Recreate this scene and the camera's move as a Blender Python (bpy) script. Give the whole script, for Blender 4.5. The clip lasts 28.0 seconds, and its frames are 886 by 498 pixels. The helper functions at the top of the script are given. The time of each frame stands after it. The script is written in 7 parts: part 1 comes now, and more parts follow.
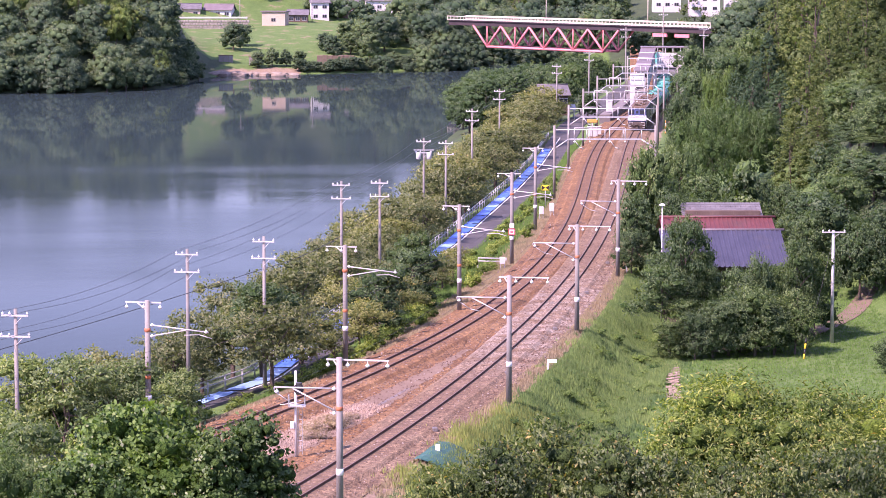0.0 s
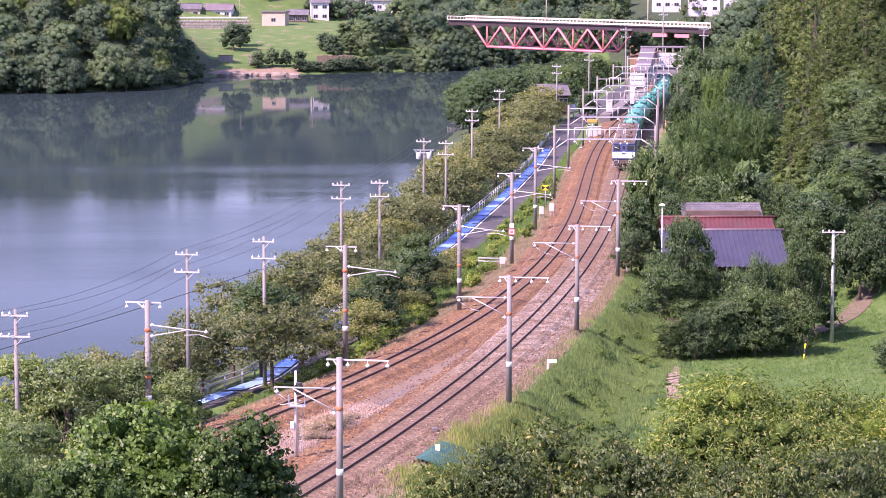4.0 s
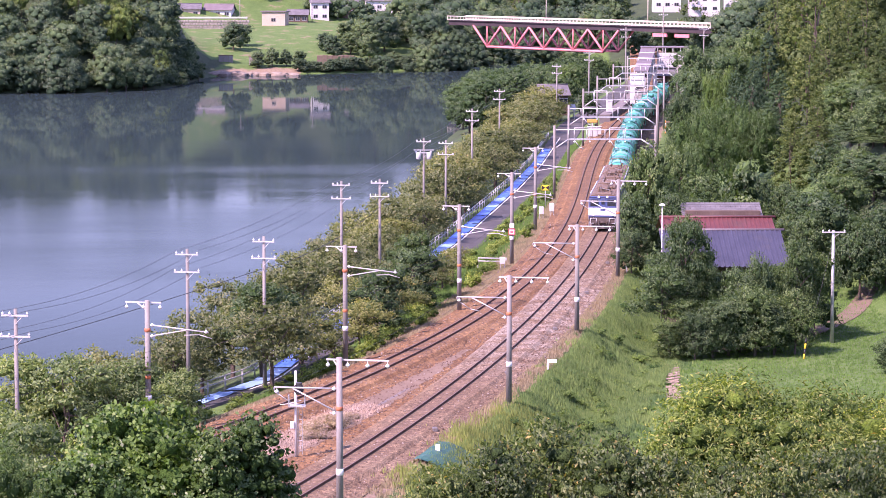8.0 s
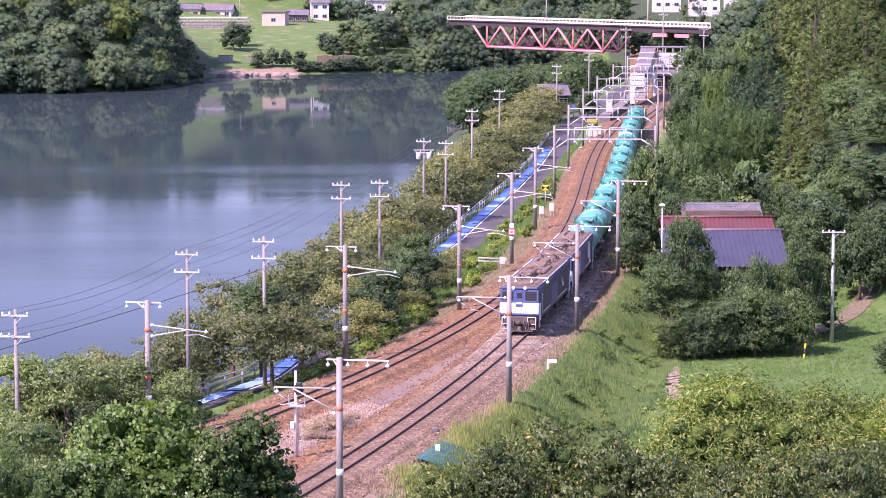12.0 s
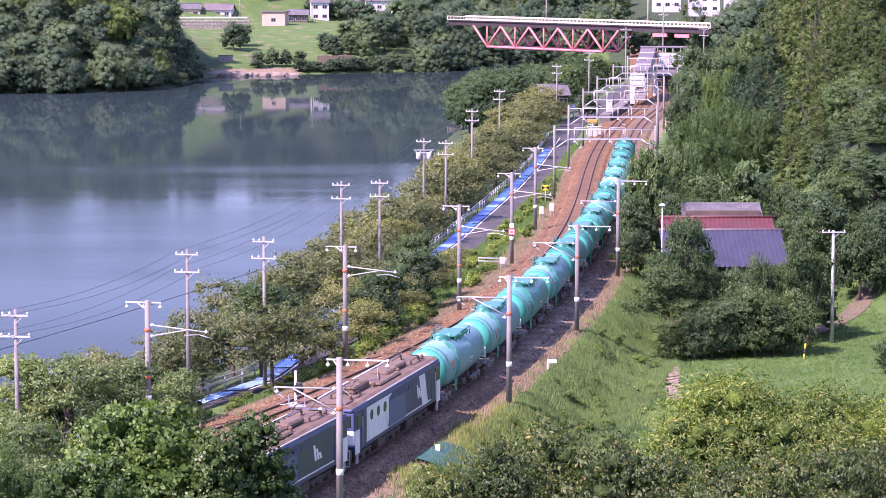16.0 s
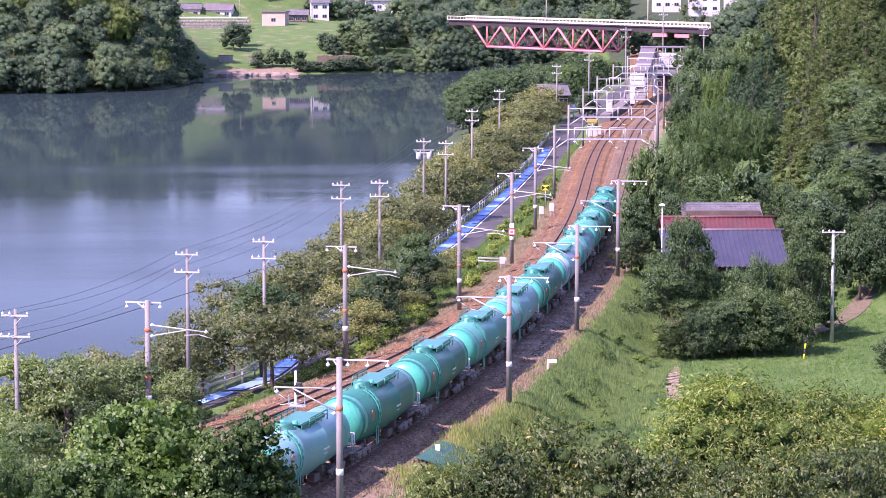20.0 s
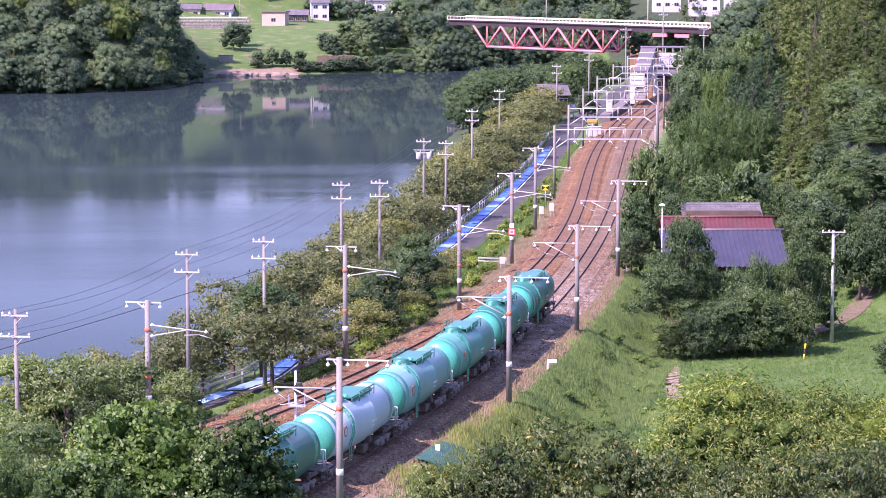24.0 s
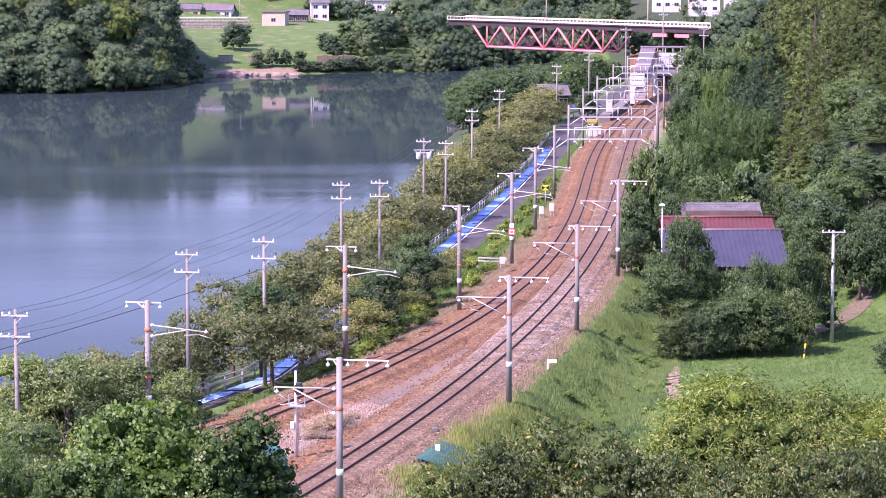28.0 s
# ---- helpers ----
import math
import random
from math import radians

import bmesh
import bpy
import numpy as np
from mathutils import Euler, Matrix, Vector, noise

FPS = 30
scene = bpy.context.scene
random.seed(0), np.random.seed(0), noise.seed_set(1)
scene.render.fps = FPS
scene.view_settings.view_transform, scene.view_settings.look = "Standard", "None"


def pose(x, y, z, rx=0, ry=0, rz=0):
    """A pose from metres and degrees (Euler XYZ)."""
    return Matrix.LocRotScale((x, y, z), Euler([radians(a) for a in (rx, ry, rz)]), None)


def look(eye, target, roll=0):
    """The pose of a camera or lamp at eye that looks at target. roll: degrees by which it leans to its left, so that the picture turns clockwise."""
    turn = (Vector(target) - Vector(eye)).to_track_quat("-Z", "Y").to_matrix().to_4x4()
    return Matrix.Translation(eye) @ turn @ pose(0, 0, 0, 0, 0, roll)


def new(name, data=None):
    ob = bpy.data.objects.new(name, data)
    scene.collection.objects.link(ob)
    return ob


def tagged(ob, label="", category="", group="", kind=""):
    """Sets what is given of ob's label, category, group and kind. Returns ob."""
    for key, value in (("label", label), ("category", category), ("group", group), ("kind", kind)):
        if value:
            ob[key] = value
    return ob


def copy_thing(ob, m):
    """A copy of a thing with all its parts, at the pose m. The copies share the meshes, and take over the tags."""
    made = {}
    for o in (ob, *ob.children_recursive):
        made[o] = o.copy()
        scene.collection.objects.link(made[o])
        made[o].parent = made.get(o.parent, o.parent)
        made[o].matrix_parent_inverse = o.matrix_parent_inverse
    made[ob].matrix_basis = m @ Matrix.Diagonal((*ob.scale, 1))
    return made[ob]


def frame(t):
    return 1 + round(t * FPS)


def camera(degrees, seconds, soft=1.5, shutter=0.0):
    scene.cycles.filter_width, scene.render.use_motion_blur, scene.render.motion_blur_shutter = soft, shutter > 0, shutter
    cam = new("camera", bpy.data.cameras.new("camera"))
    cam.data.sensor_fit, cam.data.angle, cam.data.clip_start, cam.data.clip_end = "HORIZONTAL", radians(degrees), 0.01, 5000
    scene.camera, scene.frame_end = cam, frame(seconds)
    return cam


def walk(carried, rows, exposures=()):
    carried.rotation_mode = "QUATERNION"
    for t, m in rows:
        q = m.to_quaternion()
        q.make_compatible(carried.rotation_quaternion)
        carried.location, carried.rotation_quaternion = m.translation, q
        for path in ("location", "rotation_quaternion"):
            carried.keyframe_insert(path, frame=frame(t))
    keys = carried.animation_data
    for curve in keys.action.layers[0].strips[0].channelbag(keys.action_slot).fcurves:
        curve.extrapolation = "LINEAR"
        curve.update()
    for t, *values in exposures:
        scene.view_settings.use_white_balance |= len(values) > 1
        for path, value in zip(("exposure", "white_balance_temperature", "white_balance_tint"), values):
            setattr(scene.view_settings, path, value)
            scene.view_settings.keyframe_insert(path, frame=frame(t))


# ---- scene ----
# ---- camera, fixed on the hillside above the line ----
cam = camera(19.18, 28.0, soft=0.75)
EYE = pose(0.0, 0.0, 28.04, 83.537, 0.0, 0.0)
walk(cam, [(0.0, EYE), (28.0, EYE)], exposures=[(0.0, 1.84, 6860, 59), (9.0, 1.84, 6760, 59), (15.0, 1.84, 6520, 58), (20.0, 1.84, 6450, 58), (28.0, 1.84, 6480, 58)])

# ---- light ----
SUN_TO = Vector((0.70, 0.60, -1.06)).normalized()
world = bpy.data.worlds.new("sky")
scene.world = world
world.use_nodes = True
wn = world.node_tree
wn.nodes.clear()
sky = wn.nodes.new("ShaderNodeTexSky")
sky.sky_type = 'NISHITA'
sky.sun_disc = False
sky.sun_elevation = math.asin(-SUN_TO.z)
sky.sun_rotation = math.atan2(-SUN_TO.x, -SUN_TO.y)
sky.air_density, sky.dust_density, sky.ozone_density = 0.75, 0.2, 2.0
bg = wn.nodes.new("ShaderNodeBackground")
bg.inputs["Strength"].default_value = 0.15
out = wn.nodes.new("ShaderNodeOutputWorld")
# thin drifting cloud over the blue
tc = wn.nodes.new("ShaderNodeTexCoord")
mp = wn.nodes.new("ShaderNodeMapping")
mp.inputs["Scale"].default_value = (1.0, 1.0, 3.0)
cl = wn.nodes.new("ShaderNodeTexNoise")
cl.inputs["Scale"].default_value, cl.inputs["Detail"].default_value = 2.2, 6.0
cr = wn.nodes.new("ShaderNodeValToRGB")
cr.color_ramp.elements[0].position, cr.color_ramp.elements[1].position = 0.48, 0.78
cr.color_ramp.elements[1].color = (0.5, 0.5, 0.5, 1)
cm = wn.nodes.new("ShaderNodeMix")
cm.data_type = 'RGBA'
cm.inputs[7].default_value = (2.3, 2.3, 2.7, 1)
wn.links.new(tc.outputs["Generated"], mp.inputs[0])
wn.links.new(mp.outputs[0], cl.inputs["Vector"])
wn.links.new(cl.outputs["Fac"], cr.inputs[0])
wn.links.new(cr.outputs[0], cm.inputs[0])
wn.links.new(sky.outputs[0], cm.inputs[6])
wn.links.new(cm.outputs[2], bg.inputs[0])
wn.links.new(bg.outputs[0], out.inputs[0])
sun = new("sun", bpy.data.lights.new("sun", 'SUN'))
sun.data.energy = 2.7
sun.data.angle = radians(0.53)
sun.data.color = (1.0, 0.94, 0.86)
sun.matrix_world = look((0, 0, 200), Vector((0, 0, 200)) + SUN_TO)
# ---- materials ----
def nodes_of(name):
    m = bpy.data.materials.new(name)
    m.use_nodes = True
    nt = m.node_tree
    return m, nt, nt.nodes["Principled BSDF"]


def ramp(nt, fac, stops):
    r = nt.nodes.new("ShaderNodeValToRGB")
    e = r.color_ramp.elements
    while len(e) < len(stops):
        e.new(0.5)
    for i, (p, c) in enumerate(stops):
        e[i].position = p
        e[i].color = (*c, 1)
    nt.links.new(fac, r.inputs[0])
    return r.outputs[0]


def noise_tex(nt, scale, detail=4, rough=0.6, coords="Object", stretch=(1, 1, 1)):
    tc = nt.nodes.new("ShaderNodeTexCoord")
    mp = nt.nodes.new("ShaderNodeMapping")
    mp.inputs["Scale"].default_value = stretch
    nt.links.new(tc.outputs[coords], mp.inputs[0])
    n = nt.nodes.new("ShaderNodeTexNoise")
    n.inputs["Scale"].default_value = scale
    n.inputs["Detail"].default_value = detail
    n.inputs["Roughness"].default_value = rough
    nt.links.new(mp.outputs[0], n.inputs["Vector"])
    return n.outputs["Fac"]


def mix(nt, a, b, fac, mode='MIX'):
    x = nt.nodes.new("ShaderNodeMix")
    x.data_type = 'RGBA'
    x.blend_type = mode
    for sock, v in ((x.inputs[0], fac), (x.inputs[6], a), (x.inputs[7], b)):
        if isinstance(v, (int, float)):
            sock.default_value = v
        elif isinstance(v, tuple):
            sock.default_value = (*v, 1)
        else:
            nt.links.new(v, sock)
    return x.outputs[2]


def bump(nt, b, h, strength, dist):
    n = nt.nodes.new("ShaderNodeBump")
    n.inputs["Strength"].default_value = strength
    n.inputs["Distance"].default_value = dist
    nt.links.new(h, n.inputs["Height"])
    nt.links.new(n.outputs[0], b.inputs["Normal"])


def surface(name, c1, c2, scale=3.0, fine=40.0, rough=0.7, metal=0.0, relief=0.3, dist=0.01, dirt=None, stretch=(1, 1, 1), spread=0.0):
    """Two colours mixed at two scales, with a fine relief; dirt adds stains of a third colour; spread varies object by object."""
    m, nt, b = nodes_of(name)
    big = noise_tex(nt, scale, 5, 0.6, stretch=stretch)
    col = ramp(nt, big, [(0.3, c1), (0.7, c2)])
    small = noise_tex(nt, fine, 3, 0.7, stretch=stretch)
    grey = ramp(nt, small, [(0.25, (0.72, 0.72, 0.72)), (0.75, (1.15, 1.15, 1.15))])
    col = mix(nt, col, grey, 0.8, 'MULTIPLY')
    if dirt:
        st = ramp(nt, noise_tex(nt, scale * 0.6, 6, 0.7, stretch=(1, 1, 0.35)), [(0.52, (0, 0, 0)), (0.7, (1, 1, 1))])
        col = mix(nt, col, dirt, st)
    if spread:
        oi = nt.nodes.new("ShaderNodeObjectInfo")
        v = ramp(nt, oi.outputs["Random"], [(0, (1 - spread,) * 3), (1, (1 + spread,) * 3)])
        col = mix(nt, col, v, 1.0, 'MULTIPLY')
    nt.links.new(col, b.inputs["Base Color"])
    b.inputs["Roughness"].default_value = rough
    b.inputs["Metallic"].default_value = metal
    if relief:
        bump(nt, b, small, relief, dist)
    return m


MASS = {}


def leaf_mass(name, dark, mid, light):
    """The closed foliage behind the outer leaves: clumped tones, shaded gaps painted as dark flecks, and a deep fine
    relief.
    """
    m, nt, b = nodes_of(name)
    n1 = noise_tex(nt, 1.1, 4, 0.65)
    n2 = noise_tex(nt, 5.5, 4, 0.75)
    col = ramp(nt, n1, [(0.3, dark), (0.6, mid), (0.8, light)])
    col = mix(nt, col, ramp(nt, n2, [(0.32, (0.5, 0.52, 0.52)), (0.52, (0.85, 0.85, 0.85)), (0.68, (1.2, 1.18, 1.1))]), 1.0, 'MULTIPLY')
    oi = nt.nodes.new("ShaderNodeObjectInfo")
    col = mix(nt, col, ramp(nt, oi.outputs["Random"], [(0.0, (0.64, 0.7, 0.74)), (0.55, (0.97, 0.97, 1)), (1.0, (1.28, 1.2, 1.0))]), 1.0, 'MULTIPLY')
    # darker than the outer leaves: the crown's inner shade is put into the colour
    col = mix(nt, col, (0.8, 0.9, 0.62), 1.0, 'MULTIPLY')
    nt.links.new(col, b.inputs["Base Color"])
    b.inputs["Roughness"].default_value = 0.8
    b.inputs["Specular IOR Level"].default_value = 0.15
    bump(nt, b, n2, 1.0, 0.35)
    return m


def leaf_mat(name, dark, mid, light, odd=None, gloss=0.45, vary=True):
    """Foliage: every leaf its own tone, every plant its own, a little light through the blade."""
    m, nt, b = nodes_of(name)
    geo = nt.nodes.new("ShaderNodeNewGeometry")
    stops = [(0.0, dark), (0.5, mid), (0.975, light)]
    if odd:
        stops.append((1.0, odd))
    stops = [(q, (c[0] * 1.9, c[1] * 1.85, c[2] * 2.85)) for q, c in stops]
    MASS[name] = leaf_mass(name + "_mass", *(c for q, c in stops[:3]))
    col = ramp(nt, geo.outputs["Random Per Island"], stops)
    oi = nt.nodes.new("ShaderNodeObjectInfo")
    v = ramp(nt, oi.outputs["Random"], [(0.0, (0.64, 0.7, 0.74)), (0.55, (0.97, 0.97, 1)), (1.0, (1.28, 1.2, 1.0))])
    col = mix(nt, col, v, 1.0 if vary else 0.0, 'MULTIPLY')
    patch = ramp(nt, noise_tex(nt, 0.35, 3, 0.5), [(0.3, (0.75, 0.8, 0.75)), (0.7, (1.2, 1.15, 1.0))])
    col = mix(nt, col, patch, 0.8, 'MULTIPLY')
    nt.links.new(col, b.inputs["Base Color"])
    b.inputs["Roughness"].default_value = gloss + 0.15
    b.inputs["Specular IOR Level"].default_value = 0.4
    tr = nt.nodes.new("ShaderNodeBsdfTranslucent")
    nt.links.new(mix(nt, col, (1.1, 1.25, 0.5), 1.0, 'MULTIPLY'), tr.inputs[0])
    ms = nt.nodes.new("ShaderNodeMixShader")
    ms.inputs[0].default_value = 0.42
    nt.links.new(b.outputs[0], ms.inputs[1])
    nt.links.new(tr.outputs[0], ms.inputs[2])
    nt.links.new(ms.outputs[0], nt.nodes["Material Output"].inputs[0])
    return m


M = {}
M["leaf_broad"] = leaf_mat("leaf_broad", (0.026, 0.052, 0.018), (0.048, 0.088, 0.027), (0.086, 0.134, 0.04))
M["leaf_cherry"] = leaf_mat("leaf_cherry", (0.066, 0.088, 0.026), (0.108, 0.128, 0.04), (0.145, 0.158, 0.052), (0.185, 0.145, 0.054))
M["leaf_cedar"] = leaf_mat("leaf_cedar", (0.036, 0.062, 0.015), (0.062, 0.094, 0.021), (0.105, 0.135, 0.032), gloss=0.6)
M["leaf_bright"] = leaf_mat("leaf_bright", (0.055, 0.095, 0.015), (0.11, 0.165, 0.025), (0.2, 0.25, 0.05), (0.24, 0.17, 0.05))
M["leaf_persimmon"] = leaf_mat("leaf_persimmon", (0.026, 0.048, 0.013), (0.058, 0.09, 0.022), (0.12, 0.15, 0.042), (0.3, 0.2, 0.05), gloss=0.36)
M["leaf_vine"] = leaf_mat("leaf_vine", (0.024, 0.056, 0.011), (0.047, 0.096, 0.017), (0.092, 0.158, 0.032), gloss=0.28)
M["leaf_ivy"] = leaf_mat("leaf_ivy", (0.03, 0.062, 0.014), (0.058, 0.105, 0.022), (0.105, 0.16, 0.04), (0.24, 0.13, 0.06), gloss=0.3)
M["leaf_chestnut"] = leaf_mat("leaf_chestnut", (0.036, 0.07, 0.012), (0.078, 0.122, 0.02), (0.16, 0.195, 0.036), (0.26, 0.18, 0.05))
M["leaf_cypress"] = leaf_mat("leaf_cypress", (0.02, 0.048, 0.02), (0.036, 0.072, 0.028), (0.06, 0.1, 0.04), gloss=0.6)
M["leaf_bamboo"] = leaf_mat("leaf_bamboo", (0.03, 0.064, 0.016), (0.053, 0.102, 0.025), (0.09, 0.15, 0.038))
M["leaf_grove"] = leaf_mat("leaf_grove", (0.05, 0.085, 0.02), (0.085, 0.13, 0.03), (0.13, 0.175, 0.042))
M["leaf_garden"] = leaf_mat("leaf_garden", (0.052, 0.09, 0.024), (0.096, 0.146, 0.04), (0.16, 0.205, 0.062))
M["leaf_yard"] = leaf_mat("leaf_yard", (0.024, 0.05, 0.016), (0.043, 0.082, 0.024), (0.078, 0.122, 0.038))
M["leaf_fig"] = leaf_mat("leaf_fig", (0.036, 0.068, 0.018), (0.058, 0.096, 0.026), (0.085, 0.13, 0.038))
M["leaf_far"] = leaf_mat("leaf_far", (0.032, 0.06, 0.03), (0.058, 0.094, 0.04), (0.1, 0.138, 0.05))
M["grass"] = leaf_mat("grass", (0.036, 0.088, 0.012), (0.05, 0.116, 0.016), (0.07, 0.142, 0.022), (0.11, 0.15, 0.03), gloss=0.6, vary=False)
M["grass_bank"] = leaf_mat("grass_bank", (0.058, 0.112, 0.021), (0.07, 0.131, 0.026), (0.088, 0.15, 0.033), (0.14, 0.17, 0.05), gloss=0.6, vary=False)
M["weed_light"] = leaf_mat("weed_light", (0.085, 0.145, 0.026), (0.1, 0.165, 0.032), (0.12, 0.182, 0.04), gloss=0.6, vary=False)
M["weed_dark"] = leaf_mat("weed_dark", (0.032, 0.078, 0.016), (0.04, 0.092, 0.02), (0.054, 0.112, 0.024), gloss=0.6, vary=False)
M["weed_yellow"] = leaf_mat("weed_yellow", (0.085, 0.125, 0.02), (0.115, 0.155, 0.026), (0.15, 0.185, 0.035), gloss=0.6, vary=False)
M["straw"] = leaf_mat("straw", (0.21, 0.16, 0.095), (0.29, 0.225, 0.14), (0.37, 0.29, 0.19), gloss=0.7, vary=False)
M["grass_dry"] = leaf_mat("grass_dry", (0.12, 0.096, 0.042), (0.165, 0.138, 0.062), (0.2, 0.175, 0.082), (0.09, 0.12, 0.03), gloss=0.7, vary=False)
M["bark"] = surface("bark", (0.06, 0.045, 0.035), (0.13, 0.1, 0.08), 2.0, 14, 0.9, relief=0.6, dist=0.03, stretch=(1, 1, 0.3))
M["concrete_pole"] = surface("concrete_pole", (0.18, 0.172, 0.158), (0.27, 0.255, 0.235), 1.2, 25, 0.85, relief=0.2, dirt=(0.25, 0.2, 0.16), stretch=(1, 1, 0.4), spread=0.12)
M["galvanised"] = surface("galvanised", (0.42, 0.42, 0.42), (0.56, 0.56, 0.56), 4, 40, 0.42, 0.35, relief=0.1)
M["white_steel"] = surface("white_steel", (0.46, 0.455, 0.45), (0.6, 0.59, 0.585), 4, 40, 0.5, 0.0, relief=0.1)
M["arm_steel"] = surface("arm_steel", (0.2, 0.185, 0.18), (0.33, 0.31, 0.3), 3, 30, 0.6, 0.2, relief=0.1)
M["porcelain"] = surface("porcelain", (0.8, 0.8, 0.8), (0.88, 0.88, 0.88), 5, 40, 0.2, relief=0.0)
M["rust_band"] = surface("rust_band", (0.45, 0.13, 0.06), (0.55, 0.2, 0.08), 5, 40, 0.7, relief=0.1)
M["rail"] = surface("rail", (0.11, 0.054, 0.034), (0.165, 0.086, 0.055), 2, 30, 0.75, 0.0, relief=0.2)
M["rail_head"] = surface("rail_head", (0.13, 0.085, 0.07), (0.18, 0.125, 0.1), 0.5, 20, 0.6, 0.0, relief=0.0)
M["sleeper"] = surface("sleeper", (0.1, 0.06, 0.042), (0.15, 0.096, 0.068), 1.0, 30, 0.9, relief=0.4, spread=0.2)
M["wire"] = surface("wire", (0.04, 0.04, 0.04), (0.07, 0.07, 0.07), 2, 20, 0.6, 0.3, relief=0)
M["asphalt"] = surface("asphalt", (0.045, 0.043, 0.045), (0.075, 0.07, 0.07), 0.4, 20, 0.85, relief=0.4, dirt=(0.11, 0.1, 0.09))
M["white_line"] = surface("white_line", (0.62, 0.62, 0.6), (0.78, 0.78, 0.76), 1.5, 20, 0.7, relief=0.1)
M["blue_sheet"] = surface("blue_sheet", (0.03, 0.12, 0.55), (0.06, 0.2, 0.7), 0.7, 6, 0.4, relief=0.6, dist=0.05, dirt=(0.25, 0.4, 0.75))
M["blue_sheet_pale"] = surface("blue_sheet_pale", (0.2, 0.38, 0.68), (0.3, 0.5, 0.76), 0.7, 6, 0.4, relief=0.6, dist=0.05)
M["stone_wall"] = surface("stone_wall", (0.2, 0.18, 0.15), (0.36, 0.33, 0.29), 1.2, 6, 0.9, relief=0.8, dist=0.1)
M["rock"] = surface("rock", (0.2, 0.165, 0.13), (0.33, 0.27, 0.215), 0.3, 2, 0.9, relief=0.9, dist=0.3)
M["green_net"] = surface("green_net", (0.012, 0.085, 0.06), (0.022, 0.12, 0.085), 1.0, 30, 0.6, relief=0.4)
M["glass_dark"] = surface("glass_dark", (0.02, 0.025, 0.03), (0.03, 0.035, 0.04), 1, 5, 0.3, relief=0)
M["black_paint"] = surface("black_paint", (0.015, 0.015, 0.016), (0.03, 0.03, 0.03), 2, 30, 0.5, relief=0.1)
M["yellow_paint"] = surface("yellow_paint", (0.75, 0.5, 0.02), (0.85, 0.6, 0.05), 3, 30, 0.5, relief=0.1)
M["orange_paint"] = surface("orange_paint", (0.7, 0.3, 0.05), (0.8, 0.4, 0.1), 3, 30, 0.5, relief=0.1)
M["red_bridge"] = surface("red_bridge", (0.74, 0.22, 0.23), (0.82, 0.28, 0.29), 0.5, 6, 0.5, relief=0.1, dirt=(0.64, 0.19, 0.2))
M["roof_sign"] = surface("roof_sign", (0.5, 0.03, 0.06), (0.6, 0.05, 0.08), 3, 30, 0.5, relief=0.0)
M["dark_steel"] = surface("dark_steel", (0.035, 0.022, 0.026), (0.06, 0.04, 0.042), 0.5, 6, 0.7, relief=0.2)
M["cream_rail"] = surface("cream_rail", (0.75, 0.66, 0.52), (0.85, 0.76, 0.62), 0.6, 8, 0.5, relief=0.1)
M["concrete"] = surface("concrete", (0.22, 0.2, 0.19), (0.31, 0.29, 0.275), 0.3, 12, 0.85, relief=0.3, dirt=(0.2, 0.18, 0.16))
M["wall_cream"] = surface("wall_cream", (0.46, 0.35, 0.26), (0.56, 0.43, 0.33), 0.4, 12, 0.8, relief=0.2)
M["wall_white"] = surface("wall_white", (0.52, 0.5, 0.49), (0.64, 0.62, 0.61), 0.4, 12, 0.8, relief=0.2)
M["wall_wood"] = surface("wall_wood", (0.075, 0.05, 0.038), (0.14, 0.098, 0.075), 0.8, 10, 0.85, relief=0.4, stretch=(1, 1, 0.2))
M["roof_tile"] = surface("roof_tile", (0.09, 0.085, 0.09), (0.17, 0.16, 0.165), 0.8, 8, 0.6, relief=0.4)
M["roof_red"] = surface("roof_red", (0.1, 0.028, 0.028), (0.14, 0.04, 0.038), 0.8, 8, 0.55, relief=0.2, dirt=(0.09, 0.04, 0.035))
M["platform_grey"] = surface("platform_grey", (0.13, 0.115, 0.11), (0.19, 0.165, 0.155), 0.4, 8, 0.9, relief=0.2)
M["roof_blue"] = surface("roof_blue", (0.036, 0.038, 0.062), (0.054, 0.056, 0.086), 0.5, 8, 0.5, relief=0.15, dirt=(0.06, 0.055, 0.065))
M["roof_grey"] = surface("roof_grey", (0.13, 0.105, 0.11), (0.18, 0.15, 0.155), 0.4, 8, 0.6, relief=0.2)
M["soil"] = surface("soil", (0.14, 0.1, 0.07), (0.2, 0.15, 0.11), 0.6, 12, 0.95, relief=0.6, dist=0.04)
M["paver"] = surface("paver", (0.24, 0.18, 0.13), (0.32, 0.25, 0.185), 1.2, 12, 0.9, relief=0.5, spread=0.2)
M["loco_green"] = surface("loco_green", (0.04, 0.062, 0.075), (0.058, 0.082, 0.09), 1.0, 16, 0.5, relief=0.1, dirt=(0.075, 0.09, 0.095))
# train paints
M["loco_navy"] = surface("loco_navy", (0.02, 0.032, 0.1), (0.032, 0.048, 0.14), 1.0, 16, 0.38, relief=0.1, dirt=(0.08, 0.075, 0.085))
M["loco_blue"] = surface("loco_blue", (0.055, 0.085, 0.2), (0.075, 0.11, 0.25), 1.5, 20, 0.35, relief=0.05, dirt=(0.1, 0.11, 0.16))
M["loco_white"] = surface("loco_white", (0.74, 0.74, 0.74), (0.84, 0.84, 0.84), 1.5, 20, 0.35, relief=0.05, dirt=(0.55, 0.5, 0.46))
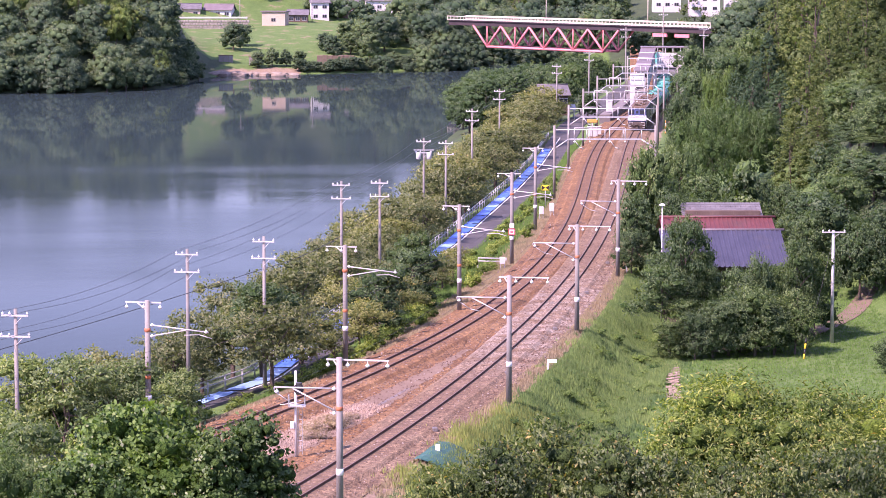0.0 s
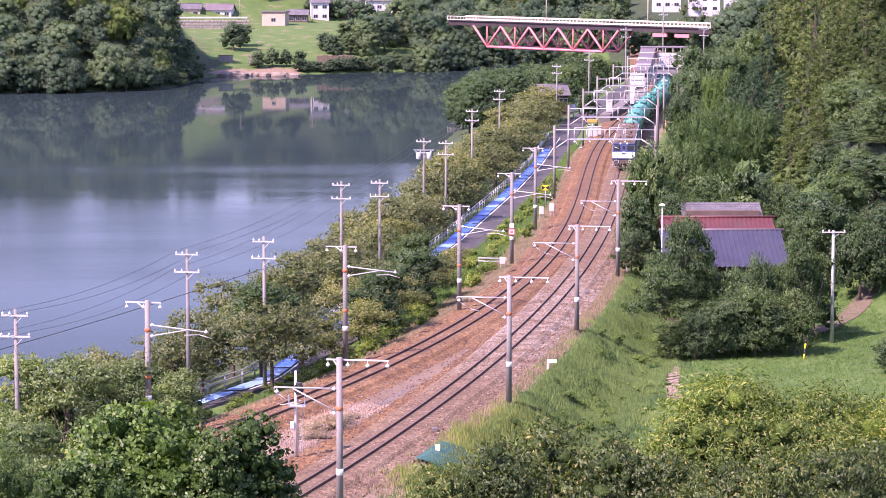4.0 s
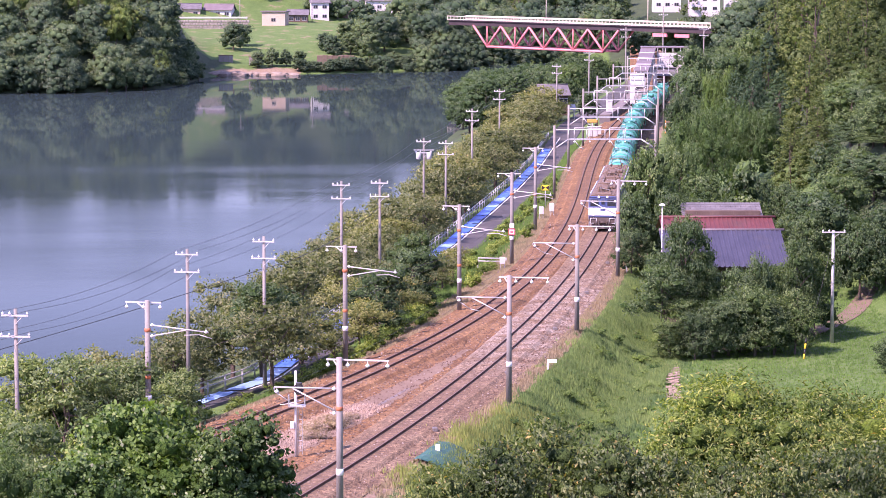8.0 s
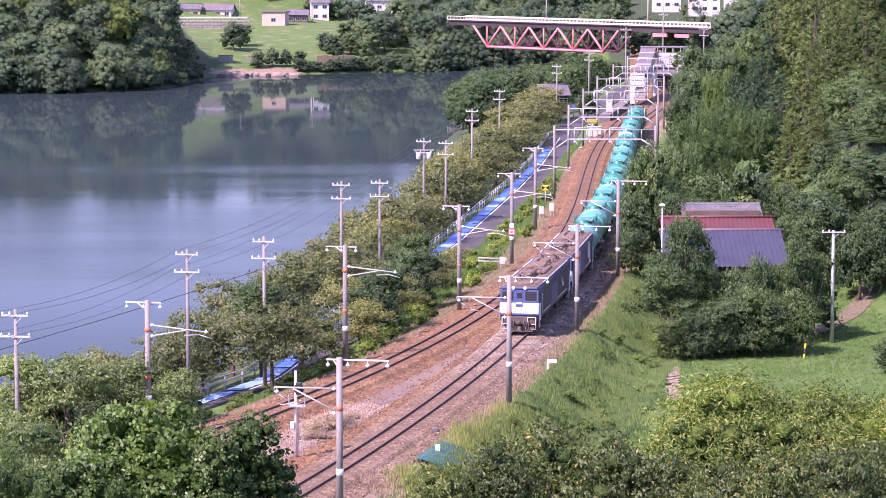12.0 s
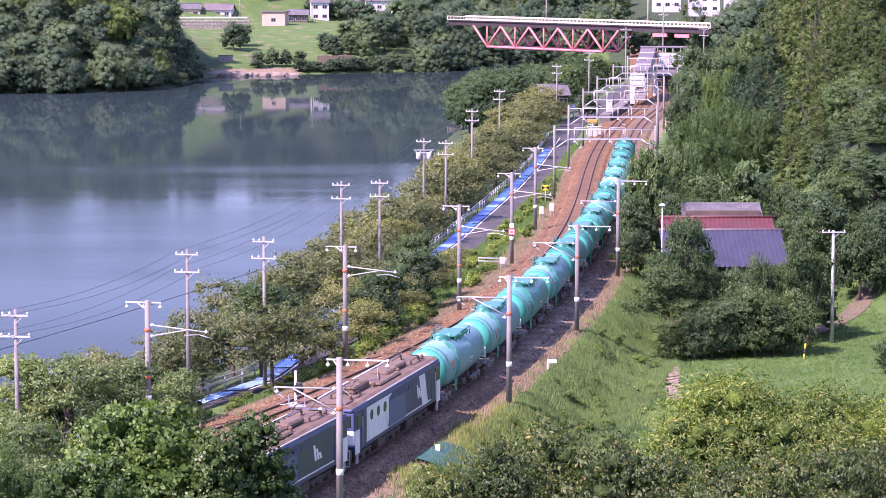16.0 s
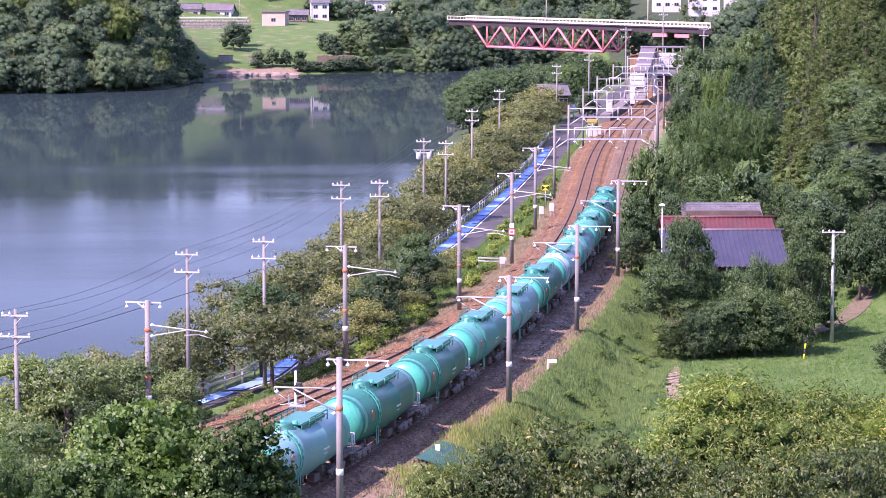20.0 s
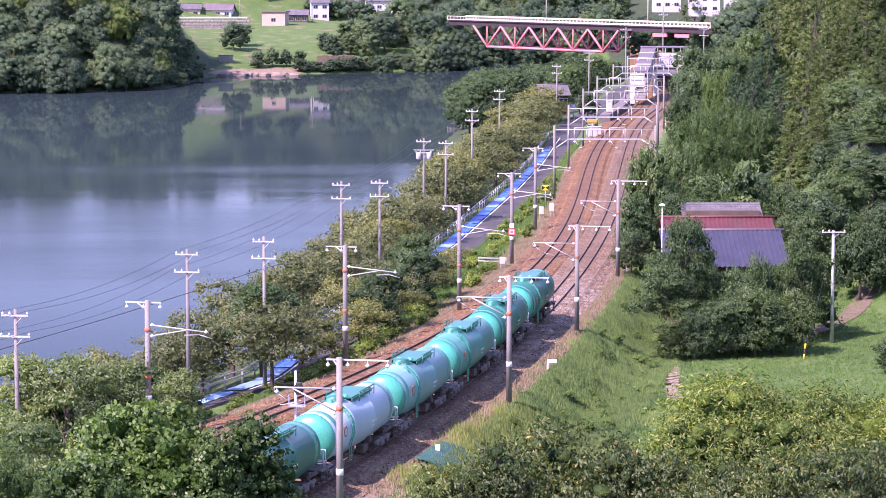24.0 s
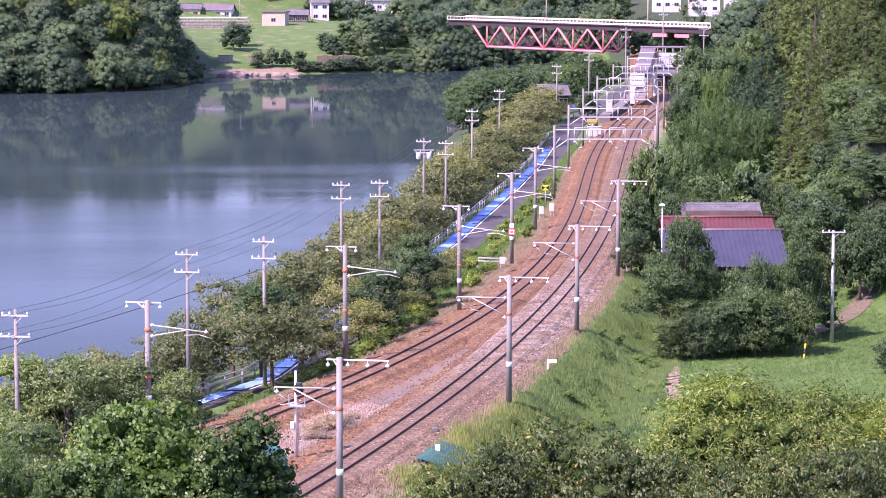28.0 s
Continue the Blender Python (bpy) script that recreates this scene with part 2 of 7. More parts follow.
M["loco_grey"] = surface("loco_grey", (0.3, 0.31, 0.34), (0.4, 0.41, 0.44), 1.5, 20, 0.5, relief=0.1, dirt=(0.22, 0.18, 0.16))
M["brake_dust"] = surface("brake_dust", (0.115, 0.074, 0.05), (0.19, 0.132, 0.092), 0.8, 14, 0.85, relief=0.3)
M["underframe"] = surface("underframe", (0.06, 0.045, 0.04), (0.13, 0.1, 0.085), 1.5, 18, 0.8, relief=0.3)
M["bogie_grey"] = surface("bogie_grey", (0.1, 0.09, 0.085), (0.2, 0.18, 0.17), 1.5, 18, 0.7, relief=0.3)


def tank_paint(name, c1, c2, dust):
    return surface(name, c1, c2, 0.5, 10, 0.42, relief=0.05, dirt=dust, stretch=(1, 1, 1.8))


M["tank_green"] = tank_paint("tank_green", (0.007, 0.155, 0.115), (0.012, 0.19, 0.14), (0.025, 0.18, 0.14))
M["tank_teal"] = tank_paint("tank_teal", (0.035, 0.27, 0.225), (0.055, 0.31, 0.265), (0.1, 0.3, 0.27))
M["tank_faded"] = tank_paint("tank_faded", (0.11, 0.34, 0.33), (0.15, 0.38, 0.375), (0.21, 0.38, 0.39))
M["tank_pale"] = tank_paint("tank_pale", (0.34, 0.5, 0.55), (0.4, 0.56, 0.61), (0.45, 0.57, 0.62))
M["tank_end"] = tank_paint("tank_end", (0.02, 0.35, 0.25), (0.032, 0.42, 0.3), (0.06, 0.38, 0.28))


def ground_material():
    """Grass, dry verge and forest floor, blended by the two plan masks of the ground sheet."""
    m, nt, b = nodes_of("ground")
    at = nt.nodes.new("ShaderNodeAttribute")
    at.attribute_name = "verge"
    fo = nt.nodes.new("ShaderNodeAttribute")
    fo.attribute_name = "forest"
    n1 = noise_tex(nt, 0.25, 6, 0.65)
    n2 = noise_tex(nt, 2.5, 5, 0.7)
    grass = ramp(nt, n1, [(0.3, (0.06, 0.125, 0.026)), (0.5, (0.08, 0.16, 0.036)), (0.72, (0.11, 0.18, 0.048))])
    tone = ramp(nt, n2, [(0.3, (0.6, 0.65, 0.55)), (0.7, (1.15, 1.1, 1.0))])
    grass = mix(nt, grass, tone, 0.9, 'MULTIPLY')
    dry = ramp(nt, n2, [(0.3, (0.17, 0.115, 0.075)), (0.55, (0.245, 0.18, 0.122)), (0.8, (0.31, 0.24, 0.165))])
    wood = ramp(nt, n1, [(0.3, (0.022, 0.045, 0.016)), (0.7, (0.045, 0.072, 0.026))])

    def mask(sock):
        s = nt.nodes.new("ShaderNodeMath")
        s.operation = 'ADD'
        nt.links.new(sock, s.inputs[0])
        k = nt.nodes.new("ShaderNodeMath")
        k.operation = 'MULTIPLY_ADD'
        nt.links.new(n1, k.inputs[0])
        k.inputs[1].default_value, k.inputs[2].default_value = 1.2, -0.6
        nt.links.new(k.outputs[0], s.inputs[1])
        return ramp(nt, s.outputs[0], [(0.4, (0, 0, 0)), (0.6, (1, 1, 1))])
    col = mix(nt, grass, dry, mask(at.outputs["Fac"]))
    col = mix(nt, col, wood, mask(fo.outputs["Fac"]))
    nt.links.new(col, b.inputs["Base Color"])
    b.inputs["Roughness"].default_value = 0.95
    bump(nt, b, n2, 0.7, 0.15)
    return m


def ballast_material(name, c1, c2, c3, fresh=None):
    m, nt, b = nodes_of(name)
    tc = nt.nodes.new("ShaderNodeTexCoord")
    vo = nt.nodes.new("ShaderNodeTexVoronoi")
    vo.inputs["Scale"].default_value = 9.0
    lay = nt.nodes.new("ShaderNodeMapping")
    lay.inputs["Scale"].default_value = (1.0, 0.4, 1.0)
    nt.links.new(tc.outputs["Object"], lay.inputs[0])
    nt.links.new(lay.outputs[0], vo.inputs["Vector"])
    n1 = noise_tex(nt, 0.22, 6, 0.7)
    n2 = noise_tex(nt, 3.0, 4, 0.7, stretch=(1, 0.4, 1))
    col = ramp(nt, n1, [(0.32, c1), (0.5, c2), (0.68, c3)])
    vary = ramp(nt, n2, [(0.25, (0.6, 0.57, 0.55)), (0.75, (1.28, 1.25, 1.23))])
    if fresh:
        # a tamped stretch of the line with pale new stone
        pos = nt.nodes.new("ShaderNodeSeparateXYZ")
        nt.links.new(tc.outputs["Object"], pos.inputs[0])
        k = nt.nodes.new("ShaderNodeMapRange")
        k.inputs[1].default_value, k.inputs[2].default_value = 0.0, 400.0
        nt.links.new(pos.outputs[1], k.inputs[0])
        zone = ramp(nt, k.outputs[0], [(0.42, (0, 0, 0)), (0.475, (1, 1, 1)), (0.54, (1, 1, 1)), (0.6, (0, 0, 0))])
        blot = ramp(nt, noise_tex(nt, 0.5, 5, 0.65), [(0.4, (0, 0, 0)), (0.58, (1, 1, 1))])
        col = mix(nt, col, fresh, mix(nt, zone, blot, 1.0, 'MULTIPLY'))
    col = mix(nt, col, vary, 1.0, 'MULTIPLY')
    mottle = ramp(nt, noise_tex(nt, 0.9, 5, 0.75), [(0.3, (0.72, 0.7, 0.68)), (0.7, (1.2, 1.2, 1.2))])
    col = mix(nt, col, mottle, 0.9, 'MULTIPLY')
    sep = nt.nodes.new("ShaderNodeSeparateColor")
    nt.links.new(vo.outputs["Color"], sep.inputs[0])
    stones = ramp(nt, sep.outputs[0], [(0.0, (0.6, 0.59, 0.58)), (0.6, (0.98, 0.98, 0.98)), (0.85, (1.15, 1.16, 1.18)), (1.0, (1.6, 1.62, 1.65))])
    col = mix(nt, col, stones, 1.0, 'MULTIPLY')
    nt.links.new(col, b.inputs["Base Color"])
    b.inputs["Roughness"].default_value = 0.95
    bump(nt, b, vo.outputs["Distance"], 0.8, 0.06)
    return m


M["ground"] = ground_material()
M["ballast_brown"] = ballast_material("ballast_brown", (0.142, 0.069, 0.025), (0.204, 0.107, 0.041), (0.25, 0.15, 0.066))
M["ballast_grey"] = ballast_material("ballast_grey", (0.142, 0.089, 0.048), (0.188, 0.126, 0.072), (0.24, 0.174, 0.107), (0.275, 0.232, 0.182))
M["earth"] = surface("earth", (0.15, 0.099, 0.066), (0.22, 0.156, 0.108), 0.7, 9, 0.95, relief=0.6, dist=0.03)


# distance haze is put into this pale blue base colour
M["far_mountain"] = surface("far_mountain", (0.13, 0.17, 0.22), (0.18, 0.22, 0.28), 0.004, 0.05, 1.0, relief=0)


def water_material():
    """Still, slightly turbid water with faint wind streaks where fine ripples blur the mirror."""
    m, nt, b = nodes_of("lake_water")
    b.inputs["Base Color"].default_value = (0.024, 0.043, 0.045, 1)
    b.inputs["IOR"].default_value = 1.05
    b.inputs["Specular IOR Level"].default_value = 0.24
    bands = noise_tex(nt, 0.022, 7, 0.74, stretch=(0.26, 1.0, 1))
    # a breeze ruffles the nearer half of the lake
    tc = nt.nodes.new("ShaderNodeTexCoord")
    pos = nt.nodes.new("ShaderNodeSeparateXYZ")
    nt.links.new(tc.outputs["Object"], pos.inputs[0])
    near = nt.nodes.new("ShaderNodeMapRange")
    near.inputs[1].default_value, near.inputs[2].default_value = 540.0, 330.0
    near.inputs[3].default_value, near.inputs[4].default_value = 0.0, 0.34
    nt.links.new(pos.outputs[1], near.inputs[0])
    wind = nt.nodes.new("ShaderNodeMath")
    wind.operation = 'ADD'
    nt.links.new(bands, wind.inputs[0])
    nt.links.new(near.outputs[0], wind.inputs[1])
    bands = wind.outputs[0]
    r = ramp(nt, bands, [(0.52, (0.022, 0.022, 0.022)), (0.66, (0.06, 0.06, 0.06)), (0.95, (0.17, 0.17, 0.17))])
    nt.links.new(r, b.inputs["Roughness"])
    h1 = noise_tex(nt, 0.7, 4, 0.55, stretch=(1, 0.6, 1))
    k = nt.nodes.new("ShaderNodeMath")
    k.operation = 'MULTIPLY'
    nt.links.new(h1, k.inputs[0])
    nt.links.new(ramp(nt, bands, [(0.54, (0.25, 0.25, 0.25)), (0.74, (1, 1, 1))]), k.inputs[1])
    bump(nt, b, k.outputs[0], 0.12, 0.08)
    return m


M["water"] = water_material()
# ---- builders ----
def part(name, bm, material, parent=None, label="", smooth=False):
    """Links a bmesh as one mesh object, under a thing or a part."""
    me = bpy.data.meshes.new(name)
    bm.to_mesh(me)
    bm.free()
    return link(name, me, material, parent, label, smooth)


def link(name, me, material, parent=None, label="", smooth=False):
    if not me.materials:
        me.materials.append(material)
    if smooth:
        me.shade_smooth()
    ob = new(name, me)
    if parent:
        ob.parent = parent
    if label:
        ob["label"] = label
    return ob


class Shape:
    """Collects solid pieces that belong to one part."""

    def __init__(self):
        self.v, self.f, self.s = [], [], []

    def add(self, vs, fs, smooth=False):
        n = len(self.v)
        self.v += [tuple(p) for p in vs]
        self.f += [tuple(i + n for i in q) for q in fs]
        self.s += [smooth] * len(fs)
        return self

    def box(self, c, size, turn=None, cut=0.0):
        """A box with chamfered upright and level edges when cut > 0."""
        hx, hy, hz = (s / 2 for s in size)
        c = Vector(c)
        if cut <= 0:
            vs = [Vector((x, y, z)) for z in (-hz, hz) for x, y in ((-hx, -hy), (hx, -hy), (hx, hy), (-hx, hy))]
            fs = [(3, 2, 1, 0), (4, 5, 6, 7), (0, 1, 5, 4), (1, 2, 6, 5), (2, 3, 7, 6), (3, 0, 4, 7)]
        else:
            k = min(cut, hx * 0.9, hy * 0.9, hz * 0.9)

            def ring(x, y, e, z):
                return [Vector(p) for p in ((-x + e, -y, z), (x - e, -y, z), (x, -y + e, z), (x, y - e, z), (x - e, y, z), (-x + e, y, z), (-x, y - e, z), (-x, -y + e, z))]
            vs = ring(hx - k, hy - k, k * 0.3, -hz) + ring(hx, hy, k, -hz + k) + ring(hx, hy, k, hz - k) + ring(hx - k, hy - k, k * 0.3, hz)
            fs = [tuple(range(7, -1, -1)), tuple(range(24, 32))]
            for r in range(3):
                for i in range(8):
                    j = (i + 1) % 8
                    fs.append((r * 8 + i, r * 8 + j, r * 8 + 8 + j, r * 8 + 8 + i))
        if turn is not None:
            vs = [turn @ p for p in vs]
        return self.add([p + c for p in vs], fs)

    def tube(self, a, b, r, r2=None, n=8, caps=True):
        a, b = Vector(a), Vector(b)
        r2 = r if r2 is None else r2
        d = (b - a).normalized()
        u = d.orthogonal().normalized()
        w = d.cross(u)
        vs = []
        for p, q in ((a, r), (b, r2)):
            vs += [p + (u * math.cos(2 * math.pi * i / n) + w * math.sin(2 * math.pi * i / n)) * q for i in range(n)]
        self.add(vs, [(i, (i + 1) % n, n + (i + 1) % n, n + i) for i in range(n)], n > 5)
        if caps:
            k = len(self.v) - 2 * n
            self.f += [tuple(k + i for i in range(n - 1, -1, -1)), tuple(k + n + i for i in range(n))]
            self.s += [False, False]
        return self

    def lathe(self, rings, n=16, axis='Z', at=(0, 0, 0), closed=True):
        """rings: (radius, height) along the axis."""
        vs, fs = [], []
        at = Vector(at)
        for r, h in rings:
            for i in range(n):
                c, s = math.cos(2 * math.pi * i / n) * r, math.sin(2 * math.pi * i / n) * r
                vs.append(at + Vector((c, s, h) if axis == 'Z' else (c, h, s) if axis == 'Y' else (h, c, s)))
        flip = axis == 'Y'
        for k in range(len(rings) - 1):
            for i in range(n):
                j = (i + 1) % n
                q = (k * n + i, k * n + j, k * n + n + j, k * n + n + i)
                fs.append(q[::-1] if flip else q)
        self.add(vs, fs, True)
        if closed:
            m = len(self.v) - len(vs)
            self.f += [tuple(m + i for i in range(n)), tuple(m + (len(rings) - 1) * n + i for i in range(n))]
            self.s += [False, False]
        return self

    def prism(self, outline, y0, y1):
        """An outline in x and z, drawn out along y."""
        n = len(outline)
        vs = [(x, y0, z) for x, z in outline] + [(x, y1, z) for x, z in outline]
        return self.add(vs, [(i, (i + 1) % n, n + (i + 1) % n, n + i) for i in range(n)] + [tuple(range(n - 1, -1, -1)), tuple(range(n, 2 * n))])

    def polyline(self, pts, r, n=6):
        for a, b in zip(pts, pts[1:]):
            self.tube(a, b, r, n=n)
        return self

    def mesh(self, name):
        me = bpy.data.meshes.new(name)
        me.from_pydata([tuple(p) for p in self.v], [], self.f)
        me.polygons.foreach_set("use_smooth", self.s)
        me.update()
        return me

    def done(self, name, material, parent=None, label=""):
        return link(name, self.mesh(name), material, parent, label)


def thing(name, m, label, category, group="", kind=""):
    ob = new(name)
    ob.matrix_world = m
    ob.empty_display_size = 0.3
    return tagged(ob, label, category, group, kind)


# ---- plan of the line ----
# x of each track's centre over y, as polynomials of (y - 280) / 150; straight beyond the ends
RIGHT = (0.391, -0.1689, 4.7881, -5.9917, 15.6761, 17.9042)
LEFT = (-0.3872, -2.9485, 12.7709, -8.781, 13.8819, 14.1326)


def along(c, y, lo, hi):
    y = np.asarray(y, dtype=float)
    k = (np.clip(y, lo, hi) - 280) / 150
    return np.polyval(c, k) + (y - np.clip(y, lo, hi)) * np.polyval(np.polyder(np.array(c)), k) / 150


def right_x(y):
    """Beyond the curve the line swings back to run straight through the station."""
    q = np.clip(np.asarray(y, dtype=float) - 462.0, 0, None)
    return along(RIGHT, np.minimum(y, 462.0), 118.0, 462.0) + 0.07 * q + 2.94 * (1 - np.exp(-q / 30.0))


def left_x(y):
    return np.where(np.asarray(y) > 420, right_x(y) - 4.1, along(LEFT, y, 132.0, 425.0))


def road_x(y):
    """The road's edge towards the lake."""
    return np.interp(y, (40, 130, 170, 180, 265, 305, 331, 367, 450, 600, 900), (-75, -33, -17.2, -13.1, -0.2, 5.0, 8.3, 12.4, 20, 42, 95))


def shore_x(y):
    """The near bank's waterline."""
    return np.interp(y, (-400, 0, 120, 170, 265, 330, 400, 470, 560, 590, 640, 700, 790, 900), (-260, -110, -55, -30, -11, -4, -1, 0, 2, 8, 40, 52, 66, 90))


def step(a, b, v):
    k = np.clip((v - a) / (b - a), 0, 1)
    return k * k * (3 - 2 * k)


WATER = -7.2


def height(x, y):
    x, y = np.asarray(x, dtype=float), np.asarray(y, dtype=float)
    rx, lx, ro, sh = right_x(y), left_x(y), road_x(y), shore_x(y)
    right_of = x - rx
    # right-hand side: bank down to the field, rising behind the shed and to the hill
    low = -3.0 * step(3.4, 9.0, right_of) * (1 - step(222, 244, y)) - 0.42
    wood = step(236, 262, y) * step(4.0, 40.0, right_of) * 7.0
    hill_foot = np.interp(y, (100, 200, 226, 260, 330, 430, 560, 800), (36, 40, 38, 35, 38, 52, 74, 110))
    hill = np.minimum(np.clip(x - hill_foot, 0, 160) * 0.5, 34)
    near = np.minimum(26.3 - 0.262 * y, np.clip(right_of - 5, 0, 400) * 0.75 - 0.6)
    right = np.maximum(low + wood + hill, np.where(y < 130, near, -9))
    # left-hand side: verge, road, lake bank
    t = np.clip((lx - 3.0 - x) / np.maximum(lx - 3.0 - (ro + 4.4), 0.6), 0, 1)
    left = -0.42 - 1.25 * t
    b = np.clip((ro - 0.7 - x) / np.maximum(ro - 0.7 - sh, 1.0), 0, 2.2)
    left = left - 5.7 * b
    land = np.where(x > lx, np.where(x > rx, right, -0.42), left)
    land = np.maximum(land, -12.5)
    # the far bank, its fields, houses and hills
    far_y = np.interp(x, (-130, -78, -58, -30, 0, 14, 40, 75), (700, 738, 752, 764, 790, 830, 850, 790))
    d = y - far_y
    far = np.interp(d, (-40, -4, 0, 6, 30, 90, 120, 150, 178, 210, 300, 420, 900), (-13, -9, -7.4, -5.4, -2.6, 3.3, 4.6, 14, 33, 40, 42, 46, 60))
    far = far + np.interp(x, (-75, -35), (0, 7)) * step(140, 185, d)
    far = np.where(x > 60, np.minimum(far, np.interp(d, (-40, 0, 40, 160, 400, 900), (-13, -7.4, -2, 10, 50, 62))), far)
    # wooded headland on the far side
    edge = np.interp(x, (-400, -200, -90, -75, -69, -66.5), (560, 640, 662, 676, 698, 716))
    head = np.clip(y - edge, -30, 200) * np.interp(x, (-98, -84, -72, -67), (0.6, 0.4, 0.12, 0.06)) - 7.4
    head = np.where(x < -67.0, np.minimum(head, 20) - np.clip(y - 745, 0, 60) * 0.3, -13)
    west = np.minimum(np.clip(-x - 330, -60, 400) * 0.5 - 8, 26)
    z = np.maximum(np.maximum(land, far), np.maximum(head, west))
    rough = 0.0
    for k, (a, w) in enumerate(((0.9, 31.0), (0.5, 13.0))):
        rough = rough + a * np.sin(x / w + k) * np.cos(y / w * 0.8 + 2 * k)
    calm = step(0, 30, np.abs(right_of) - 12) * step(0, 40, np.abs(x - ro) - 6)
    # tussocks on the grassy bank
    soft = step(4.4, 6.5, right_of) * (1 - step(11, 15, right_of)) * (y > 120) * (1 - step(226, 240, y))
    lumps = 0.16 * np.sin(x * 1.7 + 2.0 * np.sin(y * 0.6)) * np.sin(y * 1.1 + 1.5 * np.sin(x * 0.9)) + 0.12 * np.sin(x * 0.8 - y * 0.55)
    return z + rough * calm + lumps * soft


def ground_at(x, y):
    return float(height(x, y))


def spaced(stops):
    v = []
    for a, b, s in stops:
        v += list(np.arange(a, b, s))
    return np.array(v + [stops[-1][1]])


def build_ground():
    xs = spaced(((-3000, -600, 300), (-600, -140, 46), (-140, -50, 6), (-50, 60, 1.25), (60, 140, 5), (140, 600, 46), (600, 3000, 300)))
    ys = spaced(((-1500, -200, 260), (-200, 100, 12), (100, 260, 1.6), (260, 480, 3), (480, 920, 6), (920, 1400, 48), (1400, 4200, 400)))
    gx, gy = np.meshgrid(xs, ys)
    gz = height(gx, gy)
    n, k = gx.shape
    verts = np.stack([gx, gy, gz], -1).reshape(-1, 3)
    i = np.arange(n * k).reshape(n, k)
    quads = np.stack([i[:-1, :-1], i[:-1, 1:], i[1:, 1:], i[1:, :-1]], -1).reshape(-1, 4)
    me = bpy.data.meshes.new("ground")
    me.from_pydata(verts.tolist(), [], quads.tolist())
    rx, lx, ro = right_x(gy), left_x(gy), road_x(gy)
    verge = np.where(gx > rx, 1 - step(3.0, 5.0, gx - rx), 1 - step(2.5, np.interp(gy, (170, 200, 260, 300), (7.0, 6.4, 5.0, 3.6)), lx - gx))
    shore = 1 - step(0.2, 1.6, np.abs(gz + 6.6))
    verge = np.maximum(verge, np.maximum(shore * (gx > -64) * (gx < -42), 0.34 * (gx < -22)) * (gy > 720))
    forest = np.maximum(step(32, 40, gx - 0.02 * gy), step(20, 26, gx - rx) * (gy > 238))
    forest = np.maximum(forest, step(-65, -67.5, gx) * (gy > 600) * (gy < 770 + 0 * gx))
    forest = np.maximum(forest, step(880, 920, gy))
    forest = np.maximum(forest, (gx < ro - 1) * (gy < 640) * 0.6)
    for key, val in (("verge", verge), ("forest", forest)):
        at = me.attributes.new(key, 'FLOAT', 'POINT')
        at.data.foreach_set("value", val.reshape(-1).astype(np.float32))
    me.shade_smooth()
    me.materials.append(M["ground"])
    g = new("ground", me)
    tagged(g, "green and dry grass land with wooded hills", "ground", kind="structure")
    w = Shape()
    w.add([(-3000, -1500, WATER), (140, -1500, WATER), (140, 1300, WATER), (-3000, 1300, WATER)], [(0, 1, 2, 3)])
    tagged(w.done("water", M["water"]), "calm lake water reflecting sky and hills", "water", kind="structure")


build_ground()


def far_ridge():
    """Mountains beyond the lake, which the water mirrors; their haze is painted into the blue colour."""
    s = Shape()
    xs = np.arange(-3000, 2800, 60.0)
    top = 120 + 30 * np.sin(xs / 420 + 0.6) + 34 * np.sin(xs / 170) + 14 * np.sin(xs / 61 + 2)
    vs, fs = [], []
    for i, x in enumerate(xs):
        vs += [(x, 2300, 0), (x, 2500, top[i] * 0.55), (x, 2700, top[i]), (x, 3100, 0)]
        if i:
            fs += [(4 * i - 4 + j, 4 * i + j, 4 * i + 1 + j, 4 * i - 3 + j) for j in range(3)]
    s.add(vs, fs, True)
    tagged(s.done("backdrop", M["far_mountain"]), "mountain ridge beyond the lake with haze painted in as blue", "mountain", kind="structure")


far_ridge()


def ribbon(name, f0, f1, z0, z1, y0, y1, stepy, material, label, category, lift=None):
    """A strip between two lines of the plan, with a lip at both sides."""
    s = Shape()
    ys = np.arange(y0, y1 + stepy, stepy)
    a, b = f0(ys), f1(ys)
    vs, fs = [], []
    for i, y in enumerate(ys):
        vs += [(a[i] - 0.25, y, z0 - 0.5), (a[i], y, z0), (b[i], y, z1), (b[i] + 0.25, y, z1 - 0.5)]
        if i:
            k = 4 * i
            fs += [(k - 4 + j, k - 3 + j, k + 1 + j, k + j) for j in range(3)]
    s.add(vs, fs, False)
    return tagged(s.done(name, material), label, category, kind="structure")


ribbon("road", lambda y: road_x(y), lambda y: road_x(y) + np.interp(y, (184, 206), (2.2, 4.2)), -1.5, -1.5, 60, 600, 4, M["asphalt"], "narrow dark asphalt lakeside road", "road")
ribbon("track_bed", lambda y: left_x(y) - 2.7, lambda y: right_x(y) + 1.2, -0.33, -0.33, -300, 800, 3, M["ballast_brown"], "rust-brown ballast bed between two tracks", "track bed")


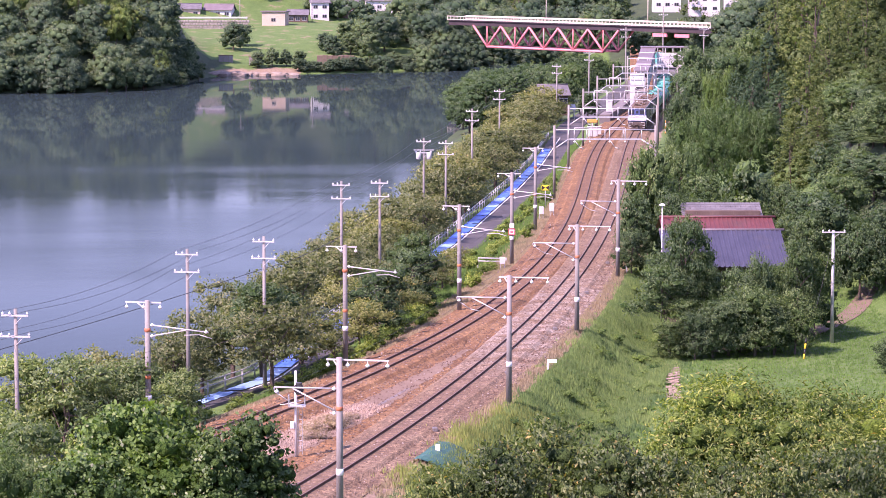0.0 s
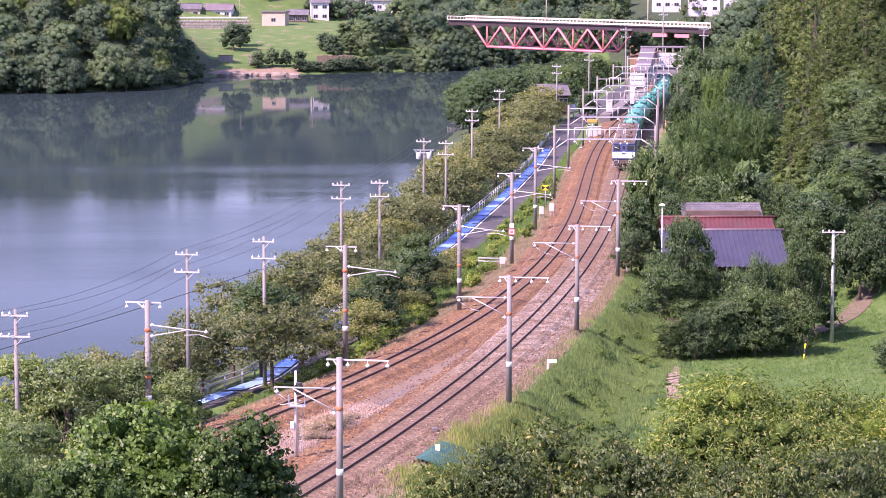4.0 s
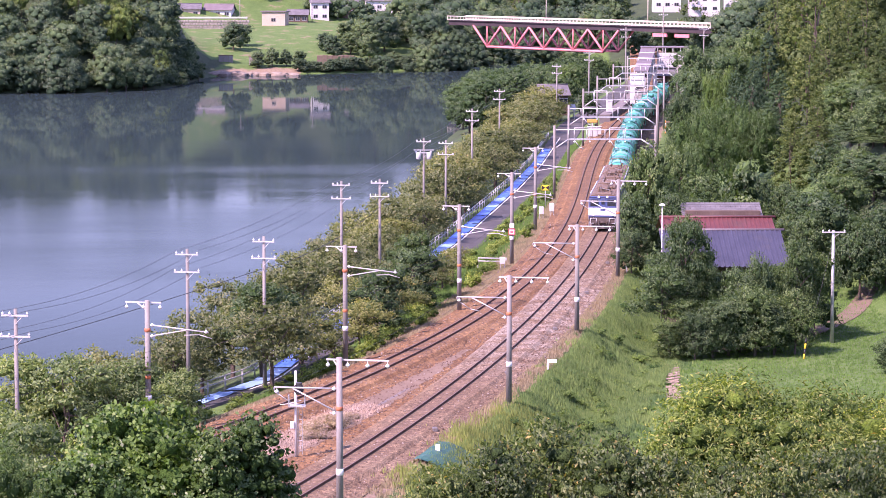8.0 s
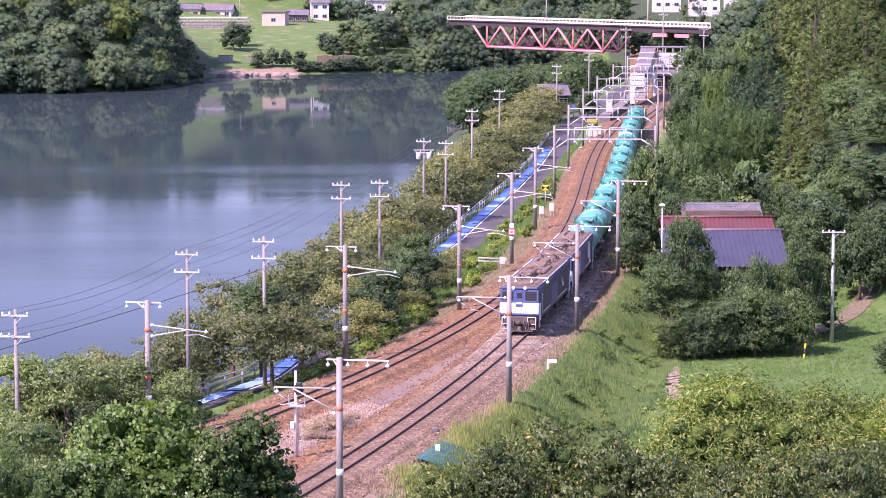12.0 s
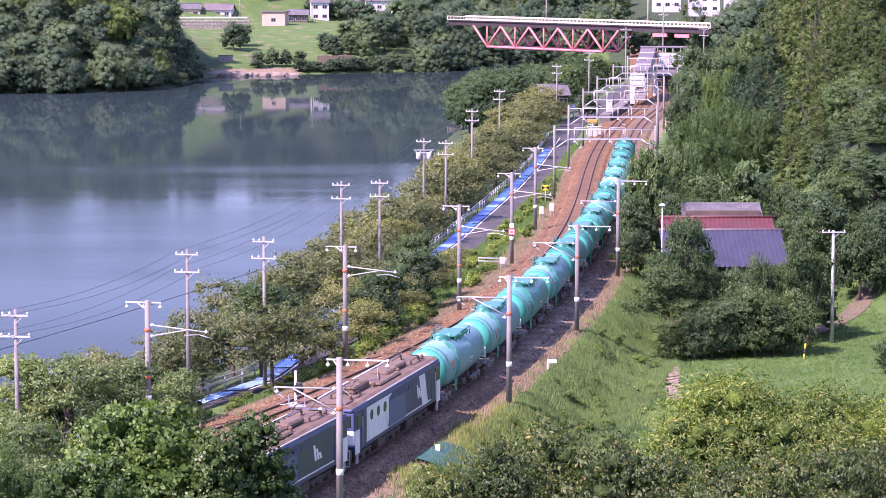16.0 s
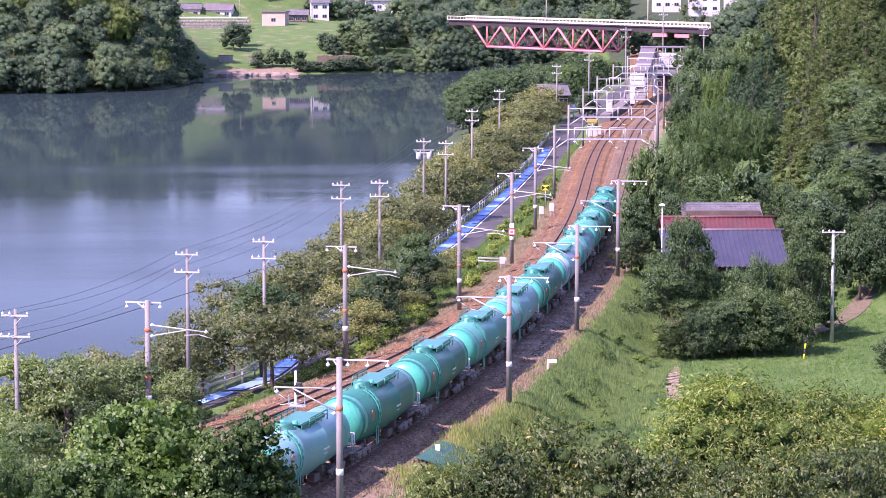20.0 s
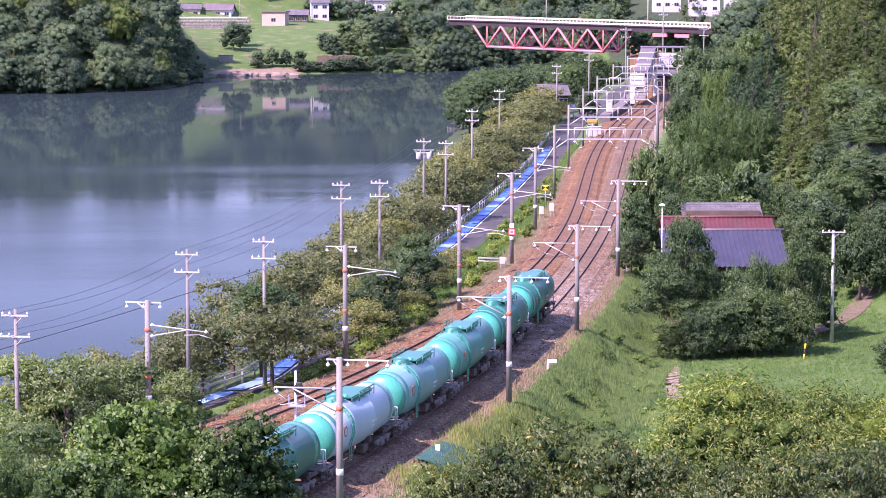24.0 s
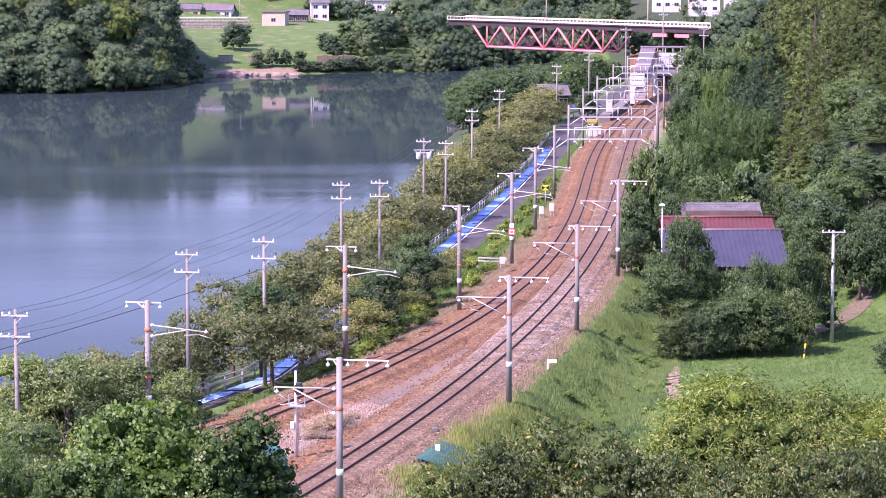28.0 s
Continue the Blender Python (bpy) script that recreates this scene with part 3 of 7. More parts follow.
def ballast(name, centre, y0, y1, half, material, label):
    s = Shape()
    ys = np.arange(y0, y1 + 1.5, 1.5)
    xs = centre(ys)
    vs, fs = [], []
    prof = ((-half - 0.55, -0.45), (-half, -0.16), (-0.72, -0.14), (0.72, -0.14), (half, -0.16), (half + 0.55, -0.45))
    for i, y in enumerate(ys):
        wob = 0.12 * math.sin(y * 0.9) + 0.1 * math.sin(y * 0.37 + 1)
        vs += [(xs[i] + px * (1 + wob * 0.1) * 1.02, y, pz) for px, pz in prof]
        if i:
            k = 6 * i
            fs += [(k - 6 + j, k - 5 + j, k + 1 + j, k + j) for j in range(5)]
    s.add(vs, fs)
    return tagged(s.done(name, material), label, "ballast", kind="structure")


ballast("ballast_right", right_x, -300, 800, 1.75, M["ballast_grey"], "grey-brown crushed stone ballast under the track")
ballast("ballast_left", left_x, -300, 800, 1.6, M["ballast_brown"], "rust-brown crushed stone ballast under the track")
ribbon("ballast_shoulder", lambda y: right_x(y) + 1.7, lambda y: right_x(y) + 3.3, -0.3, -0.38, 100, 330, 3, M["ballast_grey"], "grey crushed stone shoulder beside the track", "ballast")


def between(y, k):
    """Across the space between the tracks: 0 at the left one, 1 at the right one."""
    return left_x(y) * (1 - k) + right_x(y) * k


ribbon("earth_strip", lambda y: between(y, 0.5) - 1.3 * np.clip((186 - y) / 30, 0.05, 1) + 0.1 * np.sin(y * 2.3) + 0.06 * np.sin(y * 5.1), lambda y: between(y, 0.56) + 1.1 * np.clip((186 - y) / 30, 0.05, 1) + 0.1 * np.sin(y * 1.9) + 0.06 * np.sin(y * 4.3), -0.318, -0.318, 142, 186, 0.4, M["earth"], "bare tan earth strip between the tracks", "earth")


def rails(name, centre, y0, y1, label):
    """Two running rails with foot, web and head."""
    top = thing(name, pose(0, 0, 0), label, "railway track", kind="structure")
    prof = ((-0.06, -0.17), (-0.06, -0.155), (-0.012, -0.14), (-0.012, -0.05), (-0.034, -0.035), (-0.034, 0.0), (0.034, 0.0), (0.034, -0.035), (0.012, -0.05), (0.012, -0.14), (0.06, -0.155), (0.06, -0.17))
    ys = np.arange(y0, y1 + 3, 3.0)
    xs = centre(ys)
    for side in (-0.5665, 0.5665):
        s = Shape()
        h = Shape()
        vs, fs, hv, hf = [], [], [], []
        n = len(prof)
        for i, y in enumerate(ys):
            sl = float((centre(y + 0.5) - centre(y - 0.5)))
            k = math.sqrt(1 + sl * sl)
            vs += [(xs[i] + (side + px) * k, y, pz) for px, pz in prof]
            hv += [(xs[i] + (side + px) * k, y, 0.004) for px in (-0.028, 0.028)]
            if i:
                b = n * i
                fs += [(b - n + j, b - n + (j + 1) % n, b + (j + 1) % n, b + j) for j in range(n)]
                hf.append((2 * i - 2, 2 * i - 1, 2 * i + 1, 2 * i))
        s.add(vs, fs)
        h.add(hv, hf)
        r = s.done("rail", M["rail"], top)
        h.done("running_surface", M["rail_head"], r, "worn bright running surface of the rail")
    return top


rail_right = rails("track_right", right_x, -300, 800, "rusty steel rails of the right-hand track")
rail_left = rails("track_left", left_x, -300, 800, "rusty steel rails of the left-hand track")


def loose_stones():
    """Larger stones lying on the ballast, each with its own tone."""
    m, nt, b = nodes_of("loose_stone")
    geo = nt.nodes.new("ShaderNodeNewGeometry")
    nt.links.new(ramp(nt, geo.outputs["Random Per Island"], [(0.0, (0.07, 0.04, 0.028)), (0.5, (0.15, 0.095, 0.066)), (0.88, (0.2, 0.15, 0.115)), (1.0, (0.32, 0.28, 0.25))]), b.inputs["Base Color"])
    b.inputs["Roughness"].default_value = 0.9
    rng = np.random.default_rng(12)
    n = 15000
    y = 126 + 150 * rng.random(n) ** 1.3
    lx, rx = left_x(y) - 2.4, right_x(y) + 2.9
    x = lx + (rx - lx) * rng.random(n)
    clear = np.ones(n, bool)
    for c in (left_x(y), right_x(y)):
        for e in (-0.5665, 0.5665):
            clear &= np.abs(x - c - e) > 0.17
    x, y = x[clear], y[clear]
    n = len(x)
    z = np.where(np.minimum(np.abs(x - left_x(y)), np.abs(x - right_x(y))) < 1.6, -0.15, -0.3)
    r = 0.035 + 0.05 * rng.random((n, 1, 1))
    octa = np.array([(1, 0, 0), (0, 1, 0), (-1, 0, 0), (0, -1, 0), (0, 0, 0.8), (0, 0, -0.5)], dtype=float)
    v = octa[None] * r * (0.7 + 0.6 * rng.random((n, 6, 1)))
    a = rng.random(n) * 6.283
    ca, sa = np.cos(a)[:, None], np.sin(a)[:, None]
    v = np.stack([v[..., 0] * ca - v[..., 1] * sa, v[..., 0] * sa + v[..., 1] * ca, v[..., 2]], -1) + np.stack([x, y, z], 1)[:, None]
    f = np.array([(0, 1, 4), (1, 2, 4), (2, 3, 4), (3, 0, 4), (1, 0, 5), (2, 1, 5), (3, 2, 5), (0, 3, 5)])
    f = (f[None] + 6 * np.arange(n)[:, None, None]).reshape(-1, 3)
    me = bpy.data.meshes.new("loose_stones")
    me.from_pydata(v.reshape(-1, 3).tolist(), [], f.tolist())
    me.materials.append(m)
    tagged(new("loose_stones", me), "loose rust-brown and pale stones on the ballast", "stones", kind="stuff")


loose_stones()


# ---- sleepers: the nearest of the right-hand track as parts, the rest joined ----
def sleepers():
    prof = Shape().box((0, 0, -0.202), (2.0, 0.22, 0.14), cut=0.02)
    me = prof.mesh("sleeper")
    for centre, owner, y0, near_end in ((right_x, rail_right, 124.0, 304.0), (left_x, rail_left, 124.0, 304.0)):
        rest = Shape()
        y = y0
        while y < 470:
            c = float(centre(y))
            a = -math.atan2(float(centre(y + 0.5) - centre(y - 0.5)), 1.0)
            sunk = 0.02 if centre is right_x and 176 < y < 236 else 0.0
            if y < near_end:
                o = link("sleeper", me, M["sleeper"], owner)
                o.matrix_local = pose(c, y, -sunk, 0, 0, math.degrees(a))
            else:
                rest.box((c, y, -0.202), (2.0, 0.22, 0.14), Matrix.Rotation(a, 3, 'Z'))
            y += 0.62
        tagged(rest.done("sleepers", M["sleeper"], owner), kind="stuff")


sleepers()
# ---- the freight train ----
def wheel_mesh():
    s = Shape()
    s.lathe(((0.1, -0.07), (0.43, -0.06), (0.46, -0.05), (0.46, -0.03), (0.43, -0.02), (0.43, 0.06), (0.36, 0.06), (0.33, 0.03), (0.16, 0.02), (0.14, 0.07)), 18, 'X')
    return s.mesh("wheel")


WHEEL = wheel_mesh()
WHEEL.materials.append(M["underframe"])


def bogie(parent, y, base, material):
    s = Shape()
    for x in (-0.98, 0.98):
        s.box((x, y, 0.62), (0.14, base + 0.9, 0.22), cut=0.04)
        s.box((x, y, 0.42), (0.18, 0.7, 0.3), cut=0.05)
        for dy in (-base / 2, base / 2):
            s.box((x, y + dy, 0.47), (0.22, 0.36, 0.3), cut=0.05)
            s.lathe(((0.09, 0.6), (0.11, 0.62), (0.09, 0.7), (0.11, 0.75), (0.09, 0.82)), 10, 'Z', (x, y + dy * 0.55, 0))
    s.box((0, y, 0.66), (1.9, 0.5, 0.24), cut=0.04)
    b = s.done("bogie", material, parent)
    for dy in (-base / 2, base / 2):
        for x in (-0.565, 0.565):
            w = link("wheel", WHEEL, M["underframe"], b)
            w.matrix_local = pose(x, y + dy, 0.43, 0, 0, 0 if x > 0 else 180)
        Shape().tube((-0.9, y + dy, 0.43), (0.9, y + dy, 0.43), 0.075, n=10).done("axle", M["underframe"], b)
    return b


def coupler(parent, y, sign):
    s = Shape()
    s.box((0, y - sign * 0.25, 0.88), (0.16, 0.6, 0.18), cut=0.03)
    s.box((0, y + sign * 0.08, 0.88), (0.28, 0.26, 0.26), cut=0.05)
    s.tube((0.45, y - sign * 0.2, 0.9), (0.3, y + sign * 0.05, 0.55), 0.03, n=6)
    s.done("coupler", M["underframe"], parent)


def tank_car(paint, label):
    """A bogie tank wagon, 13.6 m over its couplers."""
    car = thing("tank_wagon", pose(0, 0, 0), label, "tank wagon", "tank wagons of the train")
    zc, r, half = 2.36, 1.37, 5.55
    n = 28
    b = Shape()
    rings = [(r * k, y) for k, y in ((0.985, -half), (1, -half + 0.02), (1, -1.85), (1.005, -1.84), (1.005, -1.78), (1, -1.77), (1, 1.77), (1.005, 1.78), (1.005, 1.84), (1, 1.85), (1, half - 0.02), (0.985, half))]
    b.lathe(rings, n, 'Y', (0, 0, zc), closed=False)
    # the belly hangs lower between the bogies
    b.v = [(x, y, zc + (z - zc) * (1 + 0.17 * min(1.0, max(0.0, (half - abs(y)) / 3.7))) if z < zc else z) for x, y, z in b.v]
    b.done("barrel", M[paint], car)
    for sg in (-1, 1):
        h = Shape()
        prof = [(r * 0.965 * math.cos(a), half + 0.05 + 0.57 * math.sin(a)) for a in (0.0, 0.25, 0.5, 0.75, 1.0, 1.25, 1.45, 1.56)]
        prof = [(r * 1.006, half - 0.85), (r * 1.004, half - 0.4)] + prof
        ring = [(q, sg * y) for q, y in prof]
        h.lathe(ring if sg > 0 else ring[::-1], n, 'Y', (0, 0, zc), closed=True)
        h.done("tank_head", M["tank_end"], car, "bright green dished tank end")
        for x in (-1, 1):
            s = Shape()
            s.polyline([(x * 1.12, sg * 6.6, 1.1), (x * 1.12, sg * 6.6, 2.0), (x * 0.42, sg * 6.6, 2.0), (x * 0.42, sg * 6.6, 1.1)], 0.04)
            s.polyline([(x * 1.2, sg * 6.62, 1.42), (x * 0.3, sg * 6.62, 1.42)], 0.04)
            s.done("end_handrail", M["white_steel"], car, "pale steel end handrail")
            q = Shape()
            for z in (0.4, 0.68):
                q.box((x * 1.2, sg * 6.35, z), (0.2, 0.42, 0.04))
            for y in (6.55, 6.15):
                q.tube((x * 1.2, sg * y, 0.4), (x * 1.2, sg * y, 1.1), 0.026, n=5)
            q.done("step", M["bogie_grey"], car, "grey steel step")
        d = Shape()
        d.box((0, sg * 6.3, 1.07), (2.66, 0.9, 0.1), cut=0.02)
        d.box((0, sg * 6.72, 0.95), (2.5, 0.1, 0.28), cut=0.02)
        d.done("end_platform", M["bogie_grey"], car)
        for x in (-0.62, 0.62):
            Shape().tube((x, sg * 6.5, 1.3), (x, sg * 6.5, 1.42), 0.22, n=12).done("brake_wheel", M["bogie_grey"], car)
        bogie(car, sg * 4.3, 1.9, M["bogie_grey"])
        coupler(car, sg * 6.72, sg)
    u = Shape()
    u.box((0, 0, 0.98), (0.5, 13.2, 0.26), cut=0.03)
    for sy in (-1, 1):
        for x in (-1.05, 1.05):
            u.box((x, sy * 5.3, 1.02), (0.12, 2.2, 0.2), cut=0.02)
    for y in (-4.5, -1.6, 1.6, 4.5):
        u.box((0, y, 1.1), (2.3, 0.3, 0.34), cut=0.03)
    u.tube((-0.5, 1.0, 0.72), (-0.5, 2.4, 0.72), 0.2, n=12)
    u.box((0.7, 0.2, 0.56), (0.5, 1.2, 0.4), cut=0.04)
    u.box((-0.75, -1.2, 0.66), (0.45, 0.9, 0.45), cut=0.04)
    u.done("underframe", M["underframe"], car)
    top = zc + r
    w = Shape()
    w.box((0, -1.1, top + 0.05), (1.5, 3.7, 0.05))
    for x in (-0.78, 0.78):
        w.box((x, -1.1, top - 0.06), (0.06, 3.7, 0.18))
    w.done("walkway", M["tank_green"], car, "dark green top walkway")
    for x in (-0.95, 0.95):
        g = Shape()
        g.polyline([(x, -2.9, top - 0.25), (x, -2.9, top + 0.26), (x, -0.1, top + 0.26), (x, -0.1, top - 0.25)], 0.035)
        g.polyline([(x, -2.9, top + 0.06), (x, -0.1, top + 0.06)], 0.03)
        for y in (-2.0, -1.0):
            g.tube((x, y, top - 0.2), (x, y, top + 0.26), 0.03, n=5)
        g.done("railing", M["tank_green"], car, "dark green walkway railing")
    Shape().lathe(((0.5, top - 0.2), (0.5, top + 0.12), (0.46, top + 0.16), (0.46, top + 0.2), (0.1, top + 0.27)), 18, 'Z', (0, 1.3, 0)).done("manhole", M["tank_green"], car)
    for x, y in ((-0.35, 0.55), (0.3, 0.6), (0.0, 2.2)):
        Shape().lathe(((0.16, top - 0.2), (0.16, top + 0.16), (0.1, top + 0.22)), 10, 'Z', (x, y, 0)).done("valve", M["tank_end"], car)
    Shape().polyline([(-0.9, 3.0, top - 0.35), (-0.5, 2.2, top + 0.08), (0.5, 2.2, top + 0.08), (0.9, 3.0, top - 0.35)], 0.035, 5).done("pipe", M["tank_green"], car)
    for sx in (-1, 1):
        a = [(sx * (r + 0.06) * math.sin(k), 2.3, zc + (r + 0.06) * math.cos(k)) for k in np.linspace(0.35, 2.1, 9)]
        c = [(p[0], p[1] + 0.36, p[2]) for p in a]
        a.append((sx * 1.25, 2.3, 0.7))
        c.append((sx * 1.25, 2.66, 0.7))
        g = Shape().polyline(a, 0.034, 5).polyline(c, 0.034, 5)
        for p, q in zip(a[1:], c[1:]):
            g.tube(p, q, 0.026, n=5)
        g.done("ladder", M["tank_end"], car)
        e = Shape().tube((sx * (r * 0.97), 3.75, zc + 0.12), (sx * (r + 0.014), 3.75, zc + 0.12), 0.3, n=22).done("emblem", M["rust_band"], car, "round dark red emblem ring")
        Shape().tube((sx * r, 3.75, zc + 0.12), (sx * (r + 0.022), 3.75, zc + 0.12), 0.2, n=18).done("emblem_centre", M[paint], e)
        for i, wd in enumerate((0.9, 0.6)):
            z = zc - 0.18 - 0.24 * i
            Shape().box((sx * (math.sqrt(r * r - (z - zc) ** 2) + 0.002), -1.6, z), (0.016, wd, 0.09)).done("lettering", M["loco_white"], car)
    return car


def locomotive(pale):
    """A six-axle electric locomotive, 19.4 m over its couplers; front at +y. pale: the one with white side fields and a slanting edge."""
    lo = thing("locomotive", pose(0, 0, 0), "navy electric locomotive with white side fields and dusty roof" if pale else "navy electric locomotive with white cab front and dusty roof", "locomotive", "locomotives of the train")
    hw, hy = 1.47, 9.15
    s = Shape()
    out_ = [(-hw, 1.1), (hw, 1.1), (hw, 3.28), (hw - 0.1, 3.5), (-hw + 0.1, 3.5), (-hw, 3.28)]
    s.prism(out_, -hy, hy)
    s.done("body", M["loco_navy"], lo)
    rf = Shape()
    rf.prism([(-hw + 0.12, 3.48), (hw - 0.12, 3.48), (hw - 0.4, 3.62), (-hw + 0.4, 3.62)], -hy - 0.12, hy + 0.12)
    rf.done("roof", M["brake_dust"], lo, "rust-brown dusted roof")
    for x in (-1, 1):
        Shape().box((x * (hw - 0.06), -0.6, 3.54), (0.1, 2 * hy - 4.0, 0.08), cut=0.02).done("gutter", M["loco_white" if x > 0 else "loco_grey"], lo, "pale rain gutter along the roof edge")
        X = x * (hw + 0.006)
        Shape().box((X, -0.2, 1.36), (0.012, 2 * hy - 3.4, 0.07)).done("stripe", M["loco_white"], lo, "thin white line along the side")
        if pale:
            Shape().add([(X, 6.9, 1.3), (X, 2.6, 1.3), (X, 1.7, 3.2), (X, 6.9, 3.2)], [(0, 1, 2, 3)]).done("side_field", M["loco_white"], lo, "white side field with a slanting edge")
            Shape().add([(X, -5.0, 1.3), (X, -6.3, 1.3), (X, -5.5, 3.2), (X, -4.2, 3.2)], [(0, 1, 2, 3)]).done("side_field", M["loco_white"], lo, "white slanting flash")
            for k in range(3):
                Shape().tube((x * (hw - 0.02), 3.2 + 1.35 * k, 2.66), (x * (hw + 0.02), 3.2 + 1.35 * k, 2.66), 0.3, n=14).done("side_window", M["glass_dark"], lo)
        else:
            for ya, yb in ((3.2, 6.6), (-6.6, -1.6)):
                Shape().add([(X, ya, 1.46), (X, yb, 1.46), (X, yb, 3.2), (X, ya, 3.2)], [(0, 1, 2, 3)]).done("side_field", M["loco_green"], lo, "grey-green weathered side panel")
        for k in range(3):
            q = -3.9 - 0.42 * k
            Shape().add([(x * (hw + 0.014), q, 1.9), (x * (hw + 0.014), q - 0.3, 1.9), (x * (hw + 0.014), q - 0.05, 2.75 - 0.25 * k), (x * (hw + 0.014), q + 0.25, 2.75 - 0.25 * k)], [(0, 1, 2, 3)]).done("logo", M["loco_white"], lo, "white slanted logo block")
        Shape().box((X, 0.6, 2.2), (0.014, 3.6, 1.7)).done("side_field", M["loco_blue"], lo, "blue louvred middle panel")
        for sg in (-1, 1):
            Shape().box((x * (hw + 0.008), sg * 7.35, 2.2), (0.03, 0.7, 1.9), cut=0.01).done("door", M["loco_navy"], lo)
            Shape().box((x * (hw + 0.012), sg * 8.4, 2.75), (0.03, 0.75, 0.7), cut=0.012).done("side_window", M["glass_dark"], lo)
            Shape().tube((x * (hw + 0.06), sg * 7.85, 1.3), (x * (hw + 0.06), sg * 7.85, 2.9), 0.022, n=6).done("handrail", M["white_steel"], lo)
            Shape().box((x * (hw + 0.003), sg * 8.7, 1.62), (0.012, 0.88, 1.3)).done("side_field", M["loco_white"], lo, "white corner of the cab")
            Shape().box((x * (hw - 0.06), sg * 8.6, 0.66), (0.1, 0.36, 0.5), cut=0.03).done("step", M["loco_grey"], lo, "grey cab step")
        for i in range(4):
            y = -2.4 + 1.3 * i
            g = Shape().box((x * (hw + 0.006), y, 2.95), (0.02, 1.1, 0.36))
            for k in range(4):
                g.box((x * (hw + 0.02), y, 2.82 + 0.08 * k), (0.02, 1.06, 0.03))
            g.done("louvre", M["loco_navy"], lo)
    # roof equipment
    for y, l, w, h in ((3.9, 3.0, 0.7, 0.42), (0.0, 4.4, 1.9, 0.2), (-1.4, 1.4, 1.1, 0.36), (-4.2, 2.4, 0.8, 0.34), (8.1, 1.3, 1.7, 0.12)):
        Shape().box((0, y, 3.6 + h / 2), (w, l, h), cut=0.1).done("roof_box", M["brake_dust"], lo)
    for i, y in enumerate((-8.0, -5.0, -2.6, 1.6, 2.6, 5.0, 7.2)):
        Shape().lathe(((0.1, 3.6), (0.14, 3.66), (0.09, 3.74), (0.14, 3.82), (0.06, 3.92)), 8, 'Z', (0.62 if i % 2 else -0.62, y, 0)).done("roof_insulator", M["brake_dust"], lo)
    Shape().polyline([(0.62, -8.0, 3.94), (0.62, -2.6, 3.94), (-0.62, 1.6, 3.94), (0.62, 5.0, 3.94), (-0.62, 7.2, 3.94)], 0.03, 5).done("roof_busbar", M["arm_steel"], lo)
    for y in (6.1, -6.6):
        p = Shape()
        for x in (-0.55, 0.55):
            p.tube((x, y - 1.0, 3.86), (x, y + 1.0, 3.86), 0.035)
            p.polyline([(x, y - 0.9, 3.92), (x * 0.9, y + 0.8, 4.2), (x * 0.8, y - 0.5, 4.45)], 0.03)
            for dy in (-0.9, 0.9):
                p.lathe(((0.05, 3.6), (0.1, 3.66), (0.06, 3.72), (0.1, 3.78), (0.05, 3.86)), 8, 'Z', (x, y + dy, 0))
        for dy in (-0.7, -0.3):
            p.polyline([(-0.85, y + dy, 4.36), (-0.6, y + dy, 4.48), (0.6, y + dy, 4.48), (0.85, y + dy, 4.36)], 0.03)
        p.done("pantograph", M["brake_dust"], lo, "folded pantograph with horns")
    # two cab fronts
    for sg in (-1, 1):
        f = hy
        Shape().box((0, sg * (f + 0.06), 1.9), (2 * hw - 0.02, 0.16, 0.8), cut=0.04).done("front_panel", M["loco_white"], lo, "white lower cab front")
        Shape().box((0, sg * (f + 0.05), 2.78), (2 * hw - 0.04, 0.14, 1.0), cut=0.04).done("front_panel", M["loco_blue"], lo, "blue upper cab front")
        Shape().box((0, sg * (f + 0.05), 3.4), (2 * hw - 0.2, 0.24, 0.2), cut=0.06).done("brow", M["loco_blue"], lo)
        Shape().box((0, sg * (f + 0.1), 1.44), (2 * hw - 0.05, 0.12, 0.1), cut=0.02).done("band", M["loco_blue"], lo)
        for x in (-0.86, 0.86):
            Shape().box((x, sg * (f + 0.1), 2.82), (0.84, 0.1, 0.66), cut=0.03).done("windscreen", M["glass_dark"], lo)
            Shape().tube((x * 1.12, sg * (f + 0.1), 1.62), (x * 1.12, sg * (f + 0.22), 1.62), 0.13, n=14).done("lamp", M["porcelain"], lo)
            Shape().tube((x * 0.5, sg * f, 3.42), (x * 0.5, sg * (f + 0.22), 3.42), 0.12, n=14).done("headlamp", M["porcelain"], lo)
            g = Shape()
            g.polyline([(x * 1.45, sg * (f + 0.3), 0.35), (x * 1.45, sg * (f + 0.3), 1.25), (x * 0.75, sg * (f + 0.3), 1.25), (x * 0.75, sg * (f + 0.3), 0.8)], 0.03)
            for z in (0.4, 0.75):
                g.tube((x * 1.45, sg * (f + 0.3), z), (x * 1.05, sg * (f + 0.3), z), 0.025, n=5)
            g.done("front_rail", M["white_steel"], lo, "pale steel hand rail and step")
            for i in range(3):
                Shape().polyline([(x * (0.42 + 0.2 * i), sg * (f + 0.2), 1.0), (x * (0.46 + 0.2 * i), sg * (f + 0.42), 0.85), (x * (0.5 + 0.2 * i), sg * (f + 0.4), 0.45)], 0.045, 6).done("brake_hose", M["underframe"], lo)
        Shape().box((0, sg * (f + 0.1), 2.62), (0.56, 0.1, 1.3), cut=0.03).done("gangway_door", M["loco_blue"], lo)
        Shape().box((0, sg * (f + 0.16), 2.86), (0.34, 0.04, 0.4), cut=0.02).done("door_window", M["glass_dark"], lo)
        Shape().box((0, sg * (f + 0.16), 2.28), (0.46, 0.04, 0.14)).done("number_plate", M["loco_white"], lo)
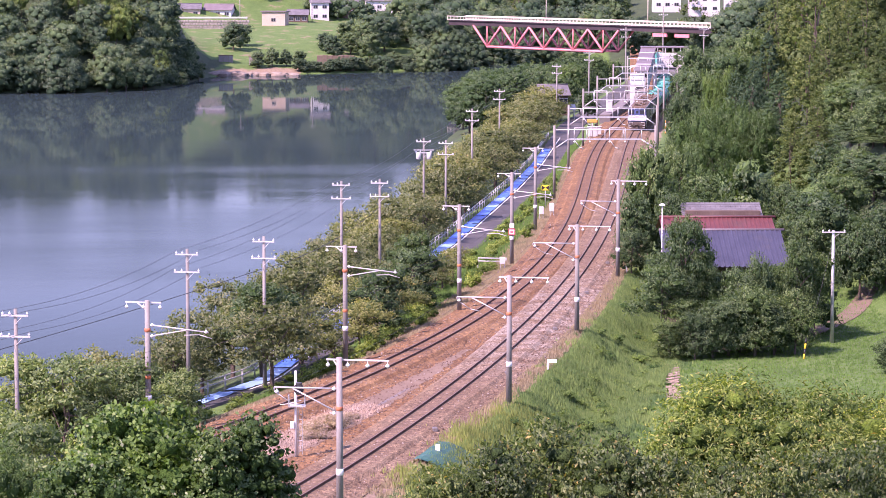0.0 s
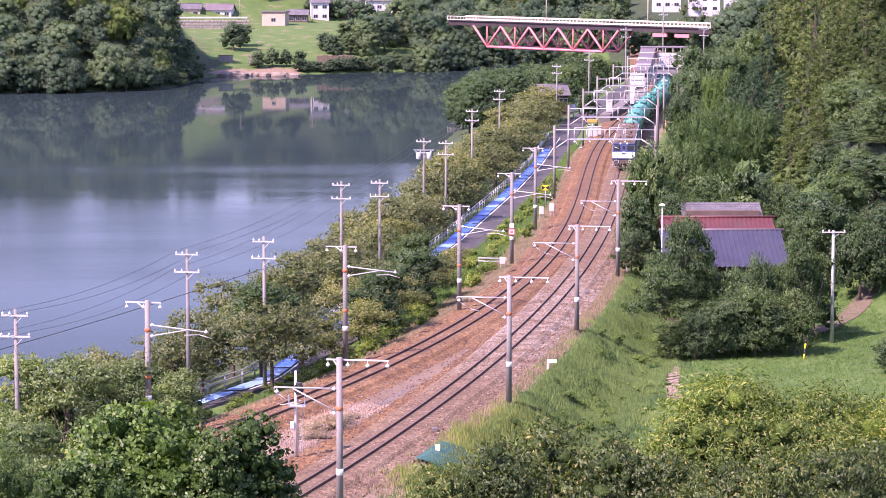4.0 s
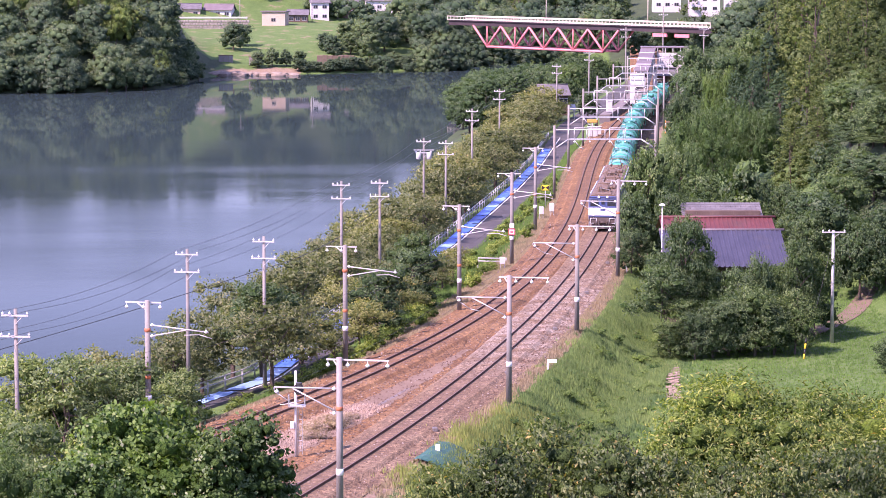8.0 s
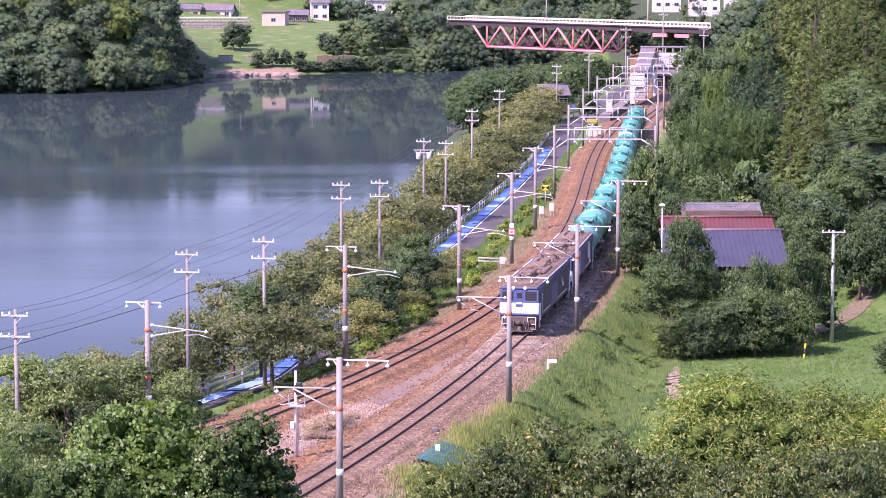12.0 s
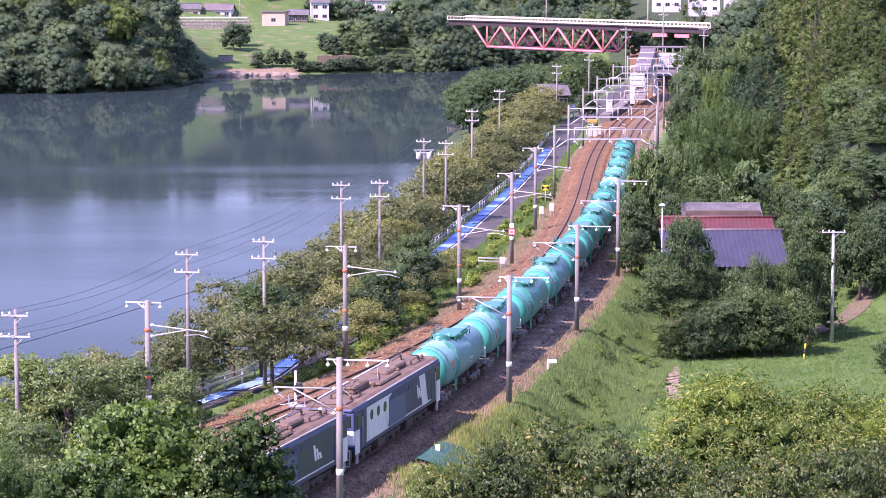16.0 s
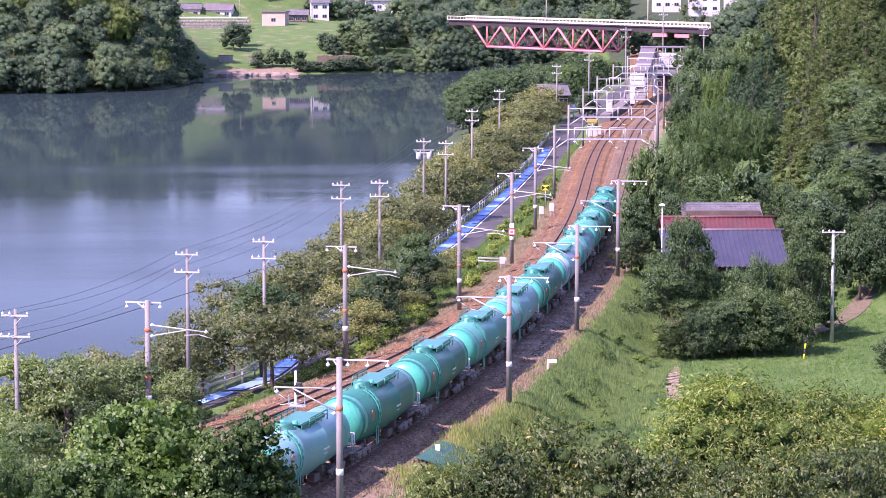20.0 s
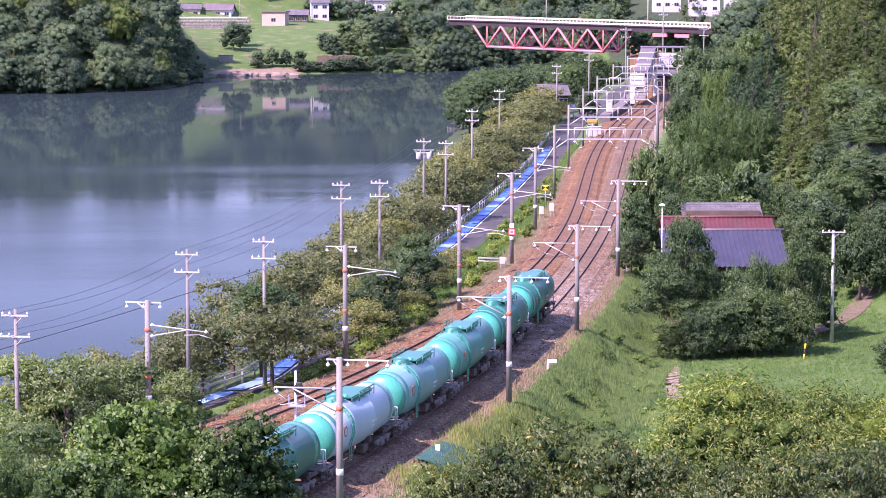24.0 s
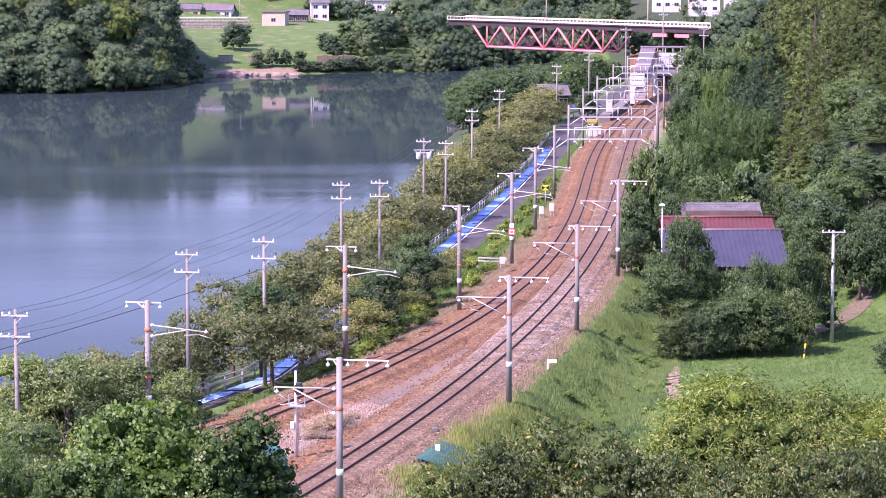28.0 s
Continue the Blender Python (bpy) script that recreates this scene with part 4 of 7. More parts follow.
        Shape().box((0, sg * (f + 0.08), 1.0), (2.6, 0.3, 0.6), cut=0.05).done("buffer_beam", M["underframe"], lo)
        Shape().add([(-1.2, sg * (f - 0.05), 0.8), (1.2, sg * (f - 0.05), 0.8), (1.0, sg * (f + 0.3), 0.2), (-1.0, sg * (f + 0.3), 0.2), (-1.0, sg * (f + 0.22), 0.2), (1.0, sg * (f + 0.22), 0.2), (1.2, sg * (f - 0.15), 0.8), (-1.2, sg * (f - 0.15), 0.8)], [(0, 1, 2, 3), (4, 5, 6, 7), (3, 2, 5, 4), (0, 3, 4, 7), (2, 1, 6, 5)]).done("snow_plough", M["underframe"], lo)
        coupler(lo, sg * 9.6, sg)
    for y in (-6.1, 0.0, 6.1):
        bogie(lo, y, 2.4, M["underframe"])
    for y in (-3.0, 3.0):
        for x in (-0.95, 0.95):
            Shape().box((x, y, 0.68), (0.6, 1.5, 0.55), cut=0.05).done("underfloor_box", M["underframe"], lo)
    return lo


LINE_Y = np.arange(-330.0, 800.0, 0.5)
LINE_X = right_x(LINE_Y)
LINE_S = np.concatenate([[0.0], np.cumsum(np.hypot(np.diff(LINE_X), np.diff(LINE_Y)))])
LINE_S = LINE_S - np.interp(60.0, LINE_Y, LINE_S)


def on_line(s):
    y = np.interp(s, LINE_S, LINE_Y)
    return Vector((float(right_x(y)), float(y), 0.0))


def front_at(t):
    """Where the train's nose is along the line: it slows a little at first."""
    return 363.7 - 19.34 * t + 0.0526 * t * t if t < 12 else 139.2 - 18.22 * (t - 12)


def vehicle_rows(offset, pivot):
    rows = []
    for k in range(57):
        t = k * 0.5
        s = front_at(t) + offset
        a, b = on_line(s - pivot), on_line(s + pivot)
        d = a - b
        c = (a + b) / 2
        rows.append((t, pose(c.x, c.y, c.z, 0, 0, math.degrees(math.atan2(-d.x, d.y)))))
    return rows


TINTS = ("faded", "faded", "teal", "faded", "green", "green", "teal", "faded", "green", "pale", "faded", "teal", "green", "green")
WORDS = {"pale": "chalky pale blue tank wagon on two bogies", "faded": "sun-bleached pale blue-green tank wagon on two bogies", "teal": "weathered teal tank wagon on two bogies", "green": "deep green tank wagon on two bogies"}
loco_a = locomotive(False)
loco_b = locomotive(True)
masters, train = {}, [(loco_a, 7.25, 6.1), (loco_b, 26.9, 6.1)]
for i, tint in enumerate(TINTS):
    if tint not in masters:
        masters[tint] = tank_car("tank_" + tint, WORDS[tint])
        car = masters[tint]
    else:
        car = copy_thing(masters[tint], pose(0, 0, 0))
    train.append((car, 37.2 + 13.57 * (i + 0.5), 4.3))


def motions():
    """The train rolls towards the camera and out of view."""
    for car, offset, pivot in train:
        walk(car, vehicle_rows(offset, pivot))
# ---- overhead line masts, portals, utility poles, wires ----
INSULATOR = Shape().lathe(((0.02, 0), (0.022, -0.14), (0.07, -0.17), (0.13, -0.24), (0.13, -0.3), (0.07, -0.34), (0.03, -0.4)), 8, 'Z').mesh("insulator")


def insulator(parent, x, z, y=0.0, tilt=0.0, k=0.85):
    o = link("insulator", INSULATOR, M["porcelain"], parent)
    o.matrix_local = pose(x, y, z, 0, tilt, 0) @ Matrix.Scale(k, 4)


def mast(x, y, h, turn, arm, top, band, label, drop=0.0):
    """A concrete mast; arm: reach of the bracket over the track (sign gives the side); top: reach of the feeder bar to both sides."""
    z0 = -0.45 - drop
    m = thing("catenary_mast", pose(x, y, z0, 0, 0, turn), label, "catenary mast", "masts along the line")
    H = h - z0
    Shape().tube((0, 0, -0.4), (0, 0, H), 0.19, 0.145, 14).done("pole", M["concrete_pole"], m)
    for z in band:
        Shape().lathe(((0.17, z), (0.185, z + 0.01), (0.185, z + 0.2), (0.17, z + 0.21)), 14, 'Z').done("band", M["rust_band"], m, "orange-red painted band")
    Shape().lathe(((0.18, 2.3), (0.2, 2.31), (0.2, 2.62), (0.18, 2.63)), 12, 'Z').done("tag_plate", M["porcelain"], m)
    b = Shape().box(((top[0] + top[1]) / 2, 0.2, H - 0.15), (top[1] - top[0], 0.075, 0.075))
    b.tube((top[0] * 0.5, 0.2, H - 0.15), (0, 0.15, H - 0.7), 0.035)
    b.done("feeder_bar", M["white_steel"], m)
    n = 3 if top[1] - top[0] > 2.4 else 2
    for i in range(n + 1):
        insulator(m, top[0] + 0.08 + (top[1] - top[0] - 0.16) * i / n, H - 0.2, 0.2)
    if arm:
        sg = 1 if arm > 0 else -1
        za = 6.25 - z0
        a = Shape()
        if sg < 0:
            a.tube((0, 0, za), (arm, 0, za), 0.045)
            a.tube((0, 0, za - 1.25), (arm * 0.72, 0, za - 0.03), 0.04)
            a.polyline([(arm, 0, za), (arm, 0, za - 0.2), (arm * 0.75, 0, za - 0.75), (arm * 0.55, 0, za - 0.9)], 0.025)
        else:
            a.tube((0.2, 0, za + 0.1), (arm, 0, za - 0.25), 0.04)
            a.tube((0.2, 0, za - 0.55), (arm * 0.72, 0, za - 0.1), 0.035)
            a.polyline([(arm * 0.6, 0, za - 0.45), (arm * 0.85, 0, za - 0.4), (arm * 1.05, 0, za - 0.6)], 0.025)
        a.done("bracket_arm", M["galvanised" if sg < 0 else "white_steel"], m, "grey steel cantilever bracket" if sg < 0 else "pale steel cantilever bracket")
        for z in ((za, za - 1.25) if sg < 0 else (za + 0.1, za - 0.55)):
            insulator(m, 0.5 * sg, z, 0, 90 * sg)
        insulator(m, arm * 0.96, za)
    return m


RIGHT_MASTS = ((-5.2, 130.0, 7.85), (4.2, 164.8, 7.7), (10.1, 196.0, 7.7), (15.4, 229.4, 8.2), (19.6, 263.0, 7.6))
for x, y, h in RIGHT_MASTS[:4]:
    mast(x, y, h, -9, -3.35, (-0.7, 2.5), (5.6,), "concrete catenary mast with steel bracket and feeder bar")
LEFT_MASTS = ((-17.3, 152.0, 7.8), (-6.8, 180.7, 7.85), (1.3, 207.4, 8.1), (6.3, 238.8, 8.05), (9.5, 268.7, 8.15))
for x, y, h in LEFT_MASTS:
    mast(x, y, h, -11, 3.7, (-1.4, 0.8), (3.6, 6.4), "concrete catenary mast with twin-tube bracket on the lake side")


def portal(y, xl, xr, zb):
    """A steel portal over both tracks with slanting knees and drop frames."""
    p = thing("catenary_portal", pose(0, 0, 0), "pale galvanised steel portal over the tracks", "catenary portal", "portals towards the station")
    for x in (xl, xr):
        Shape().tube((x, y, -0.6), (x, y, zb + 1.6), 0.17, 0.14, 10).done("post", M["concrete_pole"], p)
    w = xr - xl
    a = Shape()
    a.box(((xl + xr) / 2, y, zb), (w * 0.72, 0.17, 0.17))
    a.tube((xl + w * 0.14, y, zb), (xl, y, zb - 1.1), 0.08)
    a.tube((xr - w * 0.14, y, zb), (xr, y, zb - 1.1), 0.08)
    a.tube((xl, y, zb + 1.1), (xr, y, zb + 1.1), 0.055)
    for i in range(5):
        a.tube((xl + w * (0.14 + 0.18 * i), y, zb), (xl + w * (0.14 + 0.18 * i), y, zb + 1.1), 0.05)
    a.done("beam", M["galvanised"], p)
    for c in (float(left_x(y)), float(right_x(y))):
        f = Shape()
        f.polyline([(c - 0.9, y, zb), (c - 0.9, y, zb + 1.3), (c + 0.9, y, zb + 1.3), (c + 0.9, y, zb)], 0.055)
        f.polyline([(c - 0.9, y, zb - 0.05), (c - 0.3, y, zb - 0.9), (c + 0.2, y, zb - 1.1)], 0.05)
        f.done("drop_frame", M["white_steel"], p)
        insulator(p, c - 0.9, zb - 0.05, y)
        insulator(p, c + 0.9, zb - 0.05, y)


for y, xl, xr, zb in ((303, 12.9, 24.6, 6.5), (344, 16.5, 28.1, 6.5), (385, 20.6, 31.6, 6.5), (425, 25.0, 35.8, 6.5), (470, 30.5, 42.0, 6.5), (505, 35.5, 48.5, 6.6)):
    portal(y, xl, xr, zb)


def utility_pole(x, y, top, arms, base=-1.9, r=0.15, label="grey concrete utility pole with two crossarms", turn=0.0, mat="concrete_pole"):
    z0 = min(base, ground_at(x, y))
    p = thing("utility_pole", pose(x, y, z0, 0, 0, turn), label, "utility pole", "utility poles")
    H = top - z0
    Shape().tube((0, 0, -0.4), (0, 0, H), r, r * 0.65, 12).done("pole", M[mat], p)
    for dz, w in arms:
        b = Shape().box((0, -0.14, H - dz), (w, 0.08, 0.09))
        b.tube((w * 0.3, -0.12, H - dz), (0, -0.1, H - dz - 0.5), 0.02, n=5)
        b.done("crossarm", M["white_steel"], p)
        for sx in (-0.46, -0.2, 0.46):
            insulator(p, sx * w, H - dz + 0.26, -0.14, k=0.55)
    return p


POLES = ((-23.2, 141.0, 8.8), (-16.6, 169.0, 8.9), (-12.2, 177.5, 8.8), (-8.6, 221.0, 8.8), (-5.4, 223.0, 8.8), (-2.0, 272.0, 8.8), (3.6, 324.0, 8.8), (8.0, 371.0, 8.8), (19.6, 452.0, 8.8), (0.3, 275.0, 8.4))
for x, y, top in POLES:
    utility_pole(x, y, top, ((0.35, 1.5), (1.5, 1.7)), turn=-8)
tp = thing("transformer", pose(-2.0, 272.0, 7.0), "grey pole transformers clustered on a utility pole", "transformer")
for dx in (-0.55, 0.55):
    Shape().lathe(((0.2, -0.35), (0.25, -0.3), (0.25, 0.3), (0.1, 0.38)), 12, 'Z', (dx, -0.2, 0)).done("can", M["white_steel"], tp)
    Shape().box((dx, -0.2, 0.6), (1.0, 0.08, 0.08)).done("crossarm", M["white_steel"], tp)
for x, y, top in ((26.7, 480, 10.2), (33.4, 480, 14.4), (51.6, 520, 13.4), (45.2, 540, 17.0)):
    utility_pole(x, y, top, ((0.5, 2.0), (1.8, 1.8)), turn=-8)
for x, y, top in ((-66.2, 858, 15.5), (-43.2, 868, 15.5)):
    utility_pole(x, y, top, ((0.6, 1.8),), base=30.0, label="slim pale utility pole above the far meadow")
utility_pole(31.3, 209.0, 5.85, ((0.12, 1.9),), base=-3.3, r=0.17, label="pale steel utility pole with one crossarm on the field's edge", mat="galvanised", turn=4)


def wire(name, a, b, sag, r, label, group):
    c = bpy.data.curves.new(name, 'CURVE')
    c.dimensions = '3D'
    c.bevel_depth, c.bevel_resolution = r, 0
    sp = c.splines.new('POLY')
    n = 12
    sp.points.add(n)
    a, b = Vector(a), Vector(b)
    for i in range(n + 1):
        k = i / n
        p = a.lerp(b, k)
        sp.points[i].co = (p.x, p.y, p.z - sag * 4 * k * (1 - k), 1)
    c.materials.append(M["wire"])
    return tagged(new(name, c), label, "wire", group)


chain = [(-46, 100, 8.7), POLES[0], POLES[1], POLES[3], POLES[5], POLES[6], POLES[7], POLES[8]]
for a, b in zip(chain, chain[1:]):
    for dx, dz in ((-0.7, -0.1), (0.7, -0.1), (-0.8, -1.25), (0.8, -1.25)):
        wire("power_wire", (a[0] + dx, a[1], a[2] + dz), (b[0] + dx, b[1], b[2] + dz), 0.55, 0.011, "thin dark sagging power wire between utility poles", "power wires")
wire("telephone_cable", (-46, 100, 5.6), (-12.2, 177.5, 6.6), 0.7, 0.022, "dark sagging telephone cable between utility poles", "power wires")
wire("telephone_cable", (-12.2, 177.5, 6.6), (-5.4, 223.0, 6.4), 0.7, 0.022, "dark sagging telephone cable between utility poles", "power wires")
wire("stay_wire", (31.2, 209.0, 4.8), (28.0, 201.0, -3.2), 0.0, 0.014, "thin dark stay wire of a utility pole", "power wires")
for fx, pts in ((right_x, (100, 130, 164.8, 196, 229.4, 263, 303, 344, 385, 425, 470)), (left_x, (120, 152, 180.7, 207.4, 238.8, 268.7, 303, 344, 385, 425, 470))):
    for i, (a, b) in enumerate(zip(pts, pts[1:])):
        xa, xb = float(fx(a)), float(fx(b))
        wire("contact_wire", (xa, a, 5.15), (xb, b, 5.15), 0.0, 0.008, "thin copper contact wire over the track", "overhead wires")
        wire("messenger_wire", (xa, a, 6.05), (xb, b, 6.05), 0.5, 0.008, "thin messenger wire over the track", "overhead wires")
# ---- plants ----
def unit(v):
    return v / np.maximum(np.linalg.norm(v, axis=-1, keepdims=True), 1e-9)


G = (1 + math.sqrt(5)) / 2
TUFT = unit(np.array([(a, b * G, 0) for a in (-1, 1) for b in (-1, 1)] + [(0, a, b * G) for a in (-1, 1) for b in (-1, 1)] + [(a * G, 0, b) for a in (-1, 1) for b in (-1, 1)], dtype=float))


def shell(v, near):
    """Triangles between neighbouring points of a sphere."""
    d = np.linalg.norm(v[:, None] - v[None], axis=2)
    n, rows = len(v), []
    for i, j, k in ((i, j, k) for i in range(n) for j in range(i + 1, n) for k in range(j + 1, n)):
        if max(d[i, j], d[j, k], d[i, k]) < near:
            rows.append((i, j, k) if np.dot(np.cross(v[j] - v[i], v[k] - v[i]), v[i]) > 0 else (i, k, j))
    return np.array(rows)


TUFT_FACES = shell(TUFT, 1.2)


def finer(v, f):
    """Each triangle of a sphere split in four."""
    v, seen, rows = [tuple(p) for p in v], {}, []

    def middle(a, b):
        key = (min(a, b), max(a, b))
        if key not in seen:
            seen[key] = len(v)
            v.append(tuple(unit(np.array(v[a]) + np.array(v[b]))))
        return seen[key]
    for a, b, c in f:
        ab, bc, ca = middle(a, b), middle(b, c), middle(c, a)
        rows += [(a, ab, ca), (ab, b, bc), (ca, bc, c), (ab, bc, ca)]
    return np.array(v), np.array(rows)


FINE, FINE_FACES = finer(TUFT, TUFT_FACES)


def leaf_cloud(lobes, n, size, rng, aspect=0.6, droop=0.2, inner=0.05, up=0.25, ragged=0.3, loose=1.0, facing=0.8, mass=0.8, fine=True, soft=0.62):
    """Twigs of leaf blades strewn over the shells of overlapping lobes, and a lumpy closed mass of foliage inside each lobe.
    lobes: rows of x, y, z, rx, ry, rz. Returns points, triangles, normals and how many triangles the inner masses have.
    soft: how far a blade's shading follows its clump."""
    lobes = np.array(lobes, dtype=float)
    mid = lobes[:, :3].mean(0)
    area = (lobes[:, 3] * lobes[:, 4] + lobes[:, 3] * lobes[:, 5] + lobes[:, 4] * lobes[:, 5])
    per = 11
    nc = int(n / per)
    k = rng.choice(len(lobes), nc * 3, p=area / area.sum())
    d = unit(rng.normal(size=(len(k), 3)))
    low = d[:, 2] < -0.45
    d[low, 2] *= -1
    c, r = lobes[k, :3], lobes[k, 3:]
    rad = 1 + ragged * (rng.random(len(k)) - 0.45)
    deep = rng.random(len(k)) < inner
    rad[deep] *= 0.65
    p = c + d * r * rad[:, None]
    keep = np.ones(len(p), bool)
    for q in lobes:
        inside = (((p - q[:3]) / q[3:]) ** 2).sum(1) < 0.6
        keep &= ~inside | deep
    idx = np.nonzero(keep)[0][:nc]
    # each twig carries a handful of leaves
    p, d = np.repeat(p[idx], per, 0), np.repeat(d[idx], per, 0)
    m = len(p)
    p = p + rng.normal(size=(m, 3)) * size * loose * np.array((1.15, 1.15, 0.75)) + d * size * 0.4 * rng.random((m, 1))
    out_of = unit(unit(d) + 0.45 * unit(p - mid) + np.array((0, 0, 0.15)))
    nrm = unit(d * facing + rng.normal(size=(m, 3)) * (0.25 + 0.35 * loose) + np.array((0, 0, up)))
    nrm = nrm * np.where((nrm * out_of).sum(1, keepdims=True) < 0, -1, 1)
    t = unit(np.cross(nrm, rng.normal(size=(m, 3))))
    t[:, 2] -= droop
    t = unit(t)
    w = unit(np.cross(nrm, t))
    L = size * (0.65 + 0.7 * rng.random(m))[:, None]
    W = L * aspect * 0.5
    fold = unit(np.cross(t, w)) * L * 0.12
    v = np.stack([p - t * L * 0.5, p + w * W + fold, p + t * L * 0.5, p - w * W + fold], 1).reshape(-1, 3)
    i = np.arange(m)[:, None] * 4
    f = np.concatenate([i + np.array([0, 2, 1]), i + np.array([0, 3, 2])], 1).reshape(-1, 3)
    vn = np.repeat(unit(out_of * soft + nrm * (1 - soft)), 4, 0)
    ball, ball_faces = (FINE, FINE_FACES) if fine else (TUFT, TUFT_FACES)
    nb = len(ball)
    kv = np.concatenate([ball * (0.8 + 0.4 * rng.random((nb, 1))) * q[3:] * mass + q[:3] for q in lobes], 0)
    kn = np.concatenate([unit(ball + rng.normal(size=(nb, 3)) * 0.3 + 0.35 * unit(q[:3] - mid)) for q in lobes], 0)
    kf = np.concatenate([ball_faces + nb * i + len(v) for i in range(len(lobes))], 0)
    return np.concatenate([v, kv]), np.concatenate([f, kf]), np.concatenate([vn, kn]), len(kf)


def cloud_mesh(name, v, f, material, normals=None, solid=0):
    me = bpy.data.meshes.new(name)
    me.vertices.add(len(v))
    me.vertices.foreach_set("co", v.astype(np.float32).ravel())
    me.loops.add(len(f) * 3)
    me.loops.foreach_set("vertex_index", f.astype(np.int32).ravel())
    me.polygons.add(len(f))
    me.polygons.foreach_set("loop_start", np.arange(0, len(f) * 3, 3, dtype=np.int32))
    me.materials.append(material)
    if solid:
        me.materials.append(MASS[material.name])
        own = np.zeros(len(f), dtype=np.int32)
        own[-solid:] = 1
        me.polygons.foreach_set("material_index", own)
    me.update(calc_edges=True)
    if normals is not None:
        me.polygons.foreach_set("use_smooth", np.ones(len(f), dtype=bool))
        me.normals_split_custom_set_from_vertices(normals.astype(np.float32))
    return me


def limbs(name, h, r, targets, rng, lean=0.1):
    """A tapered trunk with limbs that reach into the lobes."""
    s = Shape()
    p = Vector((0, 0, -0.6))
    pts = [p]
    for i in range(1, 5):
        pts.append(Vector((rng.normal() * lean, rng.normal() * lean, h * i / 4)))
    for i in range(4):
        s.tube(pts[i], pts[i + 1], r * (1 - 0.2 * i) * (1.35 if i == 0 else 1), r * (1 - 0.2 * (i + 1)), 8, caps=False)
    for q in targets:
        a = pts[2].lerp(pts[4], rng.random())
        b = Vector(q[:3])
        m = a.lerp(b, 0.5) + Vector((0, 0, 0.25 * rng.random() * h * 0.2))
        s.tube(a, m, r * 0.42, r * 0.28, 6, caps=False).tube(m, b, r * 0.28, r * 0.08, 6, caps=False)
    me = s.mesh(name)
    me.materials.append(M["bark"])
    return me


def cover(rng, blobs, size, flat=0.75, low=-0.5):
    """Leafy clumps spread evenly over the outside of large rounded masses. blobs: rows of x, y, z, rx, ry, rz."""
    rows = []
    for x, y, z, rx, ry, rz in blobs:
        n = max(5, int(1.5 * (rx * ry + rx * rz + ry * rz) / (size * size)))
        for i in range(n):
            h = 1 - 2 * (i + 0.5) / n
            if h < low:
                continue
            a = i * 2.39996 + rng.random() * 0.9
            q = math.sqrt(1 - h * h)
            k = 0.68 + 0.3 * rng.random()
            s = size * (0.65 + 0.7 * rng.random())
            rows.append((x + rx * q * math.cos(a) * k, y + ry * q * math.sin(a) * k, z + rz * h * k, s, s, s * flat * (0.8 + 0.4 * rng.random())))
    return rows


def masses(rng, h, w, n, low, flat):
    """A crown's large masses: a core and n side masses."""
    rows = [(0, 0, h * 0.6, w * 0.55, w * 0.55, h * 0.34)]
    for i in range(n):
        a = 6.283 * (i + rng.random() * 0.7) / n
        z = h * (low + (0.8 - low) * rng.random())
        k = w * (0.32 + 0.2 * rng.random()) * (1.1 - 0.55 * max(0, z / h - 0.5))
        r = w * (0.34 + 0.14 * rng.random())
        rows.append((math.cos(a) * k, math.sin(a) * k, z, r, r, min(r * flat, h * 0.24)))
    return rows


def round_lobes(rng, h, w, n):
    """A spreading broadleaf crown of height h and half width w over a bare lower trunk."""
    return cover(rng, masses(rng, h, w, n, 0.42, 0.8), w * 0.23, 0.75)


def bushy_lobes(rng, h, w, n):
    """Foliage down to the ground."""
    return cover(rng, masses(rng, h, w, n, 0.2, 0.9) + [(0, 0, h * 0.28, w * 0.72, w * 0.72, h * 0.26)], w * 0.23, 0.8)


def tuft_lobes(rng, h, w, n):
    """A low bush of a few rounded tufts."""
    rows = []
    for i in range(n):
        a, k, q = i * 2.4, w * 0.6 * math.sqrt(rng.random()), w * (0.3 + 0.15 * rng.random())
        rows.append((math.cos(a) * k, math.sin(a) * k, h * (0.2 + 0.55 * rng.random()), q, q, q * 0.8))
    return rows


def clump_lobes(rng, h, w, n):
    """A dense tree of a wood, in coarser clumps."""
    return cover(rng, masses(rng, h, w, n, 0.2, 0.9) + [(0, 0, h * 0.28, w * 0.72, w * 0.72, h * 0.26)], w * 0.31, 0.8)


def dome_lobes(rng, h, w, n):
    """One closed dome hung with vines."""
    return cover(rng, [(0, 0, h * 0.46, w, w, h * 0.54), (w * 0.3, -w * 0.2, h * 0.6, w * 0.55, w * 0.5, h * 0.36), (-w * 0.35, 0, h * 0.55, w * 0.5, w * 0.5, h * 0.36)], w * 0.17, 0.85, -0.8)


def layered_lobes(rng, h, w, n):
    """A cherry: flat leafy sprays in layers with gaps between them."""
    rows = []
    for i in range(n):
        a, z = i * 2.4 + rng.random(), h * (0.4 + 0.52 * (i + rng.random()) / n)
        k = w * (0.62 - 0.75 * max(0.0, z / h - 0.55)) * (0.55 + 0.45 * rng.random())
        r = w * (0.3 + 0.16 * rng.random())
        rows.append((math.cos(a) * k, math.sin(a) * k, z, r, r, r * 0.34))
    return cover(rng, rows, w * 0.15, 0.5, -0.3)


